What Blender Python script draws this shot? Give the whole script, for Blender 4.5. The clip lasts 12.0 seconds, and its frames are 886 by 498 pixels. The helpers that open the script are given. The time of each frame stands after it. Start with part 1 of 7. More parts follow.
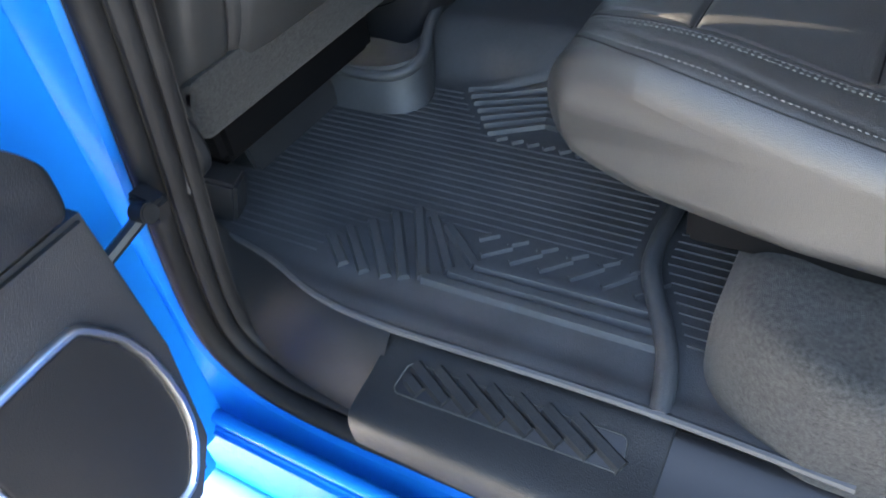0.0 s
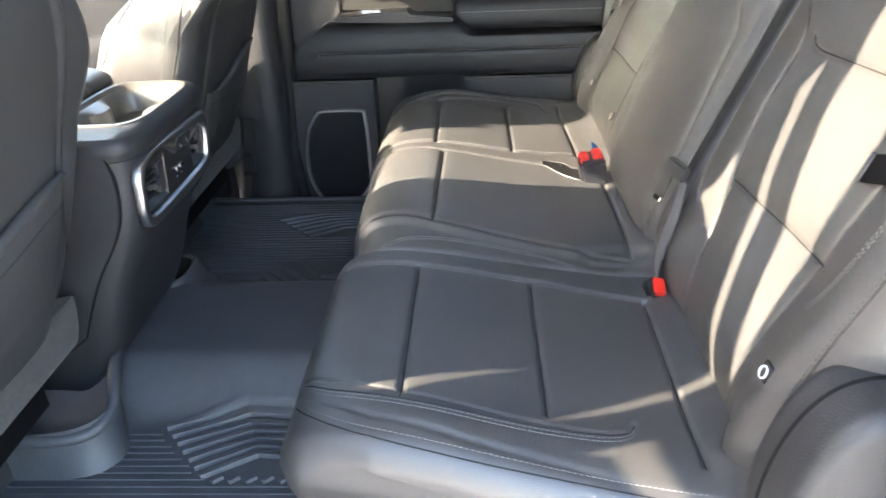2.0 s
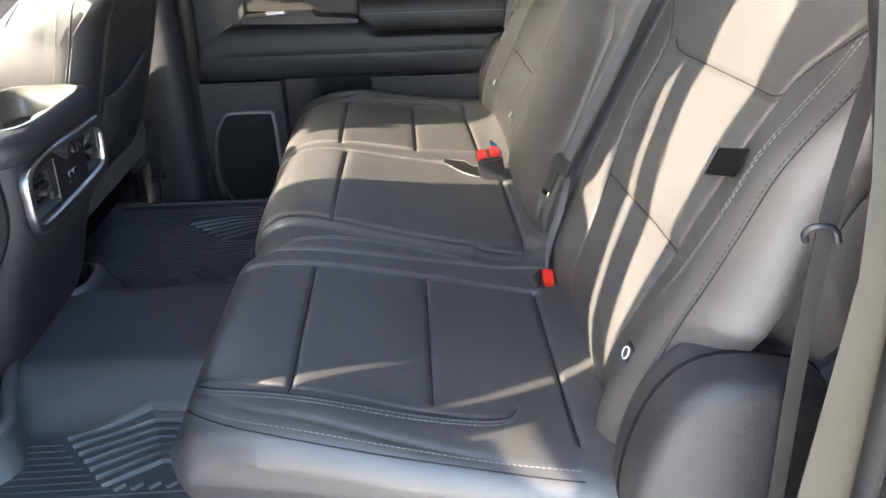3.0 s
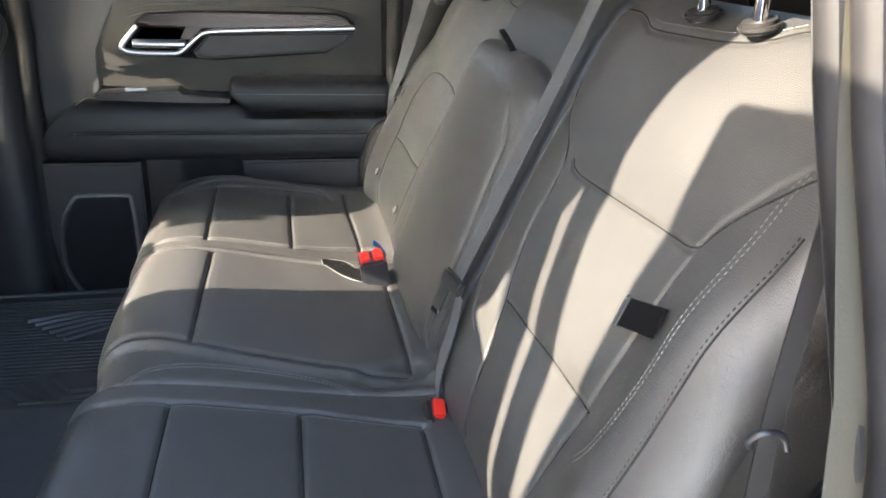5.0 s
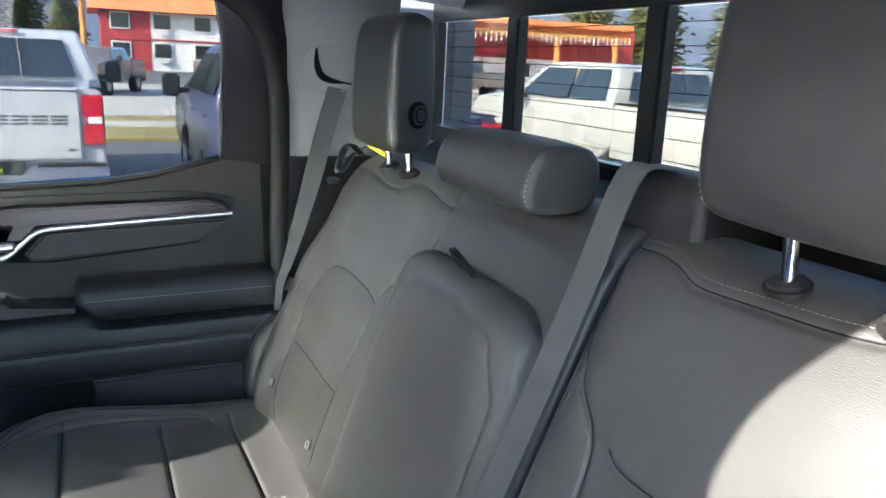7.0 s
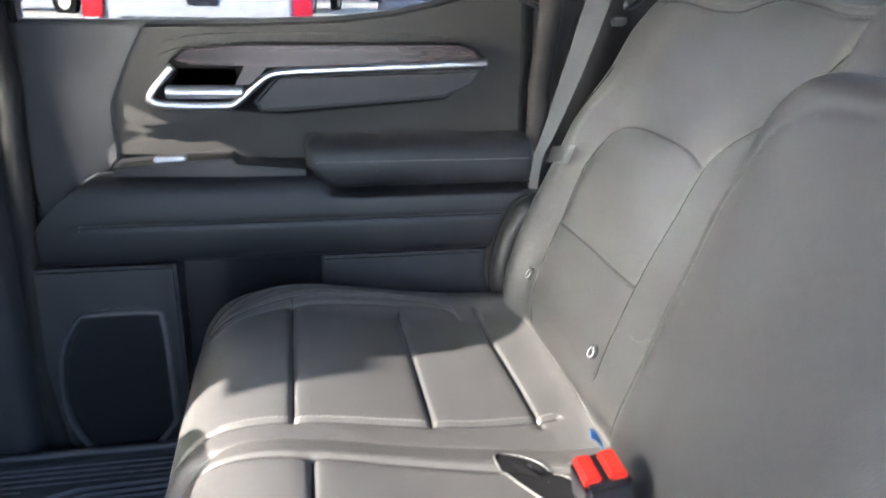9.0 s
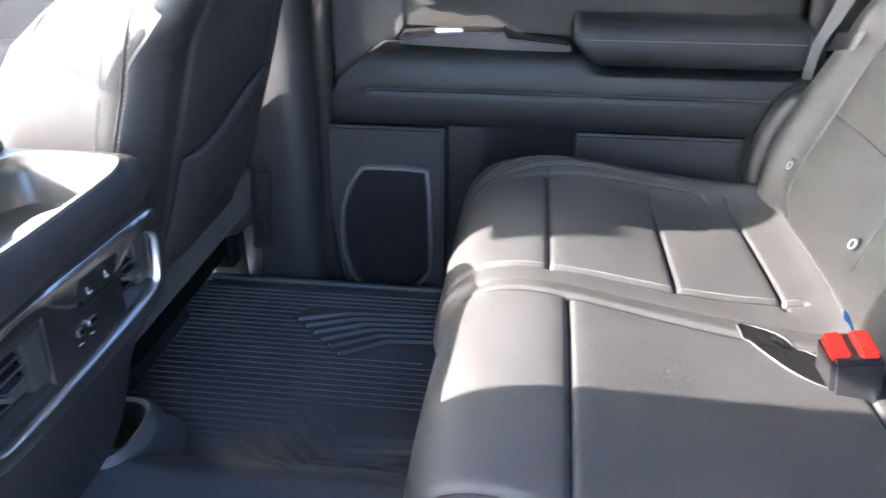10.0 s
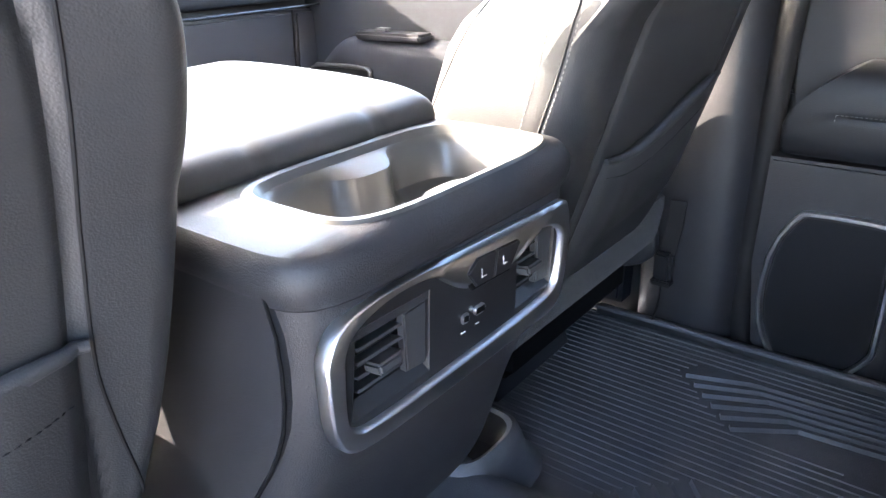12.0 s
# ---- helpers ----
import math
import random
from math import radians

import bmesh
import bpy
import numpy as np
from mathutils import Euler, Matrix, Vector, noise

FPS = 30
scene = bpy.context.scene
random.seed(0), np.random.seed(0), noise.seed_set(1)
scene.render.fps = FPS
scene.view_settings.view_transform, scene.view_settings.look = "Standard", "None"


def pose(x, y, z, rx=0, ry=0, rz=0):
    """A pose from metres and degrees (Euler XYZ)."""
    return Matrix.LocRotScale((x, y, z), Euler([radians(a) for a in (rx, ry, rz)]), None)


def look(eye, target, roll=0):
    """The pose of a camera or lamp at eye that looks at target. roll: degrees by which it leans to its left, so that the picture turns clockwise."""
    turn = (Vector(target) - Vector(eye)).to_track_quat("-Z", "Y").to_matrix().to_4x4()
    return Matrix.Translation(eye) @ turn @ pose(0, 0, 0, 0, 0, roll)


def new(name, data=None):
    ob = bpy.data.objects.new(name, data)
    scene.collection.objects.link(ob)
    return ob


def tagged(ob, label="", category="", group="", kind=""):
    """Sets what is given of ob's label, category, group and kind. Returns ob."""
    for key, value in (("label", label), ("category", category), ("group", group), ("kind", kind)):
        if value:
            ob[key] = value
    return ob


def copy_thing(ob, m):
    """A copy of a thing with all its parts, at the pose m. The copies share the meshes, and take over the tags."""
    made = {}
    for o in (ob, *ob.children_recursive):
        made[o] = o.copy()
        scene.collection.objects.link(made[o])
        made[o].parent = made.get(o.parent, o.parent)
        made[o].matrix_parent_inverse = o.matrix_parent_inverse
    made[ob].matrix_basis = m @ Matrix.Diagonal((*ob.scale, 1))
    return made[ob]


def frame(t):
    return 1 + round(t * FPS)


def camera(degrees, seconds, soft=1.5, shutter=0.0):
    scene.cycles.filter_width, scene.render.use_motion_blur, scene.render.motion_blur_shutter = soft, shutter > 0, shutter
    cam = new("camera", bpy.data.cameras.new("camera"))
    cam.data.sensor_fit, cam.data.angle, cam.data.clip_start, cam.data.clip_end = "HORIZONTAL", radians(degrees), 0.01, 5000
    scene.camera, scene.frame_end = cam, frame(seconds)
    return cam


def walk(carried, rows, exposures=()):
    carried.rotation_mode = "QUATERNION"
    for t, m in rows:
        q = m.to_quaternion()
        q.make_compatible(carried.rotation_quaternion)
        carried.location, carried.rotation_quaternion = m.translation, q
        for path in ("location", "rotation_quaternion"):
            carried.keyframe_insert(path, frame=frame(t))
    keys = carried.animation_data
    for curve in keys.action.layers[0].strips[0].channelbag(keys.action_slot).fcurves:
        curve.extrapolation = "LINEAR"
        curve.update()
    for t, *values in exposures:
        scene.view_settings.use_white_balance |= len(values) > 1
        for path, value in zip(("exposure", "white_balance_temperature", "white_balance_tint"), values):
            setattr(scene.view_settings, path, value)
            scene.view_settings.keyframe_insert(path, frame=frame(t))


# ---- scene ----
cam = camera(62.5, 12.0, shutter=0.25)
PATH = [
    (0, (0.171, -1.343, 1.467), (-0.724, -0.16, 0.126), -10.6),
    (0.5, (0.047, -1.362, 1.535), (-0.566, 0.078, 0.288), -8.6),
    (1, (0.024, -1.334, 1.625), (-0.449, 0.316, 0.598), -4.8),
    (1.5, (0.024, -1.32, 1.683), (-0.292, 0.445, 0.796), -3.3),
    (2, (0.098, -1.327, 1.659), (-0.004, 0.442, 0.732), -2.5),
    (2.5, (0.129, -1.342, 1.672), (0.14, 0.422, 0.729), -2.3),
    (3, (0.161, -1.357, 1.669), (0.24, 0.409, 0.734), -1.5),
    (3.2, (0.159, -1.356, 1.674), (0.269, 0.41, 0.742), -0.9),
    (4.8, (0.168, -1.253, 1.702), (0.526, 0.543, 0.898), 2.8),
    (5, (0.171, -1.202, 1.708), (0.583, 0.588, 0.917), 2.9),
    (5.5, (0.164, -1.081, 1.712), (0.717, 0.696, 0.979), 3.2),
    (6, (0.126, -0.97, 1.756), (0.829, 0.789, 1.114), 3.3),
    (6.5, (0.102, -0.899, 1.802), (0.918, 0.839, 1.242), 2.7),
    (6.7, (0.098, -0.88, 1.819), (0.952, 0.855, 1.306), 2.7),
    (8.3, (0.094, -0.593, 1.79), (0.67, 1.257, 1.293), 0.5),
    (8.5, (0.095, -0.548, 1.774), (0.61, 1.31, 1.243), 0.7),
    (9, (0.026, -0.497, 1.614), (0.392, 1.339, 0.913), 1.4),
    (9.5, (-0.014, -0.52, 1.586), (0.08, 1.277, 0.713), 1.0),
    (10, (-0.036, -0.595, 1.594), (-0.257, 1.152, 0.647), -0.1),
    (10.5, (-0.057, -0.632, 1.595), (-0.649, 1.039, 0.669), -0.9),
    (11, (-0.09, -0.574, 1.557), (-1.184, 0.89, 0.745), -2.1),
    (11.5, (-0.116, -0.516, 1.512), (-1.288, 0.898, 0.72), -2.3),
    (12, (-0.132, -0.484, 1.484), (-1.292, 0.937, 0.686), -2.5),
]
walk(cam, [(t, look(eye, target, roll)) for t, eye, target, roll in PATH], [
    (0, 4.2, 6800, 10), (0.5, 4.9, 6900, 10), (1, 5.45, 7100, 10), (1.5, 5.25, 6700, 11), (2.5, 4.9, 7000, 12), (3, 4.75, 6750, 12), (5, 4.58, 6500, 11), (5.5, 4.5, 6300, 10), (6, 4.55, 6000, 10), (6.5, 4.25, 5650, 9),
    (8.5, 4.65, 6000, 13), (9.5, 5.08, 5700, 14), (11, 5.4, 6100, 20), (12, 5.65, 6500, 18)])

# ---- world, sun, exposure ----
SUN_AZ, SUN_EL = radians(70), radians(25.6)      # from the driver side towards the front; height
SUN_BACK = Vector((-math.sin(SUN_AZ) * math.cos(SUN_EL), -math.cos(SUN_AZ) * math.cos(SUN_EL), math.sin(SUN_EL)))      # towards the sun
world = bpy.data.worlds.new("sky")
scene.world = world
world.use_nodes = True
wn = world.node_tree
sky = wn.nodes.new("ShaderNodeTexSky")
sky.sky_type = "NISHITA"
sky.sun_disc = False
sky.sun_elevation = math.asin(SUN_BACK.z)
sky.sun_rotation = math.atan2(SUN_BACK.x, SUN_BACK.y)
sky.dust_density = 1.8
wn.links.new(sky.outputs["Color"], wn.nodes["Background"].inputs["Color"])
wn.nodes["Background"].inputs["Strength"].default_value = 0.11
sun = new("sun", bpy.data.lights.new("sun", "SUN"))
sun.data.energy, sun.data.angle, sun.data.color = 2.5, radians(0.55), (1.0, 0.88, 0.70)
sun.matrix_world = look((0, 0, 20), Vector((0, 0, 20)) - SUN_BACK)
tagged(sun, "low afternoon sun", "sun", kind="structure")


# ---- building helpers ----
def chaikin(pts, rounds=3, closed=True):
    p = np.array(pts, float)
    for _ in range(rounds):
        q = np.roll(p, -1, 0)
        new_p = np.empty((2 * len(p), p.shape[1]))
        new_p[0::2], new_p[1::2] = 0.75 * p + 0.25 * q, 0.25 * p + 0.75 * q
        p = new_p if closed else np.vstack([p[:1], new_p[:-2][:], p[-1:]])
    return p


def resample(pts, n, closed=False):
    p = np.array(pts, float)
    if closed:
        p = np.vstack([p, p[:1]])
    s = np.r_[0, np.cumsum(np.linalg.norm(np.diff(p, axis=0), axis=1))]
    at = np.linspace(0, s[-1], n + 1)[:-1] if closed else np.linspace(0, s[-1], n)
    return np.stack([np.interp(at, s, p[:, k]) for k in range(p.shape[1])], 1)


def curve(pts, n=60, rounds=3):
    """A smooth open line through the neighbourhood of the points."""
    return resample(chaikin(pts, rounds, False), n)


def seg_dist(px, py, line):
    """Distance of points to a polyline in two dimensions."""
    best = np.full(np.shape(px), 9.0)
    for (ax, ay), (bx, by) in zip(line[:-1], line[1:]):
        dx, dy = bx - ax, by - ay
        t = np.clip(((px - ax) * dx + (py - ay) * dy) / (dx * dx + dy * dy + 1e-12), 0, 1)
        best = np.minimum(best, np.hypot(px - ax - t * dx, py - ay - t * dy))
    return best


def groove(px, py, lines, depth=0.006, w=0.005):
    out = np.zeros(np.shape(px))
    for line in lines:
        d = seg_dist(px, py, line)
        out = np.maximum(out, np.exp(-((d / w) ** 2)) + 0.28 * np.exp(-((d / (4 * w)) ** 2)))
    return -depth * np.minimum(out, 1.2)


def step(x, a, b):
    t = np.clip((x - a) / (b - a), 0, 1)
    return t * t * (3 - 2 * t)


def pillow(prof, v0, v1, r=0.03, n=140, m=60, axis="y", disp=None, shape=None, rounds=3, r1=None, bulge=0.0, dense=None):
    """A padded body: a closed outline (a, b) drawn along an axis, with rounded ends.
    axis y: (a, v, b); axis x: (v, a, b); axis z: (a, b, v). disp(X, Y, Z) pads it outwards."""
    p = resample(chaikin(prof, rounds), n, True)
    if dense is not None:
        fine = resample(chaikin(prof, rounds), 3000, True)
        share = np.cumsum([4.0 if dense(a, b) else 1.0 for a, b in fine])
        at = np.interp(np.linspace(0, share[-1], n, endpoint=False), np.r_[0, share], np.arange(3001))
        p = fine[np.minimum(at.astype(int), 2999)]
    t = np.roll(p, -1, 0) - np.roll(p, 1, 0)
    nor = np.stack([t[:, 1], -t[:, 0]], 1) / (np.linalg.norm(t, axis=1)[:, None] + 1e-12)
    area = np.sum(p[:, 0] * np.roll(p[:, 1], -1) - np.roll(p[:, 0], -1) * p[:, 1])
    if area < 0:
        nor = -nor
    r1 = r if r1 is None else r1
    th = np.linspace(0, math.pi / 2, 7)
    st = [(v0 + r * (1 - math.cos(a)), r * (1 - math.sin(a))) for a in th]
    st += [(v, 0.0) for v in np.linspace(v0 + r, v1 - r1, m)[1:-1]]
    st += [(v1 - r1 * (1 - math.cos(a)), r1 * (1 - math.sin(a))) for a in th[::-1]]
    rows = []
    for v, inset in st:
        k = 2 * (v - v0) / (v1 - v0) - 1
        q = p - nor * (inset - bulge * (1 - k * k))
        vv = np.full(n, v)
        rows.append([q[:, 0], vv, q[:, 1]])
    A = np.array(rows)
    order = {"y": (0, 1, 2), "x": (1, 0, 2), "z": (0, 2, 1)}[axis]
    P = np.stack([A[:, order[0]], A[:, order[1]], A[:, order[2]]], -1)
    if disp is not None:
        N3 = np.zeros((n, 3))
        ia, ib = {"y": (0, 2), "x": (1, 2), "z": (0, 1)}[axis]
        N3[:, ia], N3[:, ib] = nor[:, 0], nor[:, 1]
        P = P + N3[None] * disp(P[..., 0], P[..., 1], P[..., 2])[..., None]
    if shape is not None:
        P = shape(P)
    ms = len(st)
    verts = P.reshape(-1, 3).tolist()
    faces = []
    for i in range(ms - 1):
        for j in range(n):
            k = (j + 1) % n
            faces.append((i * n + j, i * n + k, (i + 1) * n + k, (i + 1) * n + j))
    for i in (0, ms - 1):
        c = len(verts)
        verts.append(P[i].mean(0).tolist())
        for j in range(n):
            faces.append((i * n + j, i * n + (j + 1) % n, c))
    return verts, faces


def sheet(f, nu, nv):
    """An open sheet of nu x nv points from f(u, v), u and v from 0 to 1."""
    verts = [tuple(f(i / (nu - 1), j / (nv - 1))) for i in range(nu) for j in range(nv)]
    faces = [(i * nv + j, i * nv + j + 1, (i + 1) * nv + j + 1, (i + 1) * nv + j) for i in range(nu - 1) for j in range(nv - 1)]
    return verts, faces


def tube(pts, r, sides=10, closed=False, flat=1.0):
    """A round bar along a line; r may be a list."""
    p = np.array(pts, float)
    n = len(p)
    rr = np.full(n, r) if np.isscalar(r) else np.array(r)
    t = (np.roll(p, -1, 0) - np.roll(p, 1, 0)) if closed else np.gradient(p, axis=0)
    t /= np.linalg.norm(t, axis=1)[:, None] + 1e-12
    up = np.array([0.0, 0.0, 1.0]) if abs(t[0, 2]) < 0.8 else np.array([1.0, 0.0, 0.0])
    verts, faces = [], []
    a = np.cross(t[0], up)
    for i in range(n):
        a = a - t[i] * (a @ t[i])
        a /= np.linalg.norm(a) + 1e-12
        b = np.cross(t[i], a)
        for k in range(sides):
            w = 2 * math.pi * k / sides
            verts.append((p[i] + rr[i] * (math.cos(w) * a + flat * math.sin(w) * b)).tolist())
    m = n if closed else n - 1
    for i in range(m):
        j = (i + 1) % n
        for k in range(sides):
            l = (k + 1) % sides
            faces.append((i * sides + k, i * sides + l, j * sides + l, j * sides + k))
    if not closed:
        faces.append(tuple(range(sides))[::-1])
        faces.append(tuple((n - 1) * sides + k for k in range(sides)))
    return verts, faces


def strap(pts, across, width, thick=0.0014):
    """A flat webbing along a line; across: its side direction, one or one a point."""
    p = np.array(pts, float)
    c = np.array(across, float)
    c = np.tile(c, (len(p), 1)) if c.ndim == 1 else c
    c /= np.linalg.norm(c, axis=1)[:, None]
    t = np.gradient(p, axis=0)
    nrm = np.cross(t, c)
    nrm /= np.linalg.norm(nrm, axis=1)[:, None] + 1e-12
    w = np.full(len(p), width) if np.isscalar(width) else np.array(width)
    verts, faces = [], []
    for i in range(len(p)):
        for sx, sn in ((-1, -1), (1, -1), (1, 1), (-1, 1)):
            verts.append((p[i] + sx * c[i] * w[i] / 2 + sn * nrm[i] * thick / 2).tolist())
    for i in range(len(p) - 1):
        for k in range(4):
            l = (k + 1) % 4
            faces.append((i * 4 + k, i * 4 + l, (i + 1) * 4 + l, (i + 1) * 4 + k))
    faces += [(3, 2, 1, 0), tuple(4 * (len(p) - 1) + k for k in range(4))]
    return verts, faces


def slab(outline, d0, d1, plane="xz", bevel=0.004, seg=2):
    """A plate: an outline in a plane, between two depths, with rounded rims. xz: depth is y; yz: x; xy: z."""
    bm = bmesh.new()
    put3 = {"xz": lambda a, b, d: (a, d, b), "yz": lambda a, b, d: (d, a, b), "xy": lambda a, b, d: (a, b, d)}[plane]
    lo = [bm.verts.new(put3(a, b, d0)) for a, b in outline]
    hi = [bm.verts.new(put3(a, b, d1)) for a, b in outline]
    n = len(outline)
    bm.faces.new(lo[::-1])
    top = bm.faces.new(hi)
    for i in range(n):
        bm.faces.new((lo[i], lo[(i + 1) % n], hi[(i + 1) % n], hi[i]))
    bmesh.ops.recalc_face_normals(bm, faces=bm.faces)
    if bevel:
        rims = [e for e in bm.edges if (e.verts[0] in lo) == (e.verts[1] in lo)]
        bmesh.ops.bevel(bm, geom=rims, offset=bevel, segments=seg, affect="EDGES", clamp_overlap=True)
    return bm


def box(cx, cy, cz, sx, sy, sz, bevel=0.004, rot=None, seg=2):
    bm = bmesh.new()
    bmesh.ops.create_cube(bm, size=1)
    bmesh.ops.scale(bm, vec=(sx, sy, sz), verts=bm.verts)
    if bevel:
        bmesh.ops.bevel(bm, geom=list(bm.edges), offset=bevel, segments=seg, affect="EDGES", clamp_overlap=True)
    if rot:
        bmesh.ops.rotate(bm, matrix=Euler([radians(a) for a in rot]).to_matrix(), verts=bm.verts)
    bmesh.ops.translate(bm, vec=(cx, cy, cz), verts=bm.verts)
    return bm


def disc(c, axis, r, h, seg=24, bevel=0.002):
    """A round plate centred at c, its thickness along the axis."""
    bm = bmesh.new()
    bmesh.ops.create_cone(bm, cap_ends=True, segments=seg, radius1=r, radius2=r, depth=h)
    if bevel:
        rims = [e for e in bm.edges if abs(e.verts[0].co.z - e.verts[1].co.z) < 1e-6]
        bmesh.ops.bevel(bm, geom=rims, offset=bevel, segments=2, affect="EDGES", clamp_overlap=True)
    bmesh.ops.rotate(bm, matrix=Vector((0, 0, 1)).rotation_difference(Vector(axis)).to_matrix(), verts=bm.verts)
    bmesh.ops.translate(bm, vec=c, verts=bm.verts)
    return bm


def join(*geos):
    verts, faces = [], []
    for g in geos:
        if isinstance(g, bmesh.types.BMesh):
            g.verts.ensure_lookup_table()
            g.verts.index_update()
            v, f = [tuple(w.co) for w in g.verts], [tuple(w.index for w in q.verts) for q in g.faces]
            g.free()
        else:
            v, f = g
        k = len(verts)
        verts += v
        faces += [tuple(i + k for i in q) for q in f]
    return verts, faces


def mesh_of(name, geo):
    me = bpy.data.meshes.new(name)
    if isinstance(geo, bmesh.types.BMesh):
        geo.to_mesh(me)
        geo.free()
    else:
        me.from_pydata(geo[0], [], geo[1])
        bm = bmesh.new()
        bm.from_mesh(me)
        bmesh.ops.recalc_face_normals(bm, faces=bm.faces)
        bm.to_mesh(me)
        bm.free()
    me.polygons.foreach_set("use_smooth", [True] * len(me.polygons))
    me.set_sharp_from_angle(angle=radians(38))
    me.update()
    return me


def part(name, geo, material, parent=None, label="", flip=False):
    """Links one mesh as an object, under a thing or a part if one is given. The mesh is in world metres."""
    ob = new(name, mesh_of(name, geo))
    ob.data.materials.append(material)
    if parent is not None:
        ob.parent = parent
        base, up = parent.matrix_basis.copy(), parent
        while up.parent is not None:
            base = up.parent.matrix_basis @ up.matrix_parent_inverse @ base
            up = up.parent
        ob.matrix_parent_inverse = base.inverted()
    if label:
        tagged(ob, label)
    return ob


def thing(name, label, category, at=(0, 0, 0), group="", kind=""):
    e = new(name)
    e.empty_display_size = 0.05
    e.matrix_basis = Matrix.Translation(at)
    return tagged(e, label, category, group, kind)


def flip_y(geo):
    v, f = geo
    return [(a, -b, c) for a, b, c in v], [q[::-1] for q in f]


def drape(geo, pts, way, lift=0.0005):
    """Lays points on a body along a direction."""
    from mathutils.bvhtree import BVHTree
    tree = BVHTree.FromPolygons(geo[0], geo[1])
    way, out = Vector(way).normalized(), []
    for q in pts:
        hit = tree.ray_cast(Vector(q) - way * 1.5, way)[0]
        if hit is not None:
            out.append(hit - way * lift)
    return np.array([tuple(o) for o in out])


def stitches(line, dash=0.0044, gap=0.0024, r=0.00066):
    """A row of thread stitches along a line."""
    p = np.array(line, float)
    if len(p) < 2:
        return [], []
    s = np.r_[0, np.cumsum(np.linalg.norm(np.diff(p, axis=0), axis=1))]
    verts, faces = [], []
    k = 0
    at = 0.0
    while at + dash < s[-1]:
        a = np.array([np.interp(at, s, p[:, i]) for i in range(3)])
        b = np.array([np.interp(at + dash, s, p[:, i]) for i in range(3)])
        t = (b - a) / (np.linalg.norm(b - a) + 1e-12)
        u = np.cross(t, (0.31, 0.52, 0.79))
        u /= np.linalg.norm(u) + 1e-12
        w = np.cross(t, u)
        for c, q in ((a, 0.5), ((a + b) / 2, 1.2), (b, 0.5)):
            for x, y in ((1, 0), (0, 1), (-1, 0), (0, -1)):
                verts.append((c + q * r * (x * u + y * w)).tolist())
        for i in (0, 4):
            for j in range(4):
                l = (j + 1) % 4
                faces.append((k + i + j, k + i + l, k + i + 4 + l, k + i + 4 + j))
        k += 12
        at += dash + gap
    return verts, faces


def seam_on(geo, line, way, start, r=0.0011):
    """A dark sewn crease along a line of two coordinates, laid on a padded body."""
    p = curve(line, 90, 2)
    pts = [(a, b, start) for a, b in p] if way[2] else [(start, a, b) for a, b in p]
    q = drape(geo, pts, way, 0.0001)
    return tube(q, r, 5) if len(q) > 3 else ([], [])


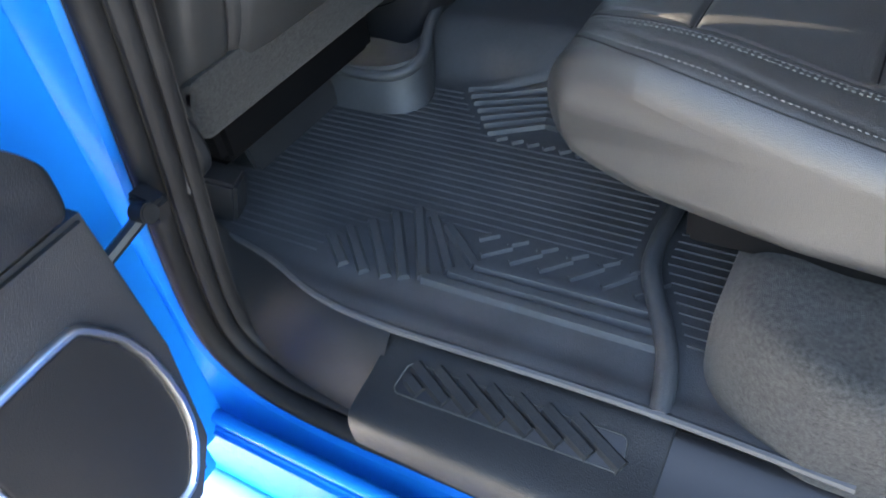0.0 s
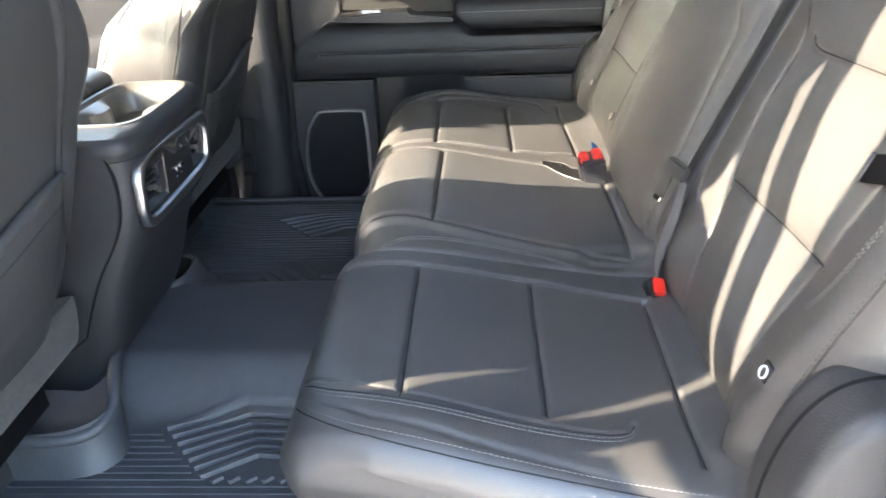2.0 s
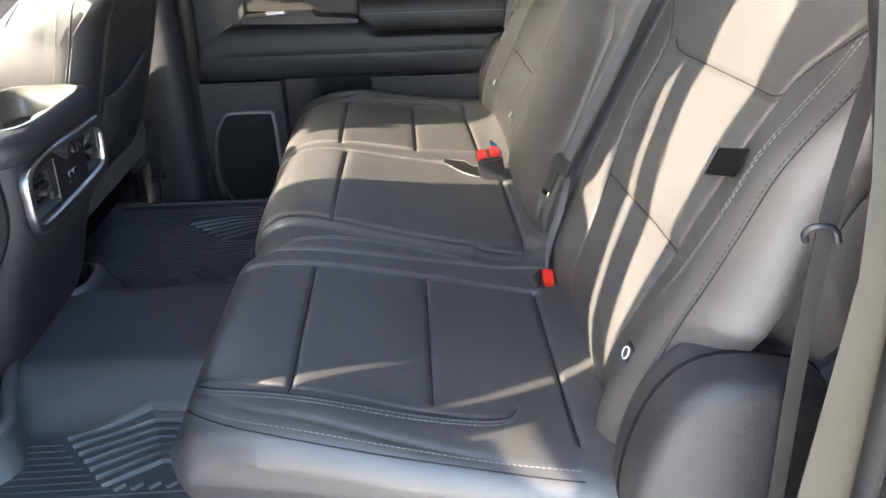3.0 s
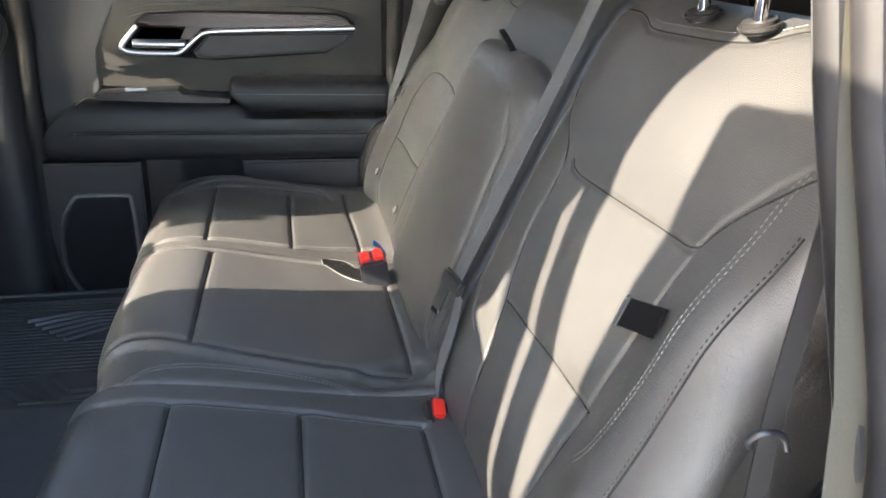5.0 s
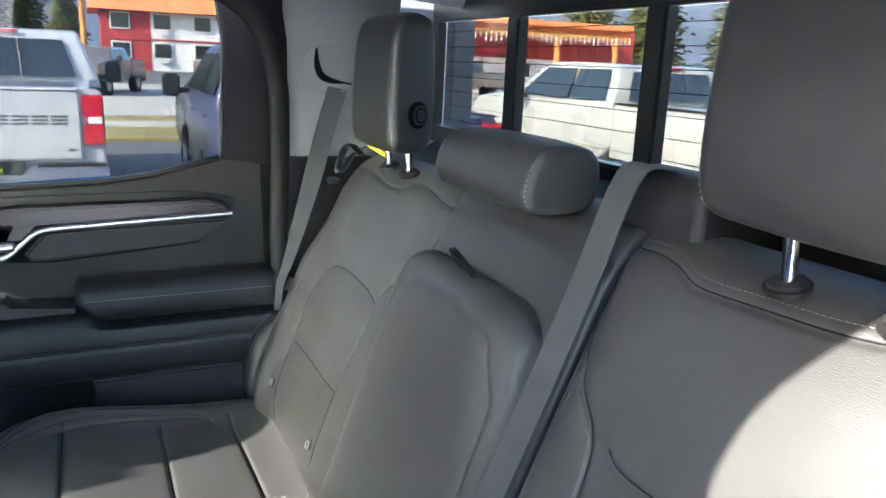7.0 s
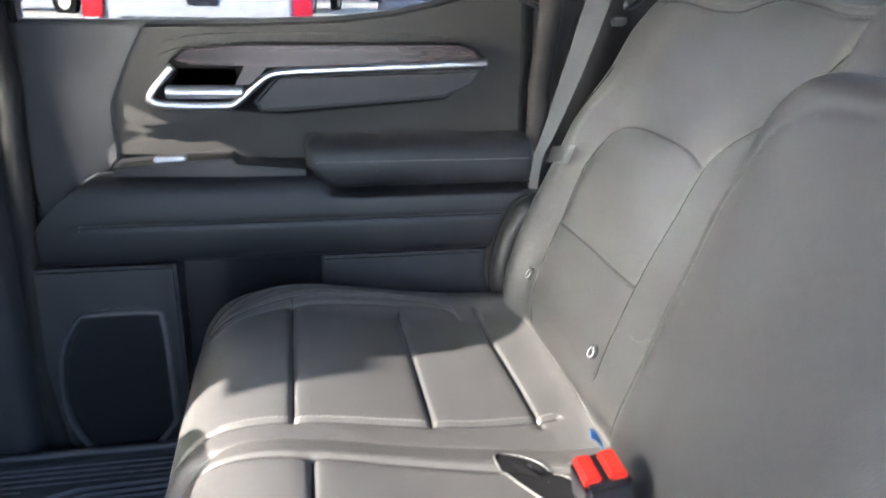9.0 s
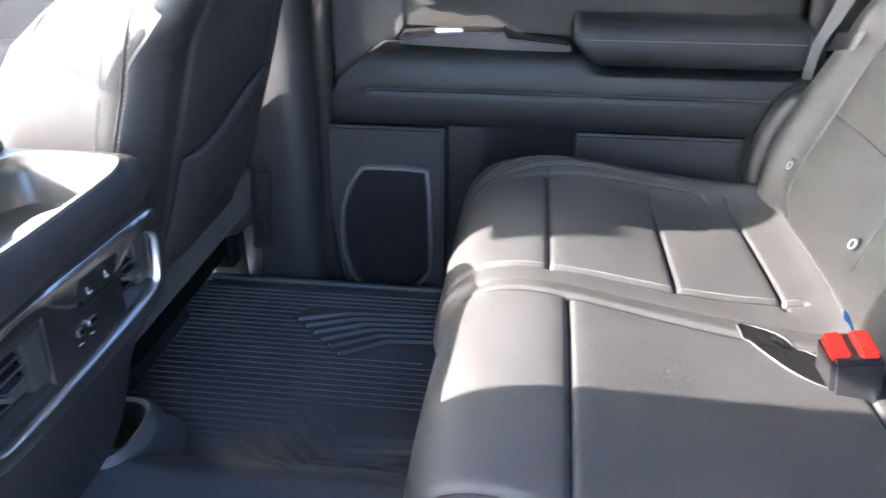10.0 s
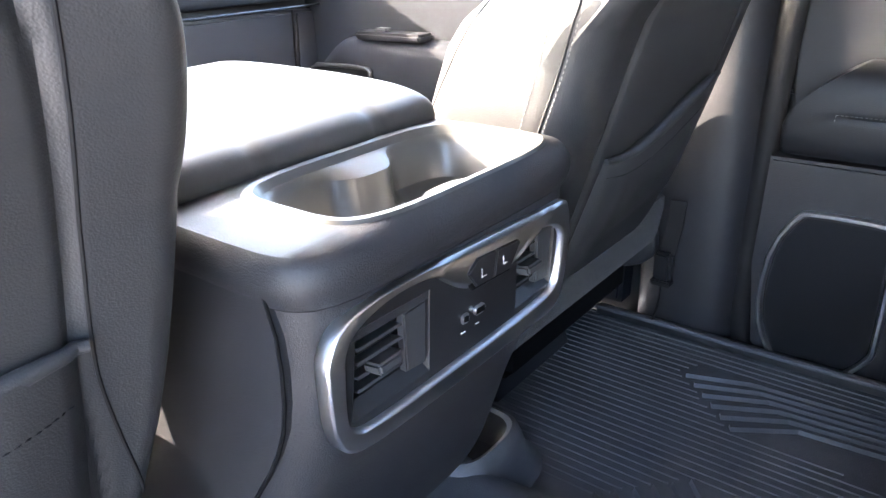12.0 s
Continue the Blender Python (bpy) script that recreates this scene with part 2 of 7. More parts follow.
# ---- materials ----
def material(name, colour, rough=0.5, metal=0.0, vary=0.15, scale=8.0, grain=0.0, grain_scale=600.0, dust=0.0, dust_colour=(0.3, 0.29, 0.27),
             rough_vary=0.08, pattern="", coat=0.0, sheen=0.0, random=0.0, spec=0.5, stretch=None):
    m = bpy.data.materials.new(name)
    m.use_nodes = True
    nt, b = m.node_tree, m.node_tree.nodes["Principled BSDF"]
    co = nt.nodes.new("ShaderNodeTexCoord")
    n1 = nt.nodes.new("ShaderNodeTexNoise")
    n1.inputs["Scale"].default_value, n1.inputs["Detail"].default_value = scale, 5
    n2 = nt.nodes.new("ShaderNodeTexNoise")
    n2.inputs["Scale"].default_value, n2.inputs["Detail"].default_value = scale * 14, 3
    where = co.outputs["Object"]
    if stretch:
        mp = nt.nodes.new("ShaderNodeMapping")
        mp.inputs["Scale"].default_value = stretch
        nt.links.new(where, mp.inputs["Vector"])
        where = mp.outputs["Vector"]
    for k in (n1, n2):
        nt.links.new(where, k.inputs["Vector"])
    mixn = nt.nodes.new("ShaderNodeMath")
    mixn.operation = "MULTIPLY_ADD"
    nt.links.new(n2.outputs["Fac"], mixn.inputs[0])
    mixn.inputs[1].default_value = 0.4
    nt.links.new(n1.outputs["Fac"], mixn.inputs[2])
    ramp = nt.nodes.new("ShaderNodeMapRange")
    ramp.inputs["From Min"].default_value, ramp.inputs["From Max"].default_value = 0.45, 0.95
    ramp.inputs["To Min"].default_value, ramp.inputs["To Max"].default_value = 1 - vary, 1 + vary
    nt.links.new(mixn.outputs[0], ramp.inputs["Value"])
    base = nt.nodes.new("ShaderNodeVectorMath")
    base.operation = "SCALE"
    base.inputs[0].default_value = colour[:3]
    nt.links.new(ramp.outputs[0], base.inputs["Scale"])
    out = base.outputs[0]
    if random:
        info = nt.nodes.new("ShaderNodeObjectInfo")
        rr = nt.nodes.new("ShaderNodeMapRange")
        rr.inputs["To Min"].default_value, rr.inputs["To Max"].default_value = 1 - random, 1 + random
        nt.links.new(info.outputs["Random"], rr.inputs["Value"])
        sc = nt.nodes.new("ShaderNodeVectorMath")
        sc.operation = "SCALE"
        nt.links.new(out, sc.inputs[0])
        nt.links.new(rr.outputs[0], sc.inputs["Scale"])
        out = sc.outputs[0]
    if dust:
        d = nt.nodes.new("ShaderNodeTexNoise")
        d.inputs["Scale"].default_value, d.inputs["Detail"].default_value = scale * 0.7, 8
        nt.links.new(co.outputs["Object"], d.inputs["Vector"])
        dr = nt.nodes.new("ShaderNodeMapRange")
        dr.inputs["From Min"].default_value, dr.inputs["From Max"].default_value = 0.45, 0.8
        dr.inputs["To Max"].default_value = dust
        nt.links.new(d.outputs["Fac"], dr.inputs["Value"])
        mx = nt.nodes.new("ShaderNodeMix")
        mx.data_type = "RGBA"
        nt.links.new(dr.outputs[0], mx.inputs["Factor"])
        nt.links.new(out, mx.inputs["A"])
        mx.inputs["B"].default_value = (*dust_colour, 1)
        out = mx.outputs["Result"]
    nt.links.new(out, b.inputs["Base Color"])
    rv = nt.nodes.new("ShaderNodeMapRange")
    rv.inputs["To Min"].default_value, rv.inputs["To Max"].default_value = max(0.02, rough - rough_vary), min(1, rough + rough_vary)
    nt.links.new(n1.outputs["Fac"], rv.inputs["Value"])
    nt.links.new(rv.outputs[0], b.inputs["Roughness"])
    b.inputs["Metallic"].default_value = metal
    b.inputs["Coat Weight"].default_value = coat
    b.inputs["Coat Roughness"].default_value = 0.05
    b.inputs["Sheen Weight"].default_value = sheen
    b.inputs["Specular IOR Level"].default_value = spec
    if grain:
        if pattern == "perforated":
            g = nt.nodes.new("ShaderNodeTexVoronoi")
            g.inputs["Scale"].default_value = grain_scale
            g.inputs["Randomness"].default_value = 0.6
            gout = g.outputs["Distance"]
        elif pattern == "weave":
            g = nt.nodes.new("ShaderNodeTexWave")
            g.bands_direction = "DIAGONAL"
            g.inputs["Scale"].default_value, g.inputs["Distortion"].default_value = grain_scale, 0.6
            g.inputs["Detail"].default_value = 1
            gout = g.outputs["Fac"]
        elif pattern == "leather":
            g = nt.nodes.new("ShaderNodeTexVoronoi")
            g.inputs["Scale"].default_value = grain_scale
            g.feature = "SMOOTH_F1"
            gout = g.outputs["Distance"]
        else:
            g = nt.nodes.new("ShaderNodeTexNoise")
            g.inputs["Scale"].default_value, g.inputs["Detail"].default_value = grain_scale, 4
            gout = g.outputs["Fac"]
        nt.links.new(co.outputs["Object"], g.inputs["Vector"])
        bump = nt.nodes.new("ShaderNodeBump")
        bump.inputs["Strength"].default_value = min(1.0, grain)
        bump.inputs["Distance"].default_value = 0.0012
        nt.links.new(gout, bump.inputs["Height"])
        nt.links.new(bump.outputs[0], b.inputs["Normal"])
    return m


LEATHER = material("black_leatherette", (0.032, 0.032, 0.033), 0.44, vary=0.12, scale=6, grain=0.2, grain_scale=760, pattern="leather", dust=0.03, spec=0.4)
INSERT = material("perforated_leatherette", (0.034, 0.0335, 0.033), 0.42, vary=0.12, scale=7, grain=0.36, grain_scale=760, pattern="perforated", dust=0.03, spec=0.8)
THREAD = material("grey_thread", (0.165, 0.161, 0.154), 0.8, vary=0.2, scale=60)
PIPING = material("dark_seam", (0.008, 0.008, 0.009), 0.7, spec=0.2)
PLASTIC = material("black_grained_plastic", (0.020, 0.020, 0.0225), 0.46, vary=0.1, scale=9, grain=0.55, grain_scale=640, dust=0.03, spec=0.35)
SATIN = material("satin_grey_plastic", (0.046, 0.0455, 0.043), 0.34, vary=0.06, scale=9, grain=0.05)
SMOOTH_PLASTIC = material("smooth_black_plastic", (0.012, 0.012, 0.0135), 0.32, vary=0.12, scale=9, grain=0.05, grain_scale=300, dust=0.02)
# Lighter, warmer copy of DOOR_SOFT: sunlight on the upper door put into colour.
DOOR_SUN_TONE = material("sun_toned_door_skin", (0.0165, 0.0158, 0.0145), 0.5, vary=0.1, scale=7, grain=0.25, grain_scale=600, pattern="leather", spec=0.28)
DOOR_SOFT = material("dark_soft_door_skin", (0.0125, 0.0132, 0.0155), 0.46, vary=0.1, scale=7, grain=0.25, grain_scale=600, pattern="leather", spec=0.28)
DOOR_MATT = material("matt_door_skin", (0.016, 0.017, 0.020), 0.8, vary=0.08, scale=7, grain=0.2, grain_scale=600, spec=0.06)
RUBBER = material("black_rubber_liner", (0.054, 0.056, 0.061), 0.50, vary=0.22, scale=10, grain=0.45, grain_scale=420, dust=0.12, dust_colour=(0.10, 0.11, 0.12))
SEAL = material("rubber_seal", (0.012, 0.0115, 0.012), 0.6, vary=0.15, scale=20, dust=0.03, spec=0.2)
CARPET = material("grey_carpet", (0.025, 0.0245, 0.024), 0.95, vary=0.9, scale=210, grain=1.0, grain_scale=700, sheen=0.08, dust=0.10, dust_colour=(0.11, 0.105, 0.10))
DARK_CARPET = material("black_carpet", (0.02, 0.02, 0.022), 0.95, vary=0.3, scale=30, grain=1.0, grain_scale=900, sheen=0.2)
BLUE = material("bright_blue_car_paint", (0.0, 0.185, 0.62), 0.5, metal=0.0, vary=0.03, scale=30, coat=0.10, rough_vary=0.02, spec=0.15)
CHROME = material("satin_chrome", (0.52, 0.53, 0.55), 0.30, metal=1.0, vary=0.05, scale=20, rough_vary=0.06)
STEEL = material("polished_steel", (0.78, 0.78, 0.78), 0.10, metal=1.0, vary=0.04, scale=30, rough_vary=0.04)
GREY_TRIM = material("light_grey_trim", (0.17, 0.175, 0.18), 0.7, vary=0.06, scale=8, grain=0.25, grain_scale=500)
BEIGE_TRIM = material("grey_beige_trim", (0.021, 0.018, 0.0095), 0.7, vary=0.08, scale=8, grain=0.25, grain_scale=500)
HEADLINER = material("grey_headliner", (0.58, 0.58, 0.57), 0.95, vary=0.06, scale=14, grain=0.4, grain_scale=700)
WEBBING = material("grey_belt_webbing", (0.050, 0.052, 0.056), 0.6, vary=0.1, scale=20, grain=0.5, grain_scale=260, pattern="weave", sheen=0.1)
RED = material("red_plastic", (0.48, 0.020, 0.012), 0.35, vary=0.08, scale=20)
WHITE_PRINT = material("white_print", (0.75, 0.75, 0.74), 0.6)
YELLOW = material("yellow_tag", (0.75, 0.62, 0.02), 0.6)
BLUE_TAG = material("blue_tag", (0.04, 0.22, 0.5), 0.5)
WOOD = material("dark_wood_grain_trim", (0.013, 0.0075, 0.008), 0.22, vary=0.9, scale=26, spec=0.45, stretch=(0.10, 1.0, 1.5))
SILL_BLACK = material("black_sill_plastic", (0.013, 0.0135, 0.015), 0.5, vary=0.12, scale=9, grain=0.6, grain_scale=520, dust=0.03, spec=0.35)
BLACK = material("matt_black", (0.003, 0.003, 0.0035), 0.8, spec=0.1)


def glass(name, tint=(0.9, 0.95, 0.93)):
    m = bpy.data.materials.new(name)
    m.use_nodes = True
    nt = m.node_tree
    b = nt.nodes["Principled BSDF"]
    b.inputs["Base Color"].default_value = (*tint, 1)
    b.inputs["Roughness"].default_value = 0.0
    b.inputs["IOR"].default_value = 1.45
    b.inputs["Transmission Weight"].default_value = 1.0
    return m


GLASS = glass("window_glass")
PRIVACY = glass("deep_tinted_glass", (0.142, 0.148, 0.148))
PRIVACY_REAR = glass("tinted_rear_glass", (0.165, 0.17, 0.165))

# ---- ground and road ----
ASPHALT = material("asphalt", (0.10, 0.10, 0.098), 0.9, vary=0.25, scale=1.5, grain=0.6, grain_scale=120)
LOT = material("pale_concrete_lot", (0.58, 0.565, 0.54), 0.9, vary=0.12, scale=0.8, grain=0.4, grain_scale=90)
ROAD = material("pale_road_concrete", (0.40, 0.375, 0.32), 0.9, vary=0.12, scale=0.8, grain=0.4, grain_scale=90)
GRASS = material("dry_grass", (0.23, 0.19, 0.06), 0.95, vary=0.4, scale=1.5, grain=0.5, grain_scale=60)
ground = part("ground", sheet(lambda u, v: (-1500 + 3000 * u, -1500 + 3000 * v, 0), 3, 3), ASPHALT)
tagged(ground, "grey asphalt car park reaching the horizon", "ground", kind="structure")
lot = part("pavement", slab([(-60, 22), (90, 22), (90, 44), (-60, 44)], -0.05, 0.02, "xy", 0), ROAD)
tagged(lot, "pale sunlit concrete road", "road", kind="structure")
near_lot = part("pavement", slab([(-6, -9), (6, -9), (6, 3.5), (-6, 3.5)], -0.05, 0.012, "xy", 0), LOT)
tagged(near_lot, "pale concrete parking bay", "pavement", kind="structure")

# ---- cab shell ----
ROOF_Z = 1.98


def lift(z):
    """The upper cab is a high one: heights above the belt line are drawn up."""
    return z if z < 1.62 else 1.62 + (z - 1.62) * 1.30


def raised(geo):
    return [(x, y, lift(z)) for x, y, z in geo[0]], geo[1]


floor = thing("floor", "black moulded cab floor under the rubber liners", "car floor", (0, 0, 0.7), kind="structure")
part("floor_pan", slab([(-2.2, -0.84), (0.75, -0.84), (0.75, 0.84), (-2.2, 0.84)], 0.62, 0.695, "xy", 0), DARK_CARPET, floor)
roof = thing("ceiling", "grey woven cab headliner under a blue roof", "ceiling", (0, 0, ROOF_Z), kind="structure")
part("headliner", raised(pillow([(-0.985, 1.680), (-0.90, 1.745), (-0.78, 1.86), (-0.5, 1.92), (0.8, 1.90), (0.98, 1.85), (0.98, 1.90), (0.6, 1.945), (-0.5, 1.955), (-0.82, 1.915), (-0.99, 1.79)], -0.72, 0.72, 0.03, 60, 20)), HEADLINER, roof)
part("roof_skin", raised(pillow([(-0.99, 1.79), (-0.80, 1.925), (0.8, 1.955), (1.0, 1.90), (1.0, 1.93), (0.6, 1.99), (-0.5, 2.0), (-0.83, 1.95), (-1.01, 1.805)], -0.76, 0.76, 0.03, 60, 20)), BLUE, roof)

mirror = part("rear_view_mirror", pillow([(-1.23, 1.672), (-1.205, 1.667), (-1.195, 1.71), (-1.20, 1.755), (-1.225, 1.750)], -0.055, 0.20, 0.012, 40, 10), SMOOTH_PLASTIC, roof, "black interior mirror")
part("mirror_stem", tube([(-1.22, 0.09, 1.72), (-1.22, 0.09, 1.69)], 0.010, 8), SMOOTH_PLASTIC, mirror)

# the near door opening: blue body ring, seal and inner trim
OPEN = [(-0.606, 0.70), (-0.588, 0.82), (-0.548, 1.0), (-0.508, 1.2), (-0.475, 1.4), (-0.45, 1.62), (-0.43, 1.82), (-0.36, 1.905), (-0.1, 1.915), (0.0, 1.915), (0.30, 1.91),
        (0.490, 1.84), (0.518, 1.60), (0.535, 1.40), (0.553, 1.20), (0.562, 1.0), (0.52, 0.80), (0.40, 0.65), (0.2, 0.595), (0.0, 0.58), (-0.20, 0.572), (-0.42, 0.562), (-0.53, 0.575), (-0.595, 0.625)]


def ring_sweep(loop, section, n=220, rounds=2):
    """Sweeps a section of (outward, y) points round a closed (x, z) loop."""
    p = resample(chaikin(loop, rounds), n, True)
    t = np.roll(p, -1, 0) - np.roll(p, 1, 0)
    nor = np.stack([t[:, 1], -t[:, 0]], 1) / np.linalg.norm(t, axis=1)[:, None]
    if np.sum(p[:, 0] * np.roll(p[:, 1], -1) - np.roll(p[:, 0], -1) * p[:, 1]) < 0:
        nor = -nor
    verts, faces, k = [], [], len(section)
    for i in range(n):
        for d, y in section:
            q = p[i] + nor[i] * d
            verts.append((q[0], y, q[1]))
    for i in range(n):
        j = (i + 1) % n
        for a in range(k - 1):
            faces.append((i * k + a, i * k + a + 1, j * k + a + 1, j * k + a))
    return verts, faces


def tumble(geo):
    """The cab side leans inwards above the belt line."""
    v, f = geo
    out = []
    for x, y, z in v:
        s = -1 if y < 0 else 1
        lean = 0.36 * max(0.0, z - 1.42)
        out.append((x, y - s * lean, lift(z)))
    return out, f


cab_side = thing("cab_side", "bright blue painted cab side round the open rear doorway", "car body", (0, -0.98, 0.6), kind="structure")
part("body_ring", tumble(ring_sweep(OPEN, [(-0.002, -0.88), (0.006, -0.90), (0.016, -0.925), (0.040, -0.940), (0.046, -0.952), (0.095, -0.965), (0.104, -0.972), (0.115, -0.990), (0.15, -1.004), (0.24, -1.01)])), BLUE, cab_side)
part("door_seal", tumble(ring_sweep(OPEN, [(0.014 + 0.015 * math.cos(a), -0.935 + 0.018 * math.sin(a)) for a in np.linspace(0, 2 * math.pi, 13)])), SEAL, cab_side, "black hollow rubber door seal")
part("seal_lip", tumble(ring_sweep(OPEN, [(-0.008 + 0.010 * math.cos(a), -0.912 + 0.014 * math.sin(a)) for a in np.linspace(0, 2 * math.pi, 11)])), SEAL, cab_side)
part("seal_carrier", tumble(ring_sweep(OPEN, [(-0.026, -0.884), (-0.012, -0.900), (0.0, -0.915), (0.016, -0.934), (0.030, -0.948), (0.034, -0.944)])), SEAL, cab_side)
part("inner_seal", tumble(ring_sweep(OPEN, [(-0.020 + 0.007 * math.cos(a), -0.892 + 0.012 * math.sin(a)) for a in np.linspace(0, 2 * math.pi, 11)])), SEAL, cab_side)
part("rocker_panel", join(slab([(-2.4, 0.30), (1.0, 0.30), (1.0, 0.52), (-2.4, 0.52)], -1.02, -0.99, "xz", 0.008),
     tube([(-2.4, -1.0, 0.535), (1.0, -1.0, 0.535)], 0.012), slab([(-2.4, 0.25), (1.0, 0.25), (1.0, 0.31), (-2.4, 0.31)], -0.98, -0.94, "xz", 0.006)), BLUE, cab_side)
part("front_fender_side", slab([(-0.66, 0.5), (-0.62, 1.38), (-1.9, 1.30), (-2.4, 1.22), (-2.4, 0.5)], -1.0, -0.96, "xz", 0.006), BLUE, cab_side)
part("rear_quarter_panel", slab([(0.66, 0.5), (1.06, 0.5), (1.06, 1.42), (0.66, 1.42)], -1.0, -0.94, "xz", 0.006), BLUE, cab_side)
# Added blue plate that shuts the gap by the open door against the sun.
part("hinge_gap_sun_block", slab([(-0.64, 0.50), (-0.60, 0.50), (-0.56, 1.47), (-0.60, 1.47)], -1.085, -0.985, "xz", 0.004), BLUE, cab_side)
step_board = thing("running_board", "bright chrome running board below the sill", "running board", (0, -1.12, 0.36))
part("step_bar", pillow([(-1.02, 0.33), (-1.2, 0.33), (-1.22, 0.365), (-1.2, 0.385), (-1.02, 0.385)], -1.3, 0.9, 0.02, 40, 6, axis="x"), CHROME, step_board)

# B-pillar trim, A-pillars, far shell
far_side = thing("cab_wall", "dark grey inner trim of the far cab side", "car interior", (0, 0.9, 0.7), kind="structure")
part("outer_skin", tumble(join(slab([(-2.3, 0.5), (-0.52, 0.5), (-0.52, 1.40), (-2.3, 1.28)], 0.95, 0.99, "xz", 0.006),
     slab([(0.50, 0.5), (1.06, 0.5), (1.06, 1.56), (0.50, 1.56)], 0.95, 0.99, "xz", 0.006))), BLUE, far_side)
for s, host in ((1, far_side), (-1, cab_side)):
    def mir(geo):
        return geo if s > 0 else flip_y(geo)
    bp = [(-0.480, 0.868), (-0.475, 0.915), (-0.60, 0.93), (-0.70, 0.91), (-0.69, 0.84), (-0.62, 0.815), (-0.515, 0.806)] if s > 0 else [(-0.555, 0.875), (-0.53, 0.905), (-0.60, 0.93), (-0.70, 0.91), (-0.69, 0.875), (-0.63, 0.855)]
    part("b_pillar_trim", mir(tumble(pillow(bp, 0.70 if s > 0 else 0.93, 1.90, 0.01, 60, 40, axis="z"))), PLASTIC, host)
    part("roof_rail", mir(raised(tube([(-1.0, 0.735, 1.78), (-0.85, 0.735, 1.88), (-0.6, 0.725, 1.92), (0.4, 0.725, 1.92), (1.0, 0.70, 1.88)], 0.025, 12))), HEADLINER, host)
    part("a_pillar", mir(raised(tube([(-0.98, 0.735, 1.78), (-1.5, 0.80, 1.60), (-2.15, 0.88, 1.33)], 0.045, 12))), PLASTIC, host)
    part("rear_corner", mir(raised(join(slab([(0.62, 1.55), (1.0, 1.55), (1.0, 1.90), (0.62, 1.90)], 0.885, 0.90, "xz", 0.01)))), GREY_TRIM, host)

# far door opening seal
seal_far = [(-0.475, 0.70), (-0.465, 1.0), (-0.455, 1.3), (-0.43, 1.6), (-0.40, 1.8), (-0.32, 1.865), (0.0, 1.885), (0.30, 1.88), (0.44, 1.80), (0.462, 1.55),
            (0.468, 1.3), (0.475, 1.05), (0.44, 0.84), (0.34, 0.72), (0.2, 0.665), (0.0, 0.65), (-0.25, 0.65), (-0.40, 0.655)]
part("door_seal", tumble(ring_sweep(seal_far, [(0.012 + 0.022 * math.cos(a), 0.862 + 0.019 * math.sin(a)) for a in np.linspace(0, 2 * math.pi, 15)])), SEAL, far_side, "black rubber seal round the far doorway")
part("seal_carrier", tumble(ring_sweep(seal_far, [(0.0, 0.875), (0.012, 0.862), (0.05, 0.868), (0.09, 0.90)])), SEAL, far_side)
part("door_jamb", tumble(ring_sweep(seal_far, [(0.014, 0.866), (0.016, 0.90), (0.016, 0.97)])), SMOOTH_PLASTIC, far_side)
part("kick_panel", slab([(-0.80, 0.62), (-0.44, 0.62), (-0.44, 1.20), (-0.80, 1.20)], 0.905, 0.935, "xz", 0.004), SMOOTH_PLASTIC, far_side)
part("sill_trim", pillow([(0.775, 0.64), (0.96, 0.64), (0.96, 0.655), (0.86, 0.672), (0.805, 0.742), (0.785, 0.745), (0.775, 0.73)], -0.75, 0.5, 0.004, 40, 6, axis="x"), SMOOTH_PLASTIC, far_side)

part("lower_side_trim", slab([(-2.25, 0.60), (-0.44, 0.60), (-0.44, 0.80), (-2.25, 0.80)], 0.93, 0.945, "xz", 0), SMOOTH_PLASTIC, far_side)
part("lower_side_trim", slab([(-2.25, 0.60), (-0.68, 0.60), (-0.68, 0.80), (-2.25, 0.80)], -0.945, -0.93, "xz", 0), SMOOTH_PLASTIC, cab_side)

# far C-pillar: light upper trim, black lower trim
def c_pillar_far(z0, z1):
    return tumble(pillow([(0.463, 0.862), (0.58, 0.850), (0.69, 0.838), (0.715, 0.85), (0.72, 0.92), (0.463, 0.90)], z0, z1, 0.002, 80, 10, axis="z", rounds=2))


part("c_pillar_upper_trim", c_pillar_far(1.60, 1.90), GREY_TRIM, far_side, "light grey upper pillar trim")
part("c_pillar_lower_trim", c_pillar_far(1.0, 1.597), SMOOTH_PLASTIC, far_side)
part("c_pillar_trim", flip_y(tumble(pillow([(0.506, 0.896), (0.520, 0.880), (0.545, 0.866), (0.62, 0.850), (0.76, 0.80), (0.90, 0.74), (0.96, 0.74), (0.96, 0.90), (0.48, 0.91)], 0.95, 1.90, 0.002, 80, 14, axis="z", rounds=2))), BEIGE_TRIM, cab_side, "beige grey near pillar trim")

# rear wall and rear window
back_wall = thing("wall_rear", "black rear cab wall below the rear window", "car interior", (0.9, 0, 1.0), kind="structure")
part("wall_panel", slab([(-0.82, 0.66), (0.82, 0.66), (0.80, 1.63), (-0.80, 1.63)], 0.86, 0.92, "yz", 0.006), PLASTIC, back_wall)
part("parcel_ledge", pillow([(0.70, 1.585), (0.86, 1.60), (0.89, 1.63), (0.86, 1.645), (0.80, 1.61), (0.70, 1.60)], -0.78, 0.78, 0.004, 40, 8), SMOOTH_PLASTIC, back_wall)
part("ledge_panel", pillow([(0.80, 1.60), (0.79, 1.69), (0.81, 1.705), (0.86, 1.705), (0.86, 1.60)], -0.78, -0.14, 0.006, 40, 8), PLASTIC, back_wall)
rear_window = thing("window_1", "sliding rear cab window with black frame", "window", (0.9, 0, 1.64), kind="structure")
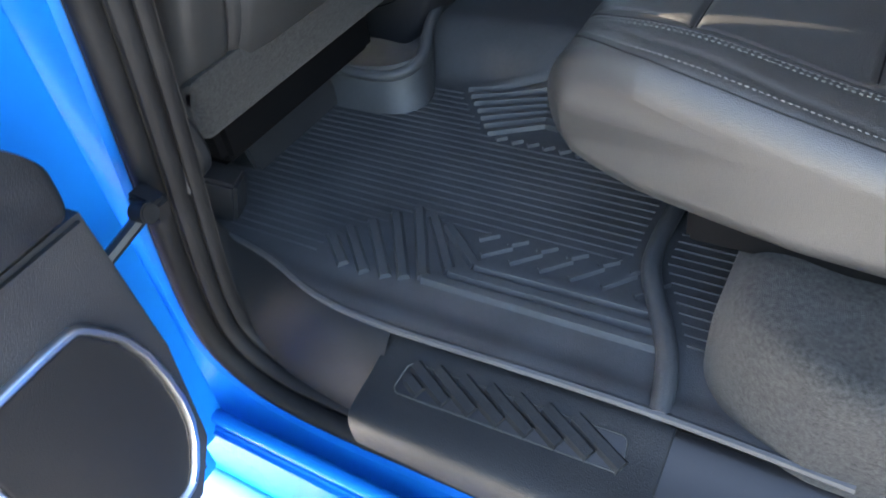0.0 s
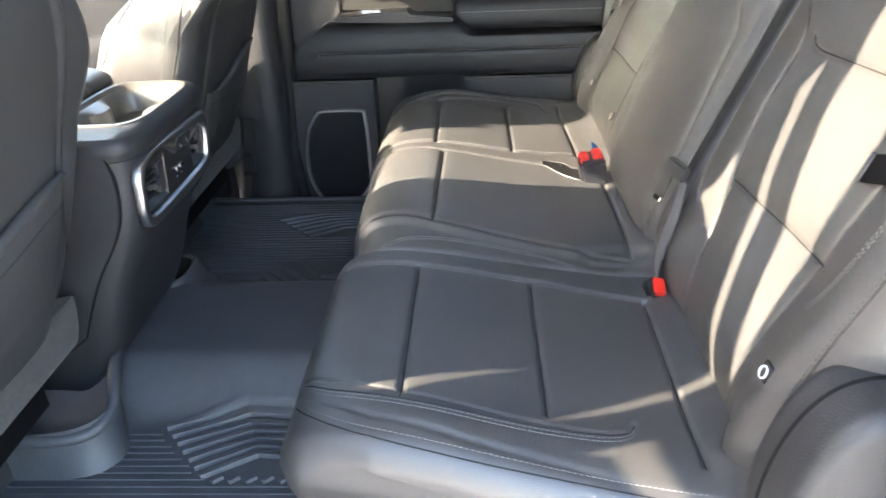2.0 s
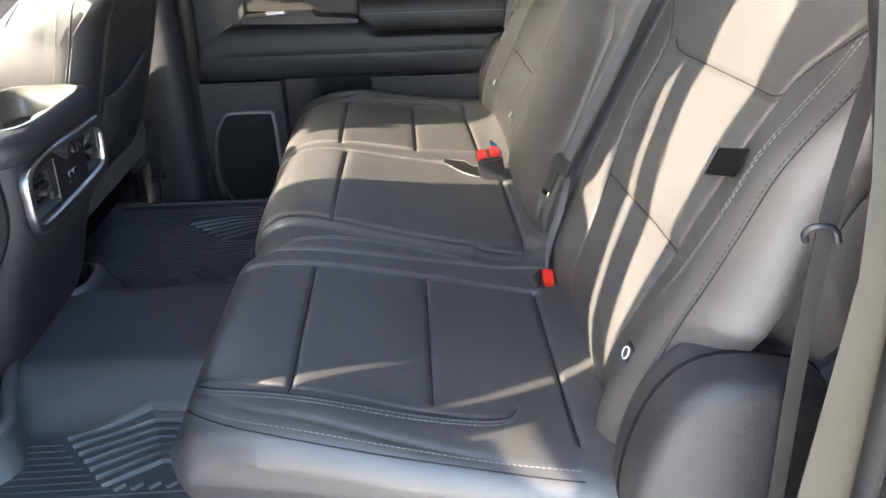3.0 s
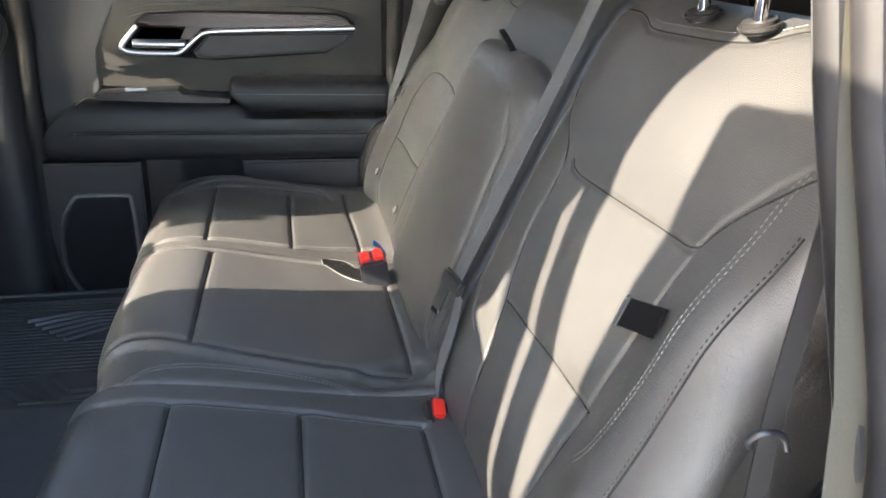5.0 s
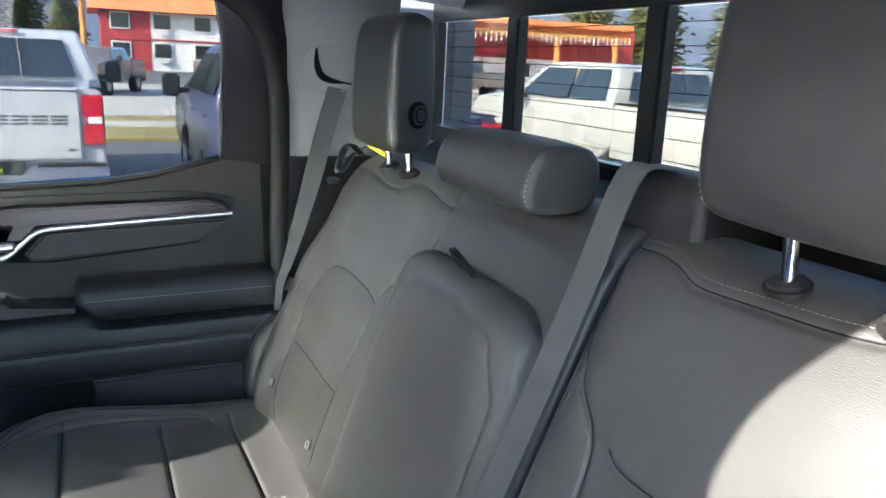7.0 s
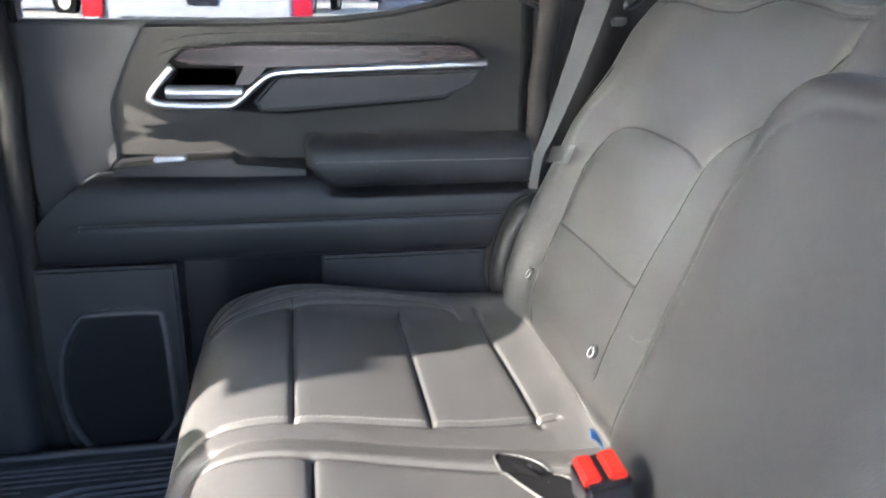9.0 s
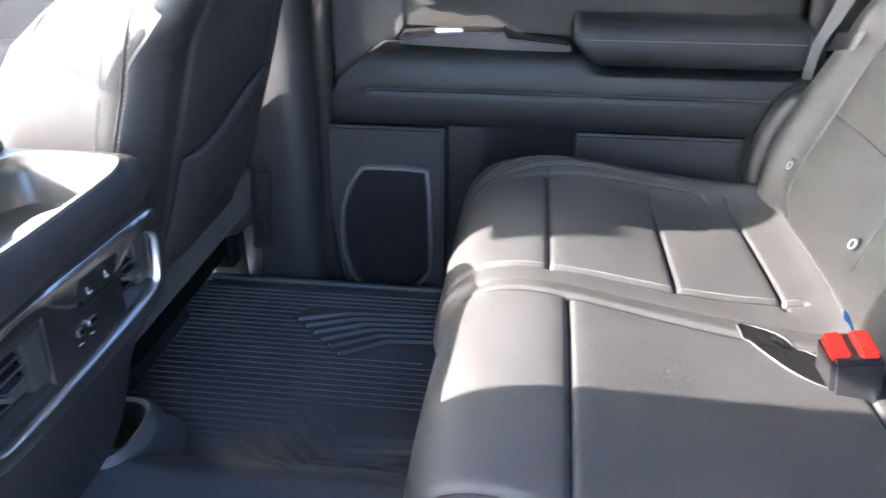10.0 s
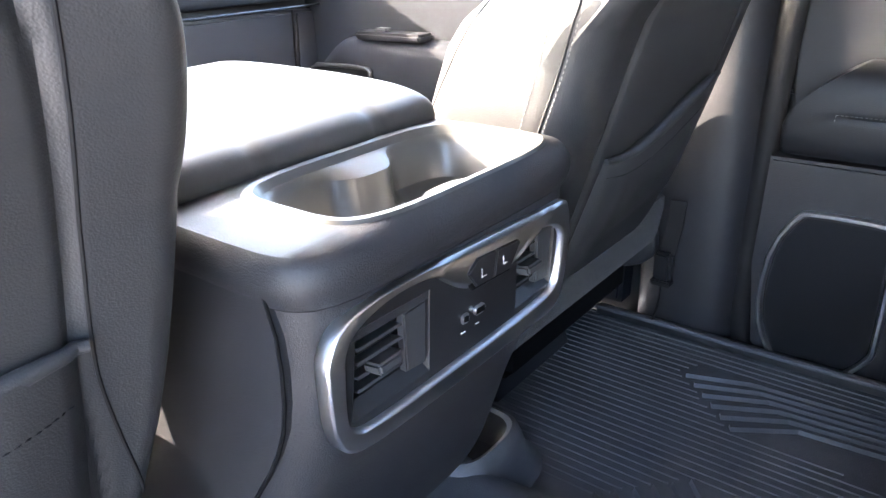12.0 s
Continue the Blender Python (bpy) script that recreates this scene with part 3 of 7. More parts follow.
part("rear_window_pillar", slab([(0.76, 1.60), (0.885, 1.60), (0.885, 1.99), (0.76, 1.99)], 0.86, 0.884, "xz", 0.004), GREY_TRIM, far_side)
part("window_frame", raised(join(*[slab(o, 0.862, 0.888, "yz", 0.004) for o in (
    [(-0.86, 1.625), (0.86, 1.625), (0.86, 1.655), (-0.86, 1.655)], [(-0.86, 1.845), (0.86, 1.845), (0.86, 1.885), (-0.86, 1.885)],
    [(0.45, 1.655), (0.495, 1.655), (0.495, 1.845), (0.45, 1.845)], [(0.03, 1.655), (0.075, 1.655), (0.075, 1.845), (0.03, 1.845)],
    [(0.835, 1.655), (0.86, 1.655), (0.86, 1.845), (0.83, 1.845)], [(-0.86, 1.655), (-0.835, 1.655), (-0.83, 1.845), (-0.86, 1.845)])])), SMOOTH_PLASTIC, rear_window)
pane = part("pane", raised(join(slab([(-0.835, 1.655), (0.835, 1.655), (0.83, 1.845), (-0.83, 1.845)], 0.888, 0.892, "yz", 0))), PRIVACY_REAR, rear_window)
part("heating_wire", join(*[tube([(0.887, -0.82, z), (0.887, 0.82, z)], 0.0007, 4) for z in np.linspace(1.685, 1.89, 7)]), BLACK, rear_window)

# windscreen, dash, front closure
front = thing("windscreen", "laminated windscreen ahead of the dashboard", "windscreen", (-1.8, 0, 1.4), kind="structure")
ws = part("pane", ([(x, y, z + d) for d in (0, 0.006) for x, y, z in ((-2.22, -0.82, 1.44), (-2.22, 0.82, 1.44), (-1.0, 0.72, 1.82), (-1.0, -0.72, 1.82))],
                   [(3, 2, 1, 0), (4, 5, 6, 7)] + [(k, (k + 1) % 4, 4 + (k + 1) % 4, 4 + k) for k in range(4)]), GLASS, front)
ws.visible_shadow = False
part("firewall", slab([(-0.95, 0.55), (0.95, 0.55), (0.95, 1.44), (-0.95, 1.44)], -2.30, -2.25, "yz", 0), DARK_CARPET, front)

# ---- dashboard and front cabin ----
dash = thing("dashboard", "dark dashboard with a glove box, ahead of the front seats", "dashboard", (-1.8, 0, 0.9))
part("dash_body", pillow([(-2.25, 0.9), (-1.70, 0.88), (-1.64, 1.0), (-1.64, 1.33), (-1.66, 1.42), (-1.80, 1.50), (-2.25, 1.48)], -0.87, 0.87, 0.03, 90, 20), PLASTIC, dash)
part("dash_pad", pillow([(-1.80, 1.345), (-1.60, 1.338), (-1.585, 1.36), (-1.60, 1.45), (-1.66, 1.495), (-1.80, 1.515)], -0.86, 0.86, 0.02, 60, 20), DOOR_SOFT, dash, "padded upper dash band")
part("glove_box", slab([(0.26, 0.98), (0.765, 0.98), (0.785, 1.318), (0.26, 1.325)], -1.66, -1.618, "yz", 0.008), PLASTIC, dash)
part("end_panel", slab([(0.772, 0.98), (0.86, 0.98), (0.87, 1.315), (0.792, 1.318)], -1.66, -1.620, "yz", 0.008), PLASTIC, dash)
part("chrome_strip", tube([(-1.592, 0.2, 1.333), (-1.592, 0.855, 1.327)], 0.0025, 8), SMOOTH_PLASTIC, dash)

front_door = thing("front_door", "dark grey front passenger door panel with armrest and switch", "car door", (-1.2, 0.9, 0.7))
part("door_panel", slab([(-1.95, 0.72), (-0.73, 0.72), (-0.70, 1.45), (-1.95, 1.33)], 0.85, 0.92, "xz", 0.01), DOOR_MATT, front_door)
part("armrest", pillow([(0.86, 1.10), (0.86, 1.255), (0.82, 1.262), (0.785, 1.255), (0.772, 1.22), (0.79, 1.10)], -1.56, -0.85, 0.04, 60, 40, axis="x",
     shape=lambda P: np.stack([P[..., 0], P[..., 1], P[..., 2] - 0.09 * np.clip((-1.44 - P[..., 0]) / 0.12, 0, 1) ** 1.5], -1)), DOOR_MATT, front_door, "padded armrest with a sloping front")
part("map_pocket", pillow([(0.86, 0.74), (0.86, 1.06), (0.80, 1.075), (0.775, 1.06), (0.78, 0.76)], -1.42, -0.85, 0.05, 50, 24, axis="x"), DOOR_MATT, front_door)
cup = resample(chaikin([(-1.585, 1.192), (-1.365, 1.198), (-1.345, 1.185), (-1.405, 1.085), (-1.60, 1.075)], 1), 80, True)
part("pull_plate", slab(cup.tolist(), 0.768, 0.86, "xz", 0.004), SMOOTH_PLASTIC, front_door, "gloss black pull plate")
part("pull_frame", tube([(a, 0.767, b) for a, b in cup], 0.005, 8, True), SATIN, front_door)
part("switch_pod", box(-1.30, 0.80, 1.268, 0.20, 0.055, 0.018, 0.006), SMOOTH_PLASTIC, front_door)
part("switch", box(-1.33, 0.80, 1.281, 0.035, 0.024, 0.008, 0.003), SATIN, front_door)
part("handle", box(-1.505, 0.760, 1.165, 0.045, 0.014, 0.014, 0.004), CHROME, front_door)
fw = part("pane", tumble(join(slab([(-1.9, 1.36), (-0.74, 1.44), (-0.70, 1.86), (-0.98, 1.82)], 0.90, 0.904, "xz", 0))), GLASS, front_door)
fw.visible_shadow = False

near_front_door = thing("front_door", "dark driver door panel seen from behind the seat", "car door", (-1.2, -0.9, 0.7))
part("door_panel", slab([(-1.95, 0.72), (-0.73, 0.72), (-0.70, 1.45), (-1.95, 1.33)], -0.92, -0.86, "xz", 0.01), DOOR_SOFT, near_front_door)
nw = part("pane", flip_y(tumble(join(slab([(-1.9, 1.36), (-0.74, 1.44), (-0.70, 1.86), (-0.98, 1.82)], 0.90, 0.904, "xz", 0)))), GLASS, near_front_door)
nw.visible_shadow = False


# ---- front seats ----
def front_seat(s, label):
    """s: -1 driver side, 1 passenger side. Seen from behind."""
    seat = thing("front_seat", label, "car seat", (-0.85, s * 0.53, 0.8), group="front seats")

    def m(geo):
        return geo if s > 0 else flip_y(geo)

    y0, y1 = (0.240, 0.795) if s > 0 else (0.235, 0.79)

    def rear_x(z):
        return -0.555 + 0.31 * (z - 1.22)

    prof = [(rear_x(0.99), 0.99), (rear_x(1.2) + 0.012, 1.2), (rear_x(1.4) + 0.01, 1.4), (rear_x(1.6) - 0.005, 1.58), (rear_x(1.66) - 0.05, 1.665), (rear_x(1.66) - 0.10, 1.66),
            (rear_x(1.5) - 0.15, 1.5), (rear_x(1.3) - 0.18, 1.3), (rear_x(1.1) - 0.19, 1.1), (rear_x(1.0) - 0.17, 0.98), (rear_x(0.99) - 0.08, 0.97)]
    inner = [(0.355, 0.97), (0.345, 1.25), (0.36, 1.45), (0.385, 1.62)] if s > 0 else [(0.27, 1.03), (0.292, 1.10), (0.323, 1.228), (0.327, 1.275), (0.326, 1.35), (0.328, 1.45), (0.345, 1.60)]
    seams = [inner, [(0.70, 0.97), (0.712, 1.25), (0.70, 1.45), (0.675, 1.62)]]

    def disp(X, Y, Z):
        rear = X > rear_x(Z) - 0.05
        mid = np.exp(-(((Y - 0.53) / 0.17) ** 4))
        d = np.where(rear, groove(Y, Z, seams, 0.006, 0.006) + 0.010 * mid, 0.0)
        front_f = X < rear_x(Z) - 0.11
        bol = 0.04 * (step(np.abs(Y - 0.53), 0.16, 0.23))
        return d + np.where(front_f, bol, 0)

    def taper(P):
        k = np.clip((P[..., 2] - 1.30) / 0.40, 0, 1) ** 2
        P = P.copy()
        P[..., 1] = 0.53 + (P[..., 1] - 0.53) * (1 - np.where((P[..., 1] < 0.53) & (s > 0), 0.03, 0.14) * k)
        q = np.abs(P[..., 1] - 0.53) / 0.25
        P[..., 2] = P[..., 2] - 0.11 * q ** 3 * np.clip((P[..., 2] - 1.35) / 0.3, 0, 1)
        if s < 0:
            edge = np.interp(P[..., 2], [1.05, 1.12, 1.17, 1.23, 1.29, 1.33, 1.38, 1.45, 1.62], [0.292, 0.280, 0.269, 0.261, 0.256, 0.253, 0.250, 0.248, 0.262])
            ahead = np.clip((rear_x(P[..., 2]) - 0.03 - P[..., 0]) / 0.09, 0, 1)
            P[..., 1] = P[..., 1] + np.clip((0.40 - P[..., 1]) / 0.165, 0, 1) * (edge - 0.235 - 0.045 * ahead)
        else:
            ahead = np.clip((rear_x(P[..., 2]) - 0.01 - P[..., 0]) / 0.11, 0, 1)
            P[..., 1] = P[..., 1] - np.clip((P[..., 1] - 0.60) / 0.19, 0, 1) * 0.085 * ahead * np.clip((P[..., 2] - 1.10) / 0.12, 0, 1)
        if s > 0:
            P[..., 2] = np.where(P[..., 2] > 1.38, 1.38 + (P[..., 2] - 1.38) * 0.55, P[..., 2])
        return P

    back = pillow(prof, y0, y1, 0.055 if s > 0 else 0.035, 200, 110, disp=disp, shape=taper)
    shell = part("backrest", m(back), LEATHER, seat)
    for line in seams:
        part("seam", m(seam_on(back, line, (-1, 0, 0), 2.0, 0.0014)), PIPING, shell)
    st = []
    for y in (y0 + 0.012, y0 + 0.10):
        z = np.linspace(1.02, 1.6, 80)
        pts = np.stack([np.array([rear_x(q) - (0.055 if y < 0.3 else 0.13) for q in z]), np.full(80, y), z], 1)
        if y < 0.3:
            st.append(stitches(drape(back, pts, (0, 1, 0), 0.0006)))
    line = [(-2.0, 0.285 + 0.04 * ((q - 1.0) / 0.6) ** 2, q) for q in np.linspace(1.02, 1.55, 90)]
    st.append(stitches(drape(back, line, (1, 0, 0), 0.0006)))
    for one in st:
        part("stitching", m(one), THREAD, seat, "pale grey thread")
    if s > 0:
        for line in ([(-0.745, 1.265), (-0.70, 1.335), (-0.648, 1.42), (-0.62, 1.47)], [(-0.575, 1.255), (-0.548, 1.33), (-0.52, 1.42), (-0.505, 1.47)]):
            run = drape(back, [(a, -0.5, b) for a, b in curve(line, 110, 2)], (0, 1, 0), 0.0)
            if len(run) > 3:
                part("seam", tube(run, 0.0016, 6), PIPING, shell)
                part("stitching", stitches(run + np.array((0.006, -0.0008, 0.0))), THREAD, seat, "pale grey thread")
    # map pocket with a padded lip
    lip = [(0.36, 1.20), (0.42, 1.195), (0.50, 1.215), (0.58, 1.245), (0.66, 1.262), (0.70, 1.262)] if s > 0 else [(0.331, 1.275), (0.36, 1.278), (0.42, 1.275), (0.52, 1.252), (0.60, 1.236), (0.66, 1.232), (0.70, 1.236)]
    lip = curve(lip, 50, 2)
    lip3 = drape(back, [(2.0, a, b) for a, b in lip], (-1, 0, 0), 0.008)
    part("pocket_edge", m(tube(lip3, [0.004 + 0.006 * math.sin(math.pi * i / (len(lip3) - 1)) for i in range(len(lip3))], 10)), LEATHER, seat)

    def pocket(u, v):
        a = lip3[min(len(lip3) - 1, int(u * (len(lip3) - 1)))]
        z = a[2] + (1.0 - a[2]) * v
        return (rear_x(z) + 0.032 + 0.014 * math.sin(math.pi * min(1, v * 1.3 + 0.1)) * math.sin(math.pi * u) - 0.018 * v ** 4 - 0.03 * (abs(2 * u - 1) ** 8), a[1], z)

    part("map_pocket", m(sheet(pocket, 40, 24)), LEATHER, seat)
    hem = np.array([pocket(u, 0.13) for u in np.linspace(0.06, 0.94, 90)]) + np.array((0.0006, 0, 0))
    part("stitching", m(stitches(hem)), PIPING, seat)
    # lower cloth apron and seat base
    part("apron", m(pillow([(-0.632, 0.915), (-0.615, 1.01), (-0.625, 1.02), (-0.68, 1.0), (-0.70, 0.93), (-0.66, 0.905)], y0 + 0.005, y1 - 0.005, 0.02, 50, 30)), CARPET, seat, "grey felt apron")
    part("seat_cushion", m(pillow([(-0.66, 0.95), (-0.72, 1.10), (-0.95, 1.08), (-1.2, 1.11), (-1.28, 1.06), (-1.26, 0.97), (-1.0, 0.92)], y0 + 0.01, y1 - 0.01, 0.04, 80, 30,
         disp=lambda X, Y, Z: np.where(Z > 1.03, 0.03 * step(np.abs(Y - 0.53), 0.16, 0.23), 0))), LEATHER, seat)
    # Black, so the added lower box reads as under-seat shade and blocks light.
    part("seat_base_and_light_block", m(join(box(-0.95, 0.53, 0.87, 0.56, 0.42, 0.09, 0.015), box(-1.02, 0.53, 0.765, 0.40, 0.46, 0.15, 0.01))), BLACK, seat)
    for yy in (0.33, 0.735):
        part("seat_rail", m(join(box(-1.03, yy, 0.785, 0.46, 0.05, 0.08, 0.012), box(-0.80, yy, 0.765, 0.05, 0.06, 0.055, 0.010))), PLASTIC, seat)
    part("rear_rail_cover", m(join(slab([(-0.81, 0.73), (-0.735, 0.73), (-0.752, 0.776), (-0.762, 0.786), (-0.81, 0.785)], 0.38, 0.64, "xz", 0.006))), PLASTIC, seat)
    part("side_shield", m(pillow([(-0.62, 0.87), (-0.66, 0.99), (-0.80, 1.03), (-1.2, 1.0), (-1.22, 0.86), (-0.75, 0.82)], y1 - 0.005, y1 + 0.02, 0.008, 50, 4)), PLASTIC, seat)
    # headrest
    dz = -0.04 if s > 0 else 0.0
    part("headrest", m(pillow([(a, b + dz) for a, b in [(-0.49, 1.70), (-0.46, 1.76), (-0.465, 1.86), (-0.52, 1.885), (-0.575, 1.86), (-0.585, 1.75), (-0.56, 1.70)]], 0.40, 0.66, 0.04, 70, 24)), LEATHER, seat)
    for yy in (0.46, 0.60):
        part("headrest_post", m(tube([(-0.515, yy, 1.50), (-0.515, yy, 1.72)], 0.007, 12)), STEEL, seat)
    return seat


front_seat(-1, "black leatherette driver seat with a map pocket on its back")
front_seat(1, "black leatherette front passenger seat with stitched side bolster, partly sunlit")

# ---- centre console ----
console = thing("centre_console", "black grained centre console with rear vents, ports and cup holders", "console", (-0.8, -0.015, 0.78))
CY0, CY1 = -0.205, 0.178
part("front_body", slab([(-0.80, 0.74), (-0.80, 1.25), (-1.5, 1.25), (-1.5, 0.74)], CY0 + 0.001, CY1 - 0.001, "xz", 0.01), PLASTIC, console)
SIDE = [(-0.516, 1.245), (-0.535, 1.258), (-0.62, 1.262), (-1.3, 1.262), (-1.3, 0.80), (-0.68, 0.82), (-0.60, 1.01), (-0.532, 1.105), (-0.514, 1.17)]
SIDE = resample(chaikin(SIDE, 2), 70, True).tolist()
part("side_panel", slab(SIDE, CY0 - 0.003, CY0 + 0.02, "xz", 0.0025), PLASTIC, console)
part("panel_joint", tube([(x, CY0 - 0.0022, z) for x, z in SIDE], 0.0014, 6, True), BLACK, console)
part("side_panel", slab(SIDE, CY1 - 0.02, CY1 + 0.003, "xz", 0.0025), PLASTIC, console)


def round_loop(x0, x1, y0, y1, r, n=96, power=4.0):
    out = []
    for k in range(n):
        a = 2 * math.pi * k / n
        c, s = math.cos(a), math.sin(a)
        q = (abs(c) ** power + abs(s) ** power) ** (-1 / power)
        out.append(((x0 + x1) / 2 + (x1 - x0) / 2 * q * c, (y0 + y1) / 2 + (y1 - y0) / 2 * q * s))
    return np.array(out)


def lathe_loops(loops):
    """Skins a stack of loops of equal length: (points in xy, z)."""
    verts, faces, n = [], [], len(loops[0][0])
    for pts, z in loops:
        for q in pts:
            verts.append((q[0], q[1], z))
    for i in range(len(loops) - 1):
        for j in range(n):
            k = (j + 1) % n
            faces.append((i * n + j, i * n + k, (i + 1) * n + k, (i + 1) * n + j))
    return verts, faces


def cup_loop(x0, x1, y0, y1, n=96, waist=0.0):
    p = round_loop(x0, x1, y0, y1, 0, n, 4.6)
    cx, cy, hy = (x0 + x1) / 2, (y0 + y1) / 2, (y1 - y0) / 2
    k = 1 - waist * np.exp(-(((p[:, 1] - cy) / (0.30 * hy)) ** 4))
    p[:, 0] = cx + (p[:, 0] - cx) * k
    return p


body_skin = lathe_loops([(round_loop(-0.85, x, CY0, CY1, 0, 120, 9.0), z) for x, z in curve([(-0.70, 0.74), (-0.64, 0.79), (-0.60, 0.86), (-0.575, 0.93), (-0.545, 1.02), (-0.505, 1.09), (-0.490, 1.15), (-0.4855, 1.20), (-0.484, 1.248)], 40, 2)])


def behind_panel(face):
    c = np.mean([body_skin[0][k] for k in face], 0)
    return c[0] > -0.53 and -0.166 < c[1] < 0.126 and 1.133 < c[2] < 1.206


part("body", (body_skin[0], [f for f in body_skin[1] if not behind_panel(f)]), PLASTIC, console)
outer = lambda g: round_loop(-0.74 - g, -0.474 + g, CY0 - 0.006 - g, CY1 + 0.006 + g, 0, 96, 7.0)
ring_o, ring_i = cup_loop(-0.656, -0.487, -0.146, 0.156), cup_loop(-0.643, -0.500, -0.131, 0.137)
deck = lathe_loops([(outer(-0.014), 1.205), (outer(-0.012), 1.242), (outer(-0.004), 1.243), (outer(0), 1.255), (outer(0), 1.266), (outer(-0.004), 1.276), (outer(-0.009), 1.282), (ring_o, 1.286)])
part("top_deck", deck, PLASTIC, console)
part("deck_joint", tube([(x, y, 1.2425) for x, y in outer(-0.0075)], 0.0022, 6, True), BLACK, console)
part("cup_ring", lathe_loops([(ring_o, 1.2855), (cup_loop(-0.654, -0.489, -0.144, 0.154), 1.289), (cup_loop(-0.648, -0.495, -0.137, 0.146), 1.2885), (ring_i, 1.281)]), SATIN, console, "satin grey rim of the cup holders")
part("cup_well", lathe_loops([(ring_i, 1.281), (cup_loop(-0.640, -0.503, -0.128, 0.134, waist=0.10), 1.279), (cup_loop(-0.636, -0.507, -0.124, 0.130, waist=0.40), 1.272), (cup_loop(-0.630, -0.513, -0.118, 0.124, waist=0.44), 1.236),
     (cup_loop(-0.622, -0.521, -0.110, 0.116, waist=0.44), 1.231), (cup_loop(-0.575, -0.57, -0.06, 0.06), 1.2305)]), SATIN, console, "grey moulded cup well")
part("armrest_lid", pillow([(-0.668, 1.270), (-0.662, 1.290), (-0.672, 1.312), (-0.75, 1.326), (-1.05, 1.330), (-1.10, 1.31), (-1.08, 1.27)], CY0 + 0.005, CY1 - 0.005, 0.014, 80, 40,
     disp=lambda X, Y, Z: groove(X, Y, [[(-2, -0.09), (-0.5, -0.09)], [(-2, 0.07), (-0.5, 0.07)]], 0.003, 0.004)), LEATHER, console, "padded leatherette armrest lid")
# rear face: chrome frame, black panel, vents, seat heater buttons, ports
FX = -0.483


def fx(z):
    return FX - 0.010 * max(0.0, (1.19 - z) / 0.1)


FRAME_O = [(-0.197, 1.205), (-0.197, 1.19), (-0.194, 1.150), (-0.190, 1.132), (-0.181, 1.113), (-0.163, 1.103), (-0.13, 1.100), (0.0, 1.098), (0.125, 1.099), (0.142, 1.102), (0.151, 1.112), (0.152, 1.13), (0.151, 1.205), (0.150, 1.220), (0.144, 1.227), (0.12, 1.2285), (0.0, 1.233), (-0.112, 1.238), (-0.155, 1.234), (-0.184, 1.226)]
FRAME_I = [(-0.178, 1.195), (-0.177, 1.142), (-0.168, 1.128), (-0.150, 1.122), (0.0, 1.122), (0.115, 1.124), (0.136, 1.134), (0.138, 1.17), (0.134, 1.204), (0.075, 1.212), (0.060, 1.205), (0.040, 1.186), (-0.020, 1.190), (-0.045, 1.204), (-0.070, 1.226), (-0.115, 1.230), (-0.150, 1.224), (-0.172, 1.212)]


def by_angle(pts, n=240):
    """Resamples a loop by its angle seen from within."""
    p = resample(chaikin(pts, 2), 400, True)
    c = np.array([-0.03, 1.160])
    a = np.arctan2(p[:, 1] - c[1], 0.4 * (p[:, 0] - c[0]))
    o = np.argsort(a)
    at = np.linspace(-math.pi, math.pi, n, endpoint=False)
    return np.stack([np.interp(at, a[o], p[o, k], period=2 * math.pi) for k in (0, 1)], 1)


def face_loops(loops):
    verts, faces, n = [], [], len(loops[0][0])
    for pts, lift in loops:
        for a, b in pts:
            verts.append((fx(b) + lift, a, b))
    for i in range(len(loops) - 1):
        for j in range(n):
            k = (j + 1) % n
            faces.append((i * n + j, i * n + k, (i + 1) * n + k, (i + 1) * n + j))
    return verts, faces


fo, fi = by_angle(FRAME_O), by_angle(FRAME_I)
blend = lambda k: fo + (fi - fo) * k
part("chrome_frame", face_loops([(fo, -0.008), (fo, 0.0035), (blend(0.10), 0.0062), (blend(0.14), 0.0066), (blend(0.80), 0.0066), (blend(0.84), 0.0062), (blend(0.98), 0.002), (fi, -0.002)]), CHROME, console, "bright satin chrome frame")
VENTS = (((-0.168, 1.133), (-0.072, 1.131), (-0.072, 1.212), (-0.160, 1.214)), ((0.066, 1.131), (0.131, 1.134), (0.131, 1.203), (0.060, 1.2)))


def face_panel():
    """The black panel inside the frame, pierced by the two vent wells."""
    bm = bmesh.new()
    edges = []
    for loop in (fi[::3], *VENTS):
        vs = [bm.verts.new((0, a, b)) for a, b in loop]
        edges += [bm.edges.new((vs[k], vs[(k + 1) % len(vs)])) for k in range(len(vs))]
    bmesh.ops.triangle_fill(bm, use_beauty=True, edges=edges)
    for loop in VENTS:
        (ya, za), (yb, zb) = np.min(loop, 0), np.max(loop, 0)
        inner = [f for f in bm.faces if ya + 0.006 < f.calc_center_median().y < yb - 0.006 and za < f.calc_center_median().z < zb and all(ya - 1e-4 <= v.co.y <= yb + 1e-4 and za - 1e-4 <= v.co.z <= zb + 1e-4 for v in f.verts)]
        bmesh.ops.delete(bm, geom=inner, context="FACES_ONLY")
    for v in bm.verts:
        v.co.x = fx(v.co.z) - 0.001
    return bm


part("vent_panel", face_panel(), SMOOTH_PLASTIC, console)


def sl(o, d0, d1, bevel=0.001):
    """A plate on the console's rear face, following its slope."""
    v, f = join(slab(o, d0, d1, "yz", bevel))
    return [(x + fx(z), y, z) for x, y, z in v], f


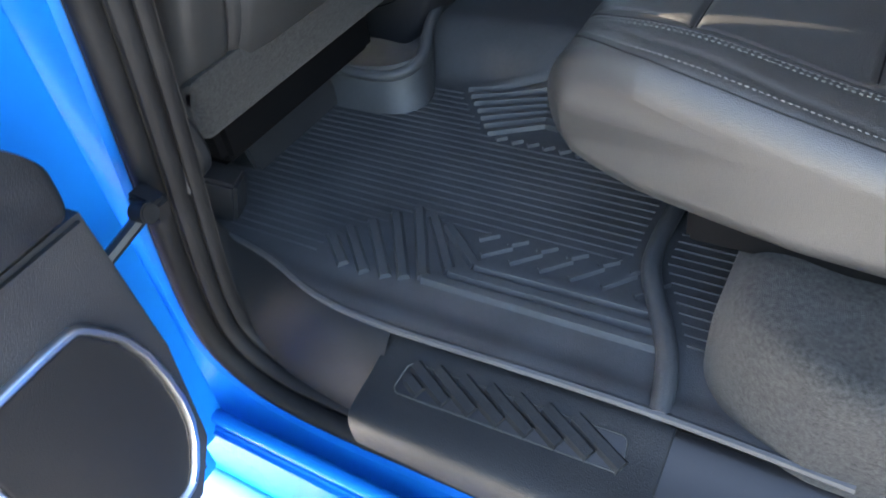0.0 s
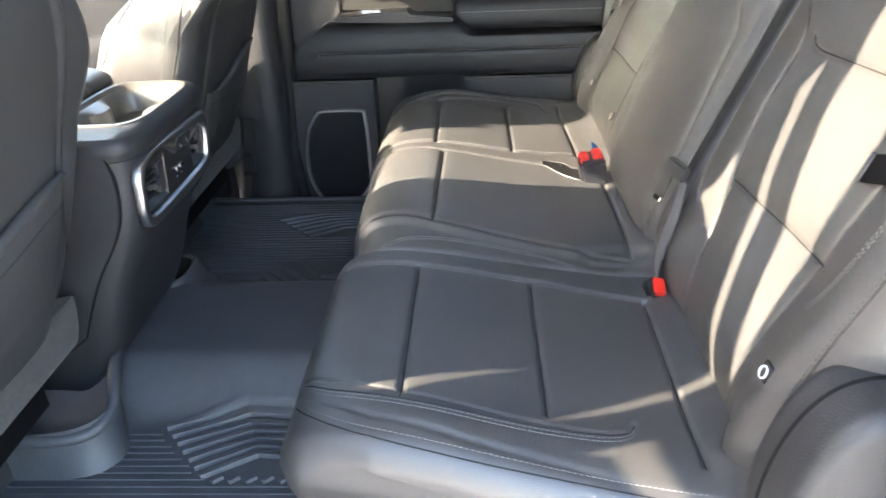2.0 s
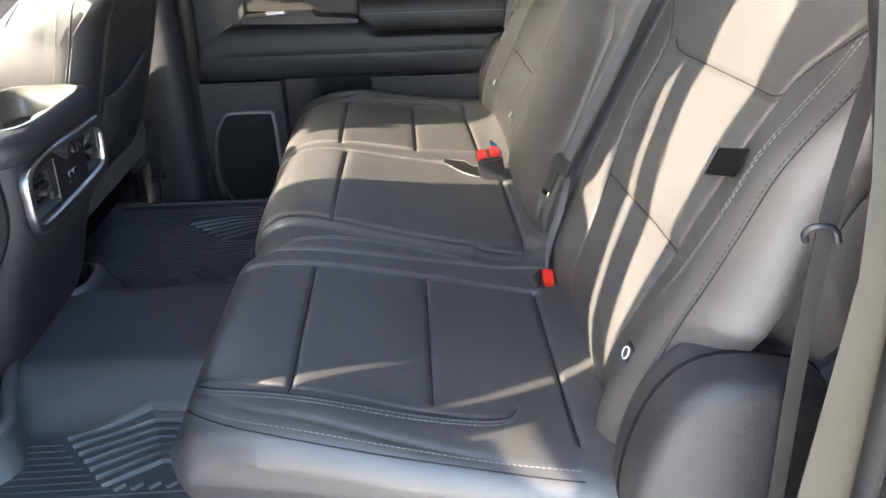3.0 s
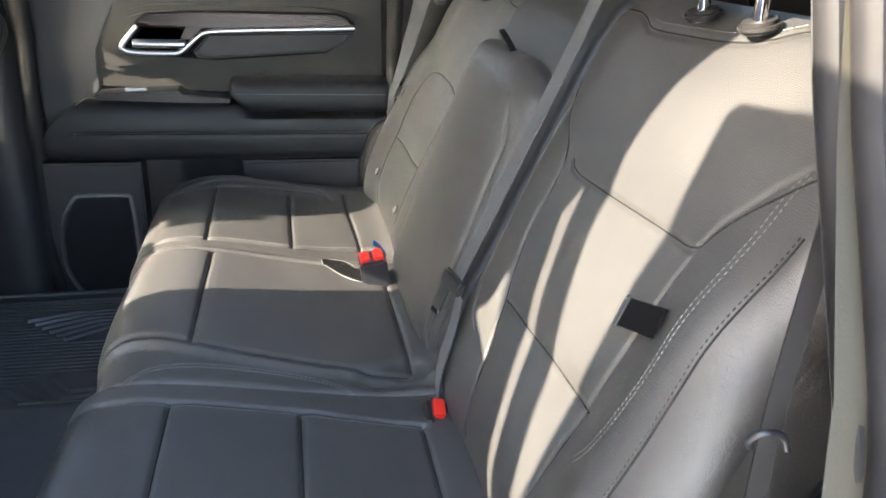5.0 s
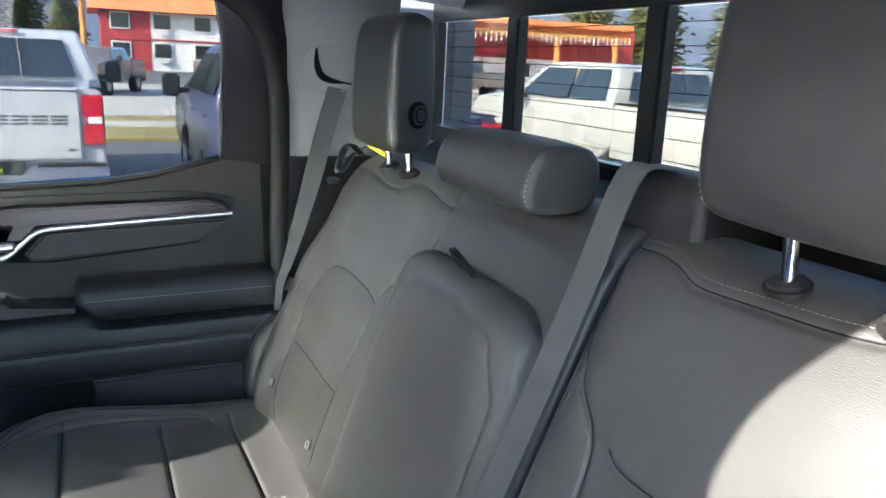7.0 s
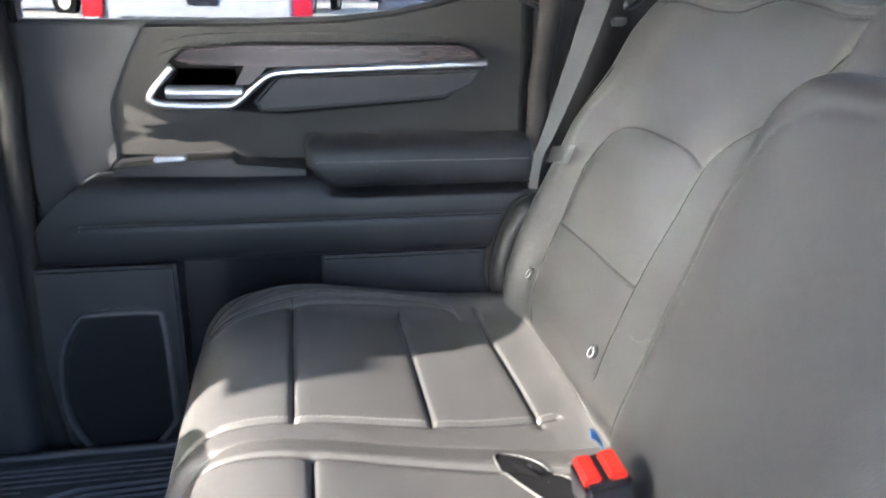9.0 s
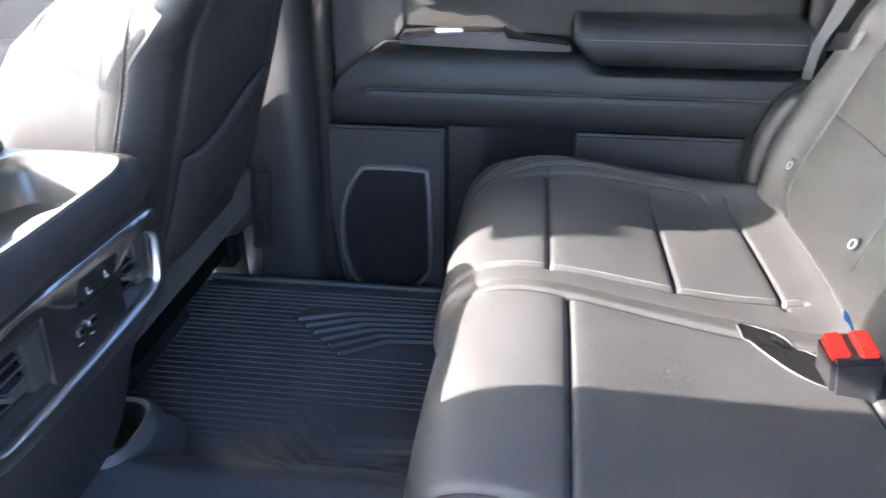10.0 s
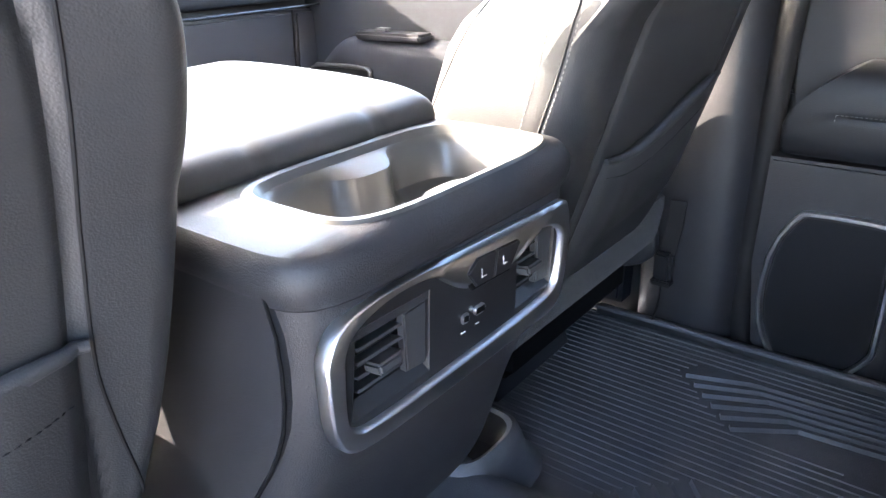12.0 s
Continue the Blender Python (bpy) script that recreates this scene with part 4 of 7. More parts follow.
VENT_GREY = material("vent_grey_plastic", (0.035, 0.035, 0.037), 0.38, vary=0.08, scale=12, grain=0.15)
for mouth, (y0, y1), (p0, p1) in zip(VENTS, ((-0.155, -0.104), (0.070, 0.100)), ((-0.104, -0.076), (0.100, 0.1275))):
    za, zb = 1.144, 1.204
    back = [(y0, za), (p1, za), (p1, zb), (y0, zb)]
    vent = part("vent", ([(fx(b) - 0.001, a, b) for a, b in mouth] + [(fx(b) - 0.012, a, b) for a, b in back] + [(fx(b) - 0.026, a, b) for a, b in back],
                [(k, (k + 1) % 4, 4 + (k + 1) % 4, 4 + k) for k in range(4)] + [(4 + k, 4 + (k + 1) % 4, 8 + (k + 1) % 4, 8 + k) for k in range(4)]), SMOOTH_PLASTIC, console, "black funnel of an air vent")
    part("vent_well", ([(fx(b) - 0.0258, a, b) for a, b in back], [(0, 1, 2, 3)]), BLACK, vent)
    part("cheek", sl([(p0 + 0.003, za + 0.001), (p1, za - 0.002), (p1 - 0.001, zb + 0.001), (p0 - 0.002, zb)], -0.011, -0.0015, 0.0015), VENT_GREY, vent, "grey angled vent cheek")
    for z in (1.153, 1.166, 1.179, 1.192):
        part("slat", box(fx(z) - 0.012, (y0 + p0) / 2, z, 0.015, p0 - y0 + 0.002, 0.0026, 0.0007, (0, -14, 0)), VENT_GREY, vent)
    part("tab", box(fx(1.172) - 0.001, (y0 + p0) / 2 - 0.002, 1.1725, 0.020, 0.028, 0.010, 0.0025, (0, -8, 0)), VENT_GREY, vent)
buttons = part("button_bezel", sl([(-0.022, 1.192), (0.036, 1.189), (0.056, 1.214), (0.050, 1.2195), (-0.020, 1.2245), (-0.036, 1.2115)], 0.002, 0.0062), BLACK, console)
for o in ([(-0.019, 1.195), (0.007, 1.1935), (0.012, 1.2195), (-0.017, 1.2215), (-0.031, 1.2115)], [(0.009, 1.1935), (0.034, 1.192), (0.052, 1.2135), (0.048, 1.217), (0.014, 1.2195)]):
    part("button", sl(o, 0.005, 0.0085), SMOOTH_PLASTIC, buttons)
for yy in (-0.008, 0.026):
    part("symbol", join(sl([(yy - 0.004, 1.202), (yy - 0.0032, 1.202), (yy - 0.0032, 1.210), (yy - 0.004, 1.210)], 0.0086, 0.0089, 0),
         sl([(yy - 0.004, 1.2015), (yy + 0.003, 1.2012), (yy + 0.003, 1.2020), (yy - 0.004, 1.2024)], 0.0086, 0.0089, 0)), WHITE_PRINT, buttons)
for yy, w in ((-0.024, 0.011), (-0.002, 0.017)):
    port = part("port", sl(resample(chaikin([(yy - w / 2, 1.1575), (yy + w / 2, 1.1565), (yy + w / 2, 1.1675), (yy - w / 2, 1.1685)], 1), 16, True).tolist(), -0.001, 0.002, 0.0008), CHROME, console)
    part("socket", sl([(yy - w / 2 + 0.002, 1.1598), (yy + w / 2 - 0.002, 1.159), (yy + w / 2 - 0.002, 1.1652), (yy - w / 2 + 0.002, 1.166)], 0.0019, 0.0024, 0), BLACK, port)
    part("symbol", sl([(yy - 0.003, 1.1465), (yy + 0.003, 1.146), (yy + 0.003, 1.1469), (yy - 0.003, 1.1474)], -0.001, -0.0004, 0), WHITE_PRINT, console)

# ---- floor liners ----
def hump(y):
    return 0.085 * (1 - step(abs(y - 0.0), 0.13, 0.265))


liner = thing("rubber_floor_liner", "black ribbed all-weather rubber liner with raised chevron pads", "floor mat", (-0.4, 0, 0.73))


def liner_z(x, y):
    z = 0.726 + hump(y)
    z += 0.035 * step(-x, 0.66, 0.74) * (1 - step(abs(y), 0.0, 0.30)) 
    z += 0.010 * step(abs(y), 0.80, 0.835)
    return z




def mat_point(u, v):
    x = -0.86 + 1.06 * u
    y0 = float(np.interp(x, [-0.86, -0.65, -0.56, -0.44, -0.31, -0.13, 0.07, 0.20], [-0.80, -0.802, -0.814, -0.856, -0.862, -0.852, -0.846, -0.850]))
    y = y0 + (0.79 - y0) * v
    return (x, y, liner_z(x, y))


part("mat_body", sheet(mat_point, 60, 160), RUBBER, liner)
NEAR_EDGE = curve([(-0.70, -0.80, 0.745), (-0.65, -0.802, 0.742), (-0.56, -0.814, 0.738), (-0.44, -0.856, 0.735), (-0.31, -0.862, 0.734), (-0.13, -0.852, 0.734), (0.07, -0.846, 0.734), (0.26, -0.852, 0.734)], 70)
part("edge", tube(NEAR_EDGE, 0.006, 8), RUBBER, liner)
part("edge", tube([(-0.80, 0.786, 0.738), (0.1, 0.786, 0.738)], 0.007, 8), RUBBER, liner)
ridge = curve([(-0.035, -0.30, 0.735), (-0.03, -0.45, 0.738), (-0.034, -0.56, 0.738), (-0.028, -0.63, 0.738), (0.010, -0.70, 0.738), (0.040, -0.76, 0.738), (0.052, -0.81, 0.734), (0.056, -0.846, 0.729)], 60)
part("rear_lip", tube(ridge, 0.014, 10), RUBBER, liner)

PADS = [[(-0.515, -0.785), (-0.49, -0.715), (-0.40, -0.635), (-0.31, -0.635), (-0.03, -0.612), (0.02, -0.70), (0.03, -0.775), (-0.33, -0.775)],
        [(-0.515, -0.275), (-0.49, -0.18), (-0.24, -0.16), (-0.22, -0.405), (-0.40, -0.40)],
        [(-0.515, 0.66), (-0.39, 0.54), (-0.15, 0.53), (-0.15, 0.70), (-0.49, 0.70)],
        [(-0.49, 0.285), (-0.39, 0.395), (-0.20, 0.40), (-0.20, 0.18), (-0.45, 0.18)]]


def inside(x, y, poly):
    hit = False
    for (ax, ay), (bx, by) in zip(poly, poly[1:] + poly[:1]):
        if (ay > y) != (by > y) and x < (bx - ax) * (y - ay) / (by - ay) + ax:
            hit = not hit
    return hit


def rib(x0, y0, x1, y1, w, h, rise=0.0, bed=liner_z):
    """One raised rib with a rounded back, lying on the liner."""
    dx, dy = x1 - x0, y1 - y0
    L = math.hypot(dx, dy)
    nx, ny = -dy / L * w / 2, dx / L * w / 2
    n = max(2, int(L / 0.05) + 1)
    verts, faces = [], []
    for i in range(n):
        t = i / (n - 1)
        x, y = x0 + dx * t, y0 + dy * t
        for a, b in ((-1, -0.3), (-0.55, 1), (0.55, 1), (1, -0.3)):
            px, py = x + nx * a, y + ny * a
            verts.append((px, py, bed(px, py) + h * b + rise))
    for i in range(n - 1):
        for k in range(3):
            faces.append((i * 4 + k, i * 4 + k + 1, i * 4 + 5 + k, i * 4 + 4 + k))
    faces += [(0, 1, 2, 3), (4 * n - 1, 4 * n - 2, 4 * n - 3, 4 * n - 4)]
    return verts, faces


fine = []
for side in (-1, 1):
    y = 0.285
    while y < 0.80:
        yy = side * y
        run = None
        x = -0.80
        while x <= -0.02:
            ok = not any(inside(x, yy, p) for p in PADS) and (side > 0 or yy > -0.772)
            ok = ok and x < -0.05 and not (side < 0 and yy < -0.62 and x > -0.52 and x < 0.1 and yy < -0.785)
            if ok and run is None:
                run = x
            if (not ok) and run is not None:
                if x - run > 0.02:
                    fine.append(rib(run, yy, x - 0.01, yy, 0.0042, 0.0022))
                run = None
            x += 0.01
        if run is not None:
            fine.append(rib(run, yy, -0.045, yy, 0.0042, 0.0022))
        y += 0.0165
for yy in np.arange(-0.73, -0.3, 0.0165):
    fine.append(rib(-0.01 + max(0.0, (-0.6 - yy)) * 0.5, yy, 0.13, yy, 0.0042, 0.0022))
tagged(part("ribs", join(*fine), RUBBER, liner), kind="stuff")


def bent(points, w, h):
    return join(*[rib(*a, *b, w, h, 0.001) for a, b in zip(points[:-1], points[1:])])


# door-side pad: nested chevrons, short slanting ridges before them, slanting bars behind
for p in ([(-0.507, -0.728), (-0.448, -0.778)], [(-0.487, -0.704), (-0.408, -0.780)], [(-0.462, -0.676), (-0.372, -0.776)], [(-0.436, -0.646), (-0.345, -0.768)],
          [(-0.405, -0.624), (-0.318, -0.756), (0.027, -0.748)], [(-0.372, -0.632), (-0.288, -0.731), (0.019, -0.722)], [(-0.340, -0.642), (-0.258, -0.705), (0.008, -0.696)]):
    part("chevron", bent(p, 0.021, 0.008), RUBBER, liner)
for k in range(6):
    x0 = -0.262 + 0.046 * k
    part("bar", rib(x0, -0.682 + 0.001 * k, x0 + 0.036, -0.650 + 0.003 * k, 0.012, 0.006), RUBBER, liner)
    part("bar", rib(x0 - 0.018, -0.652 + 0.003 * k, x0 + 0.006, -0.632 + 0.003 * k, 0.010, 0.006), RUBBER, liner)
# tunnel-side pad
for k in range(7):
    f = k / 6
    xa = -0.505 + 0.105 * f
    ya = -0.270 - 0.125 * f
    part("chevron", bent([(xa, ya), (-0.36 + 0.05 * f, ya + 0.055), (-0.20, ya + 0.045)], 0.017, 0.007), RUBBER, liner)
for k in range(6):
    part("block", rib(-0.375 + 0.03 * k, -0.408, -0.36 + 0.03 * k, -0.395, 0.012, 0.006), RUBBER, liner)
# far pads
for k in range(6):
    f = k / 5
    part("chevron", bent([(-0.505 + 0.115 * f, 0.655 - 0.11 * f), (-0.40 + 0.10 * f, 0.69 - 0.09 * f), (-0.15, 0.70 - 0.09 * f)], 0.014, 0.006), RUBBER, liner)
for k in range(6):
    f = k / 5
    part("chevron", bent([(-0.49 + 0.10 * f, 0.285 + 0.105 * f), (-0.38 + 0.06 * f, 0.19 + 0.12 * f), (-0.20, 0.20 + 0.12 * f)], 0.015, 0.007), RUBBER, liner)
# raised collar where the liner climbs the console foot
part("collar", tube(curve([(-0.86, -0.36, 0.80), (-0.70, -0.385, 0.80), (-0.60, -0.375, 0.795), (-0.565, -0.32, 0.81), (-0.60, -0.24, 0.83), (-0.63, -0.15, 0.83)], 50), 0.012, 10), RUBBER, liner)
boot_loop = lambda r: round_loop(-0.665 - r, -0.655 + r, 0.19 - 1.3 * r, 0.20 + 1.3 * r, 0, 48, 3.0)
boot = part("boot", lathe_loops([(boot_loop(r), z) for r, z in ((0.088, 0.745), (0.072, 0.765), (0.064, 0.795), (0.058, 0.815), (0.050, 0.822), (0.044, 0.819))]), RUBBER, liner)
# Inside of the boot is coloured black to draw the shade in it.
part("boot_hollow_shade", lathe_loops([(boot_loop(r), z) for r, z in ((0.044, 0.819), (0.040, 0.812), (0.030, 0.775), (0.002, 0.77))]), BLACK, boot)
RISER = curve([(-0.86, -0.36), (-0.72, -0.385), (-0.61, -0.378), (-0.568, -0.33), (-0.580, -0.28), (-0.61, -0.23), (-0.64, -0.16)], 50, 2)
part("riser", sheet(lambda u, v: (RISER[round(u * 49)][0] + 0.016 * v * v, RISER[round(u * 49)][1] - 0.022 * v * v, 0.802 - 0.074 * v + 0.03 * u * (1 - v)), 50, 8), RUBBER, liner)

# ---- sill plate and lower trim of the near doorway ----
sill = thing("sill_trim", "black door sill trim with a ribbed tread inset", "sill trim", (-0.1, -0.92, 0.66), kind="structure")
part("sill_base", pillow([(-0.835, 0.655), (-0.835, 0.715), (-0.86, 0.712), (-0.90, 0.694), (-0.958, 0.683), (-0.972, 0.665), (-0.970, 0.61), (-0.94, 0.60)], -0.310, 0.50, 0.004, 60, 30, axis="x", rounds=2), SMOOTH_PLASTIC, sill)
part("sill_plate", pillow([(-0.838, 0.70), (-0.838, 0.720), (-0.862, 0.716), (-0.90, 0.699), (-0.962, 0.689), (-0.981, 0.676), (-0.979, 0.612), (-0.968, 0.612), (-0.96, 0.66)], -0.314, 0.078, 0.003, 60, 10, axis="x", rounds=2), SILL_BLACK, sill)


def sill_z(x, y):
    return 0.7092 + 0.28 * (y + 0.88)


RIM = [(-0.266, -0.890), (-0.259, -0.8835), (0.027, -0.8745), (0.033, -0.880), (0.037, -0.911), (0.032, -0.917), (-0.262, -0.9275), (-0.270, -0.921)]
part("tread_rim", tube(resample([(a, b, sill_z(a, b) + 0.0004) for a, b in RIM], 160, True), 0.0012, 6, True), SATIN, sill)
part("tread_inset", ([(a, b, sill_z(a, b) + d) for d in (-0.004, 0.0004) for a, b in RIM], [tuple(range(8))[::-1], tuple(range(8, 16))] + [(i, (i + 1) % 8, 8 + (i + 1) % 8, 8 + i) for i in range(8)]), SMOOTH_PLASTIC, sill)
for k in range(8):
    xb, yb = -0.231 + 0.0383 * k, -0.9175 + 0.001 * k
    f = min(1.0, (xb + 0.256) / 0.070)
    part("tread_bar", rib(xb, yb, xb - 0.070 * f, yb + 0.034 * f, 0.021, 0.0055, 0.0006, sill_z), SILL_BLACK, sill)

# smooth hollow trim between the seal and the liner, ahead of the sill plate
SEAL_SIDE = curve([(-0.590, -0.893, 0.86), (-0.606, -0.893, 0.76), (-0.606, -0.895, 0.67), (-0.570, -0.90, 0.59), (-0.50, -0.91, 0.565), (-0.40, -0.92, 0.562), (-0.305, -0.925, 0.565)], 40, 2)
MAT_SIDE = curve([(-0.70, -0.80, 0.86), (-0.70, -0.798, 0.78), (-0.655, -0.80, 0.742), (-0.56, -0.812, 0.735), (-0.44, -0.855, 0.731), (-0.37, -0.862, 0.731), (-0.305, -0.862, 0.731)], 40, 2)


def hollow(u, v):
    a, b = SEAL_SIDE[round(u * 39)], MAT_SIDE[round(u * 39)]
    w = math.sin(v * math.pi / 2) ** 1.2
    return (a[0] + (b[0] - a[0]) * (1 - math.cos(v * math.pi / 2)), a[1] + (b[1] - a[1]) * (1 - math.cos(v * math.pi / 2)), a[2] + (b[2] - a[2]) * w - 0.012 * math.sin(math.pi * v))


part("kick_panel", sheet(hollow, 40, 14), SILL_BLACK, sill)
part("seat_foot_cover", box(-0.715, -0.742, 0.768, 0.066, 0.055, 0.085, 0.006, (0, 18, 20)), PLASTIC, sill)

# ---- carpeted box under the rear seat ----
def carpet_corner(P):
    """The near front corner of the box is broadly rounded in plan."""
    P = P.copy()
    k = np.clip((-P[..., 1] - 0.73) / 0.122, 0, 1)
    P[..., 0] = P[..., 0] + 0.11 * k ** 2.2 * np.clip((0.36 - P[..., 0]) / 0.28, 0, 1)
    return P


under = thing("under_seat_box", "grey carpet-covered storage box below the rear bench", "storage box", (0.3, -0.3, 0.7))
part("carpet_cover", pillow([(0.080, 0.68), (0.078, 0.80), (0.095, 0.875), (0.14, 0.89), (0.20, 0.875), (0.5, 0.862), (0.60, 0.80), (0.60, 0.68), (0.3, 0.66)], -0.852, 0.72, 0.035, 110, 90, rounds=2, shape=carpet_corner,
     disp=lambda X, Y, Z: 0.004 * np.sin(9 * Y + 3 * Z) * np.sin(11 * X + 2)), CARPET, under)
# Flat black slab on the carpet top; its colour stands for the hollow's shade.
part("storage_shade_slab", slab([(0.195, -0.752), (0.50, -0.752), (0.50, -0.40), (0.195, -0.40)], 0.835, 0.862, "xy", 0.004), BLACK, under, "black slab drawn as the shaded hollow of the box")

# ---- rear bench: cushions ----
# outline of a cushion from the side (x, z)
CUSH = [(0.43, 0.915), (0.455, 0.98), (0.44, 1.045), (0.36, 1.036), (0.18, 1.061), (0.02, 1.094), (-0.055, 1.099), (-0.115, 1.086), (-0.150, 1.045), (-0.160, 0.985), (-0.150, 0.952), (-0.105, 0.924), (0.0, 0.912), (0.12, 0.914), (0.25, 0.918)]


def outer_edge(P, side):
    """The outer cushion narrows towards the front and its flank slopes in below."""
    P = P.copy()
    x, y, z = P[..., 0], P[..., 1], P[..., 2]
    lim = np.interp(x, [-0.17, -0.12, -0.03, 0.13, 0.36], [0.66, 0.70, 0.725, 0.748, 0.775])
    k = np.clip((np.abs(y) - 0.55) / (0.775 - 0.55), 0, 1)
    yy = 0.55 + (lim - 0.55) * k
    yy = yy - np.interp(x, [-0.12, 0.02, 0.15], [0.035, 0.022, 0.006]) * k * np.clip((1.02 - z) / 0.12, 0, 1)
    P[..., 1] = np.where(np.abs(y) > 0.55, side * yy, y)
    return P


def bench_cushion(side, seat, name):
    s = side
    # seams on top, for the positive side
    cross0, cross1, cross2 = [(0.0, 0.30), (-0.002, 0.64)], [(0.178, 0.31), (0.176, 0.637)], [(0.355, 0.33), (0.350, 0.70)] if s < 0 else [(0.331, 0.31), (0.318, 0.66)]
    bolst_out = [(-0.130, 0.580), (-0.097, 0.612), (-0.043, 0.630), (0.014, 0.643), (0.068, 0.651), (0.136, 0.659), (0.205, 0.662), (0.246, 0.661), (0.272, 0.652), (0.282, 0.632)]
    bolst_in = [(-0.14, 0.275), (-0.09, 0.29), (0.0, 0.297), (0.2, 0.303), (0.36, 0.33)]
    edge = [(-0.138, 0.61), (-0.120, 0.644), (-0.083, 0.680), (-0.032, 0.706), (0.07, 0.723), (0.197, 0.736), (0.345, 0.752)]
    lines = [cross0, cross1, cross2]

    def disp(X, Y, Z):
        a = np.abs(Y)
        top = step(Z, 1.0, 1.03)
        d = groove(X, a, lines, 0.0065, 0.0034) * top
        d = d + groove(X, a, [bolst_in], 0.005, 0.005) * top + groove(X, a, [bolst_out], 0.0024, 0.0032) * top
        # padded fields between seams
        d = d + 0.0035 * np.cos((a - 0.47) / 0.17 * math.pi / 2).clip(0) * (0.7 - 0.3 * np.cos(X / 0.178 * 2 * math.pi)) * top
        d = d + (0.022 if s > 0 else 0.007) * np.exp(-(((a - 0.695) / 0.05) ** 2)) * top * step(X, -0.1, 0.05)
        d = d + 0.0007 * np.sin(21 * X + 5 * Y) * np.sin(17 * Y)
        d = d - 0.0022 * np.exp(-((seg_dist(X, a, edge) / 0.007) ** 2)) * top
        return d

    y0, y1 = 0.235, 0.775
    g = pillow(CUSH, y0, y1, 0.022, 320, 200, dense=lambda a, b: b > 1.0, disp=disp, shape=lambda P: outer_edge(P, 1), r1=0.035)
    if s < 0:
        g = flip_y(g)
    c = part(name, g, INSERT, seat)
    st = []

    def lay(pts, n=200):
        p = curve([(a, s * b) for a, b in pts], n, 2)
        return drape(g, [(a, b, 2.0) for a, b in p], (0, 0, -1))

    off = lambda pts, d: [(a, b + d) for a, b in pts]
    for d in (0.004, 0.011):
        st.append(stitches(lay(off(bolst_out, d))))
    st.append(stitches(lay(off(bolst_in[1:], 0.009))))
    st.append(stitches(lay(off(edge, -0.012))))
    for line in st:
        part("stitching", line, THREAD, seat, "pale grey thread")
    for line in (cross0, cross1, cross2, bolst_in[1:], bolst_out, edge):
        part("seam", seam_on(g, [(a, s * b) for a, b in line], (0, 0, -1), 2.0), PIPING, c)
    return g


seat_l = thing("rear_bench_seat", "black perforated leatherette rear bench, driver side and middle places", "car seat", (0.2, -0.25, 0.86), group="rear bench")
seat_r = thing("rear_bench_seat", "black perforated leatherette rear bench, single passenger side place", "car seat", (0.2, 0.53, 0.86), group="rear bench")
# Black blocks are added to draw the shade between cushions and carpet box.
part("cushion_gap_shade", box(0.25, -0.22, 0.895, 0.44, 0.96, 0.05, 0.006), BLACK, seat_l, "added black block drawing the shaded gap below the cushion")
part("cushion_gap_shade", box(0.25, 0.50, 0.895, 0.44, 0.40, 0.05, 0.006), BLACK, seat_r, "added black block drawing the shaded gap below the cushion")
bench_cushion(-1, seat_l, "cushion")
bench_cushion(1, seat_r, "cushion")

MID = [(a + 0.018 * step(-a, 0.0, 0.10), b + (0.018 if b > 0.95 else 0.0)) for a, b in CUSH]
mid_lines = [[(0.016, -0.155), (0.022, 0.195)], [(0.36, -0.20), (0.355, 0.185)]]
mid_sides = [[(-0.145, -0.128), (-0.113, -0.131), (-0.049, -0.142), (0.053, -0.168), (0.203, -0.192), (0.352, -0.212)], [(-0.15, 0.21), (0.0, 0.200), (0.36, 0.185)]]
arch = [(-0.075, -0.262), (-0.06, -0.235), (-0.02, -0.215), (0.06, -0.205), (0.16, -0.212), (0.235, -0.232), (0.27, -0.265), (0.28, -0.30)]


def mid_disp(X, Y, Z):
    top = step(Z, 1.0, 1.03)
    d = groove(X, Y, mid_lines, 0.006, 0.0035) * top + groove(X, Y, mid_sides, 0.005, 0.006) * top
    d = d + 0.006 * np.cos((Y - 0.01) / 0.185 * math.pi / 2).clip(0) * top
    fold = np.interp(X, [a for a, _ in mid_sides[0]], [b for _, b in mid_sides[0]])
    d = d - 0.013 * step(fold - Y, 0.0, 0.030) * top - 0.014 * step(Y, 0.20, 0.25) * top
    d = d - 0.010 * np.exp(-((seg_dist(X, Y, [(0.30, -0.215), (0.36, -0.20)]) / 0.028) ** 4)) * top
    return d


cush_m = pillow(MID, -0.262, 0.262, 0.02, 300, 170, dense=lambda a, b: b > 1.0, disp=mid_disp)
centre_c = part("centre_cushion", cush_m, INSERT, seat_l)
for line in mid_lines + mid_sides:
    part("seam", seam_on(cush_m, line, (0, 0, -1), 2.0), PIPING, centre_c)
sm = []
for d in (0.0, 0.008):
    p = curve([(a + d * 0.3, b - d) for a, b in arch], 160, 2)
    sm.append(stitches(drape(cush_m, [(a, b, 2.0) for a, b in p], (0, 0, -1))))
for line in sm:
    part("stitching", line, THREAD, seat_l, "pale grey arch of thread")

# ---- rear bench: backrests ----
def bx(z):
    return 0.53 + 0.42 * (z - 1.4)


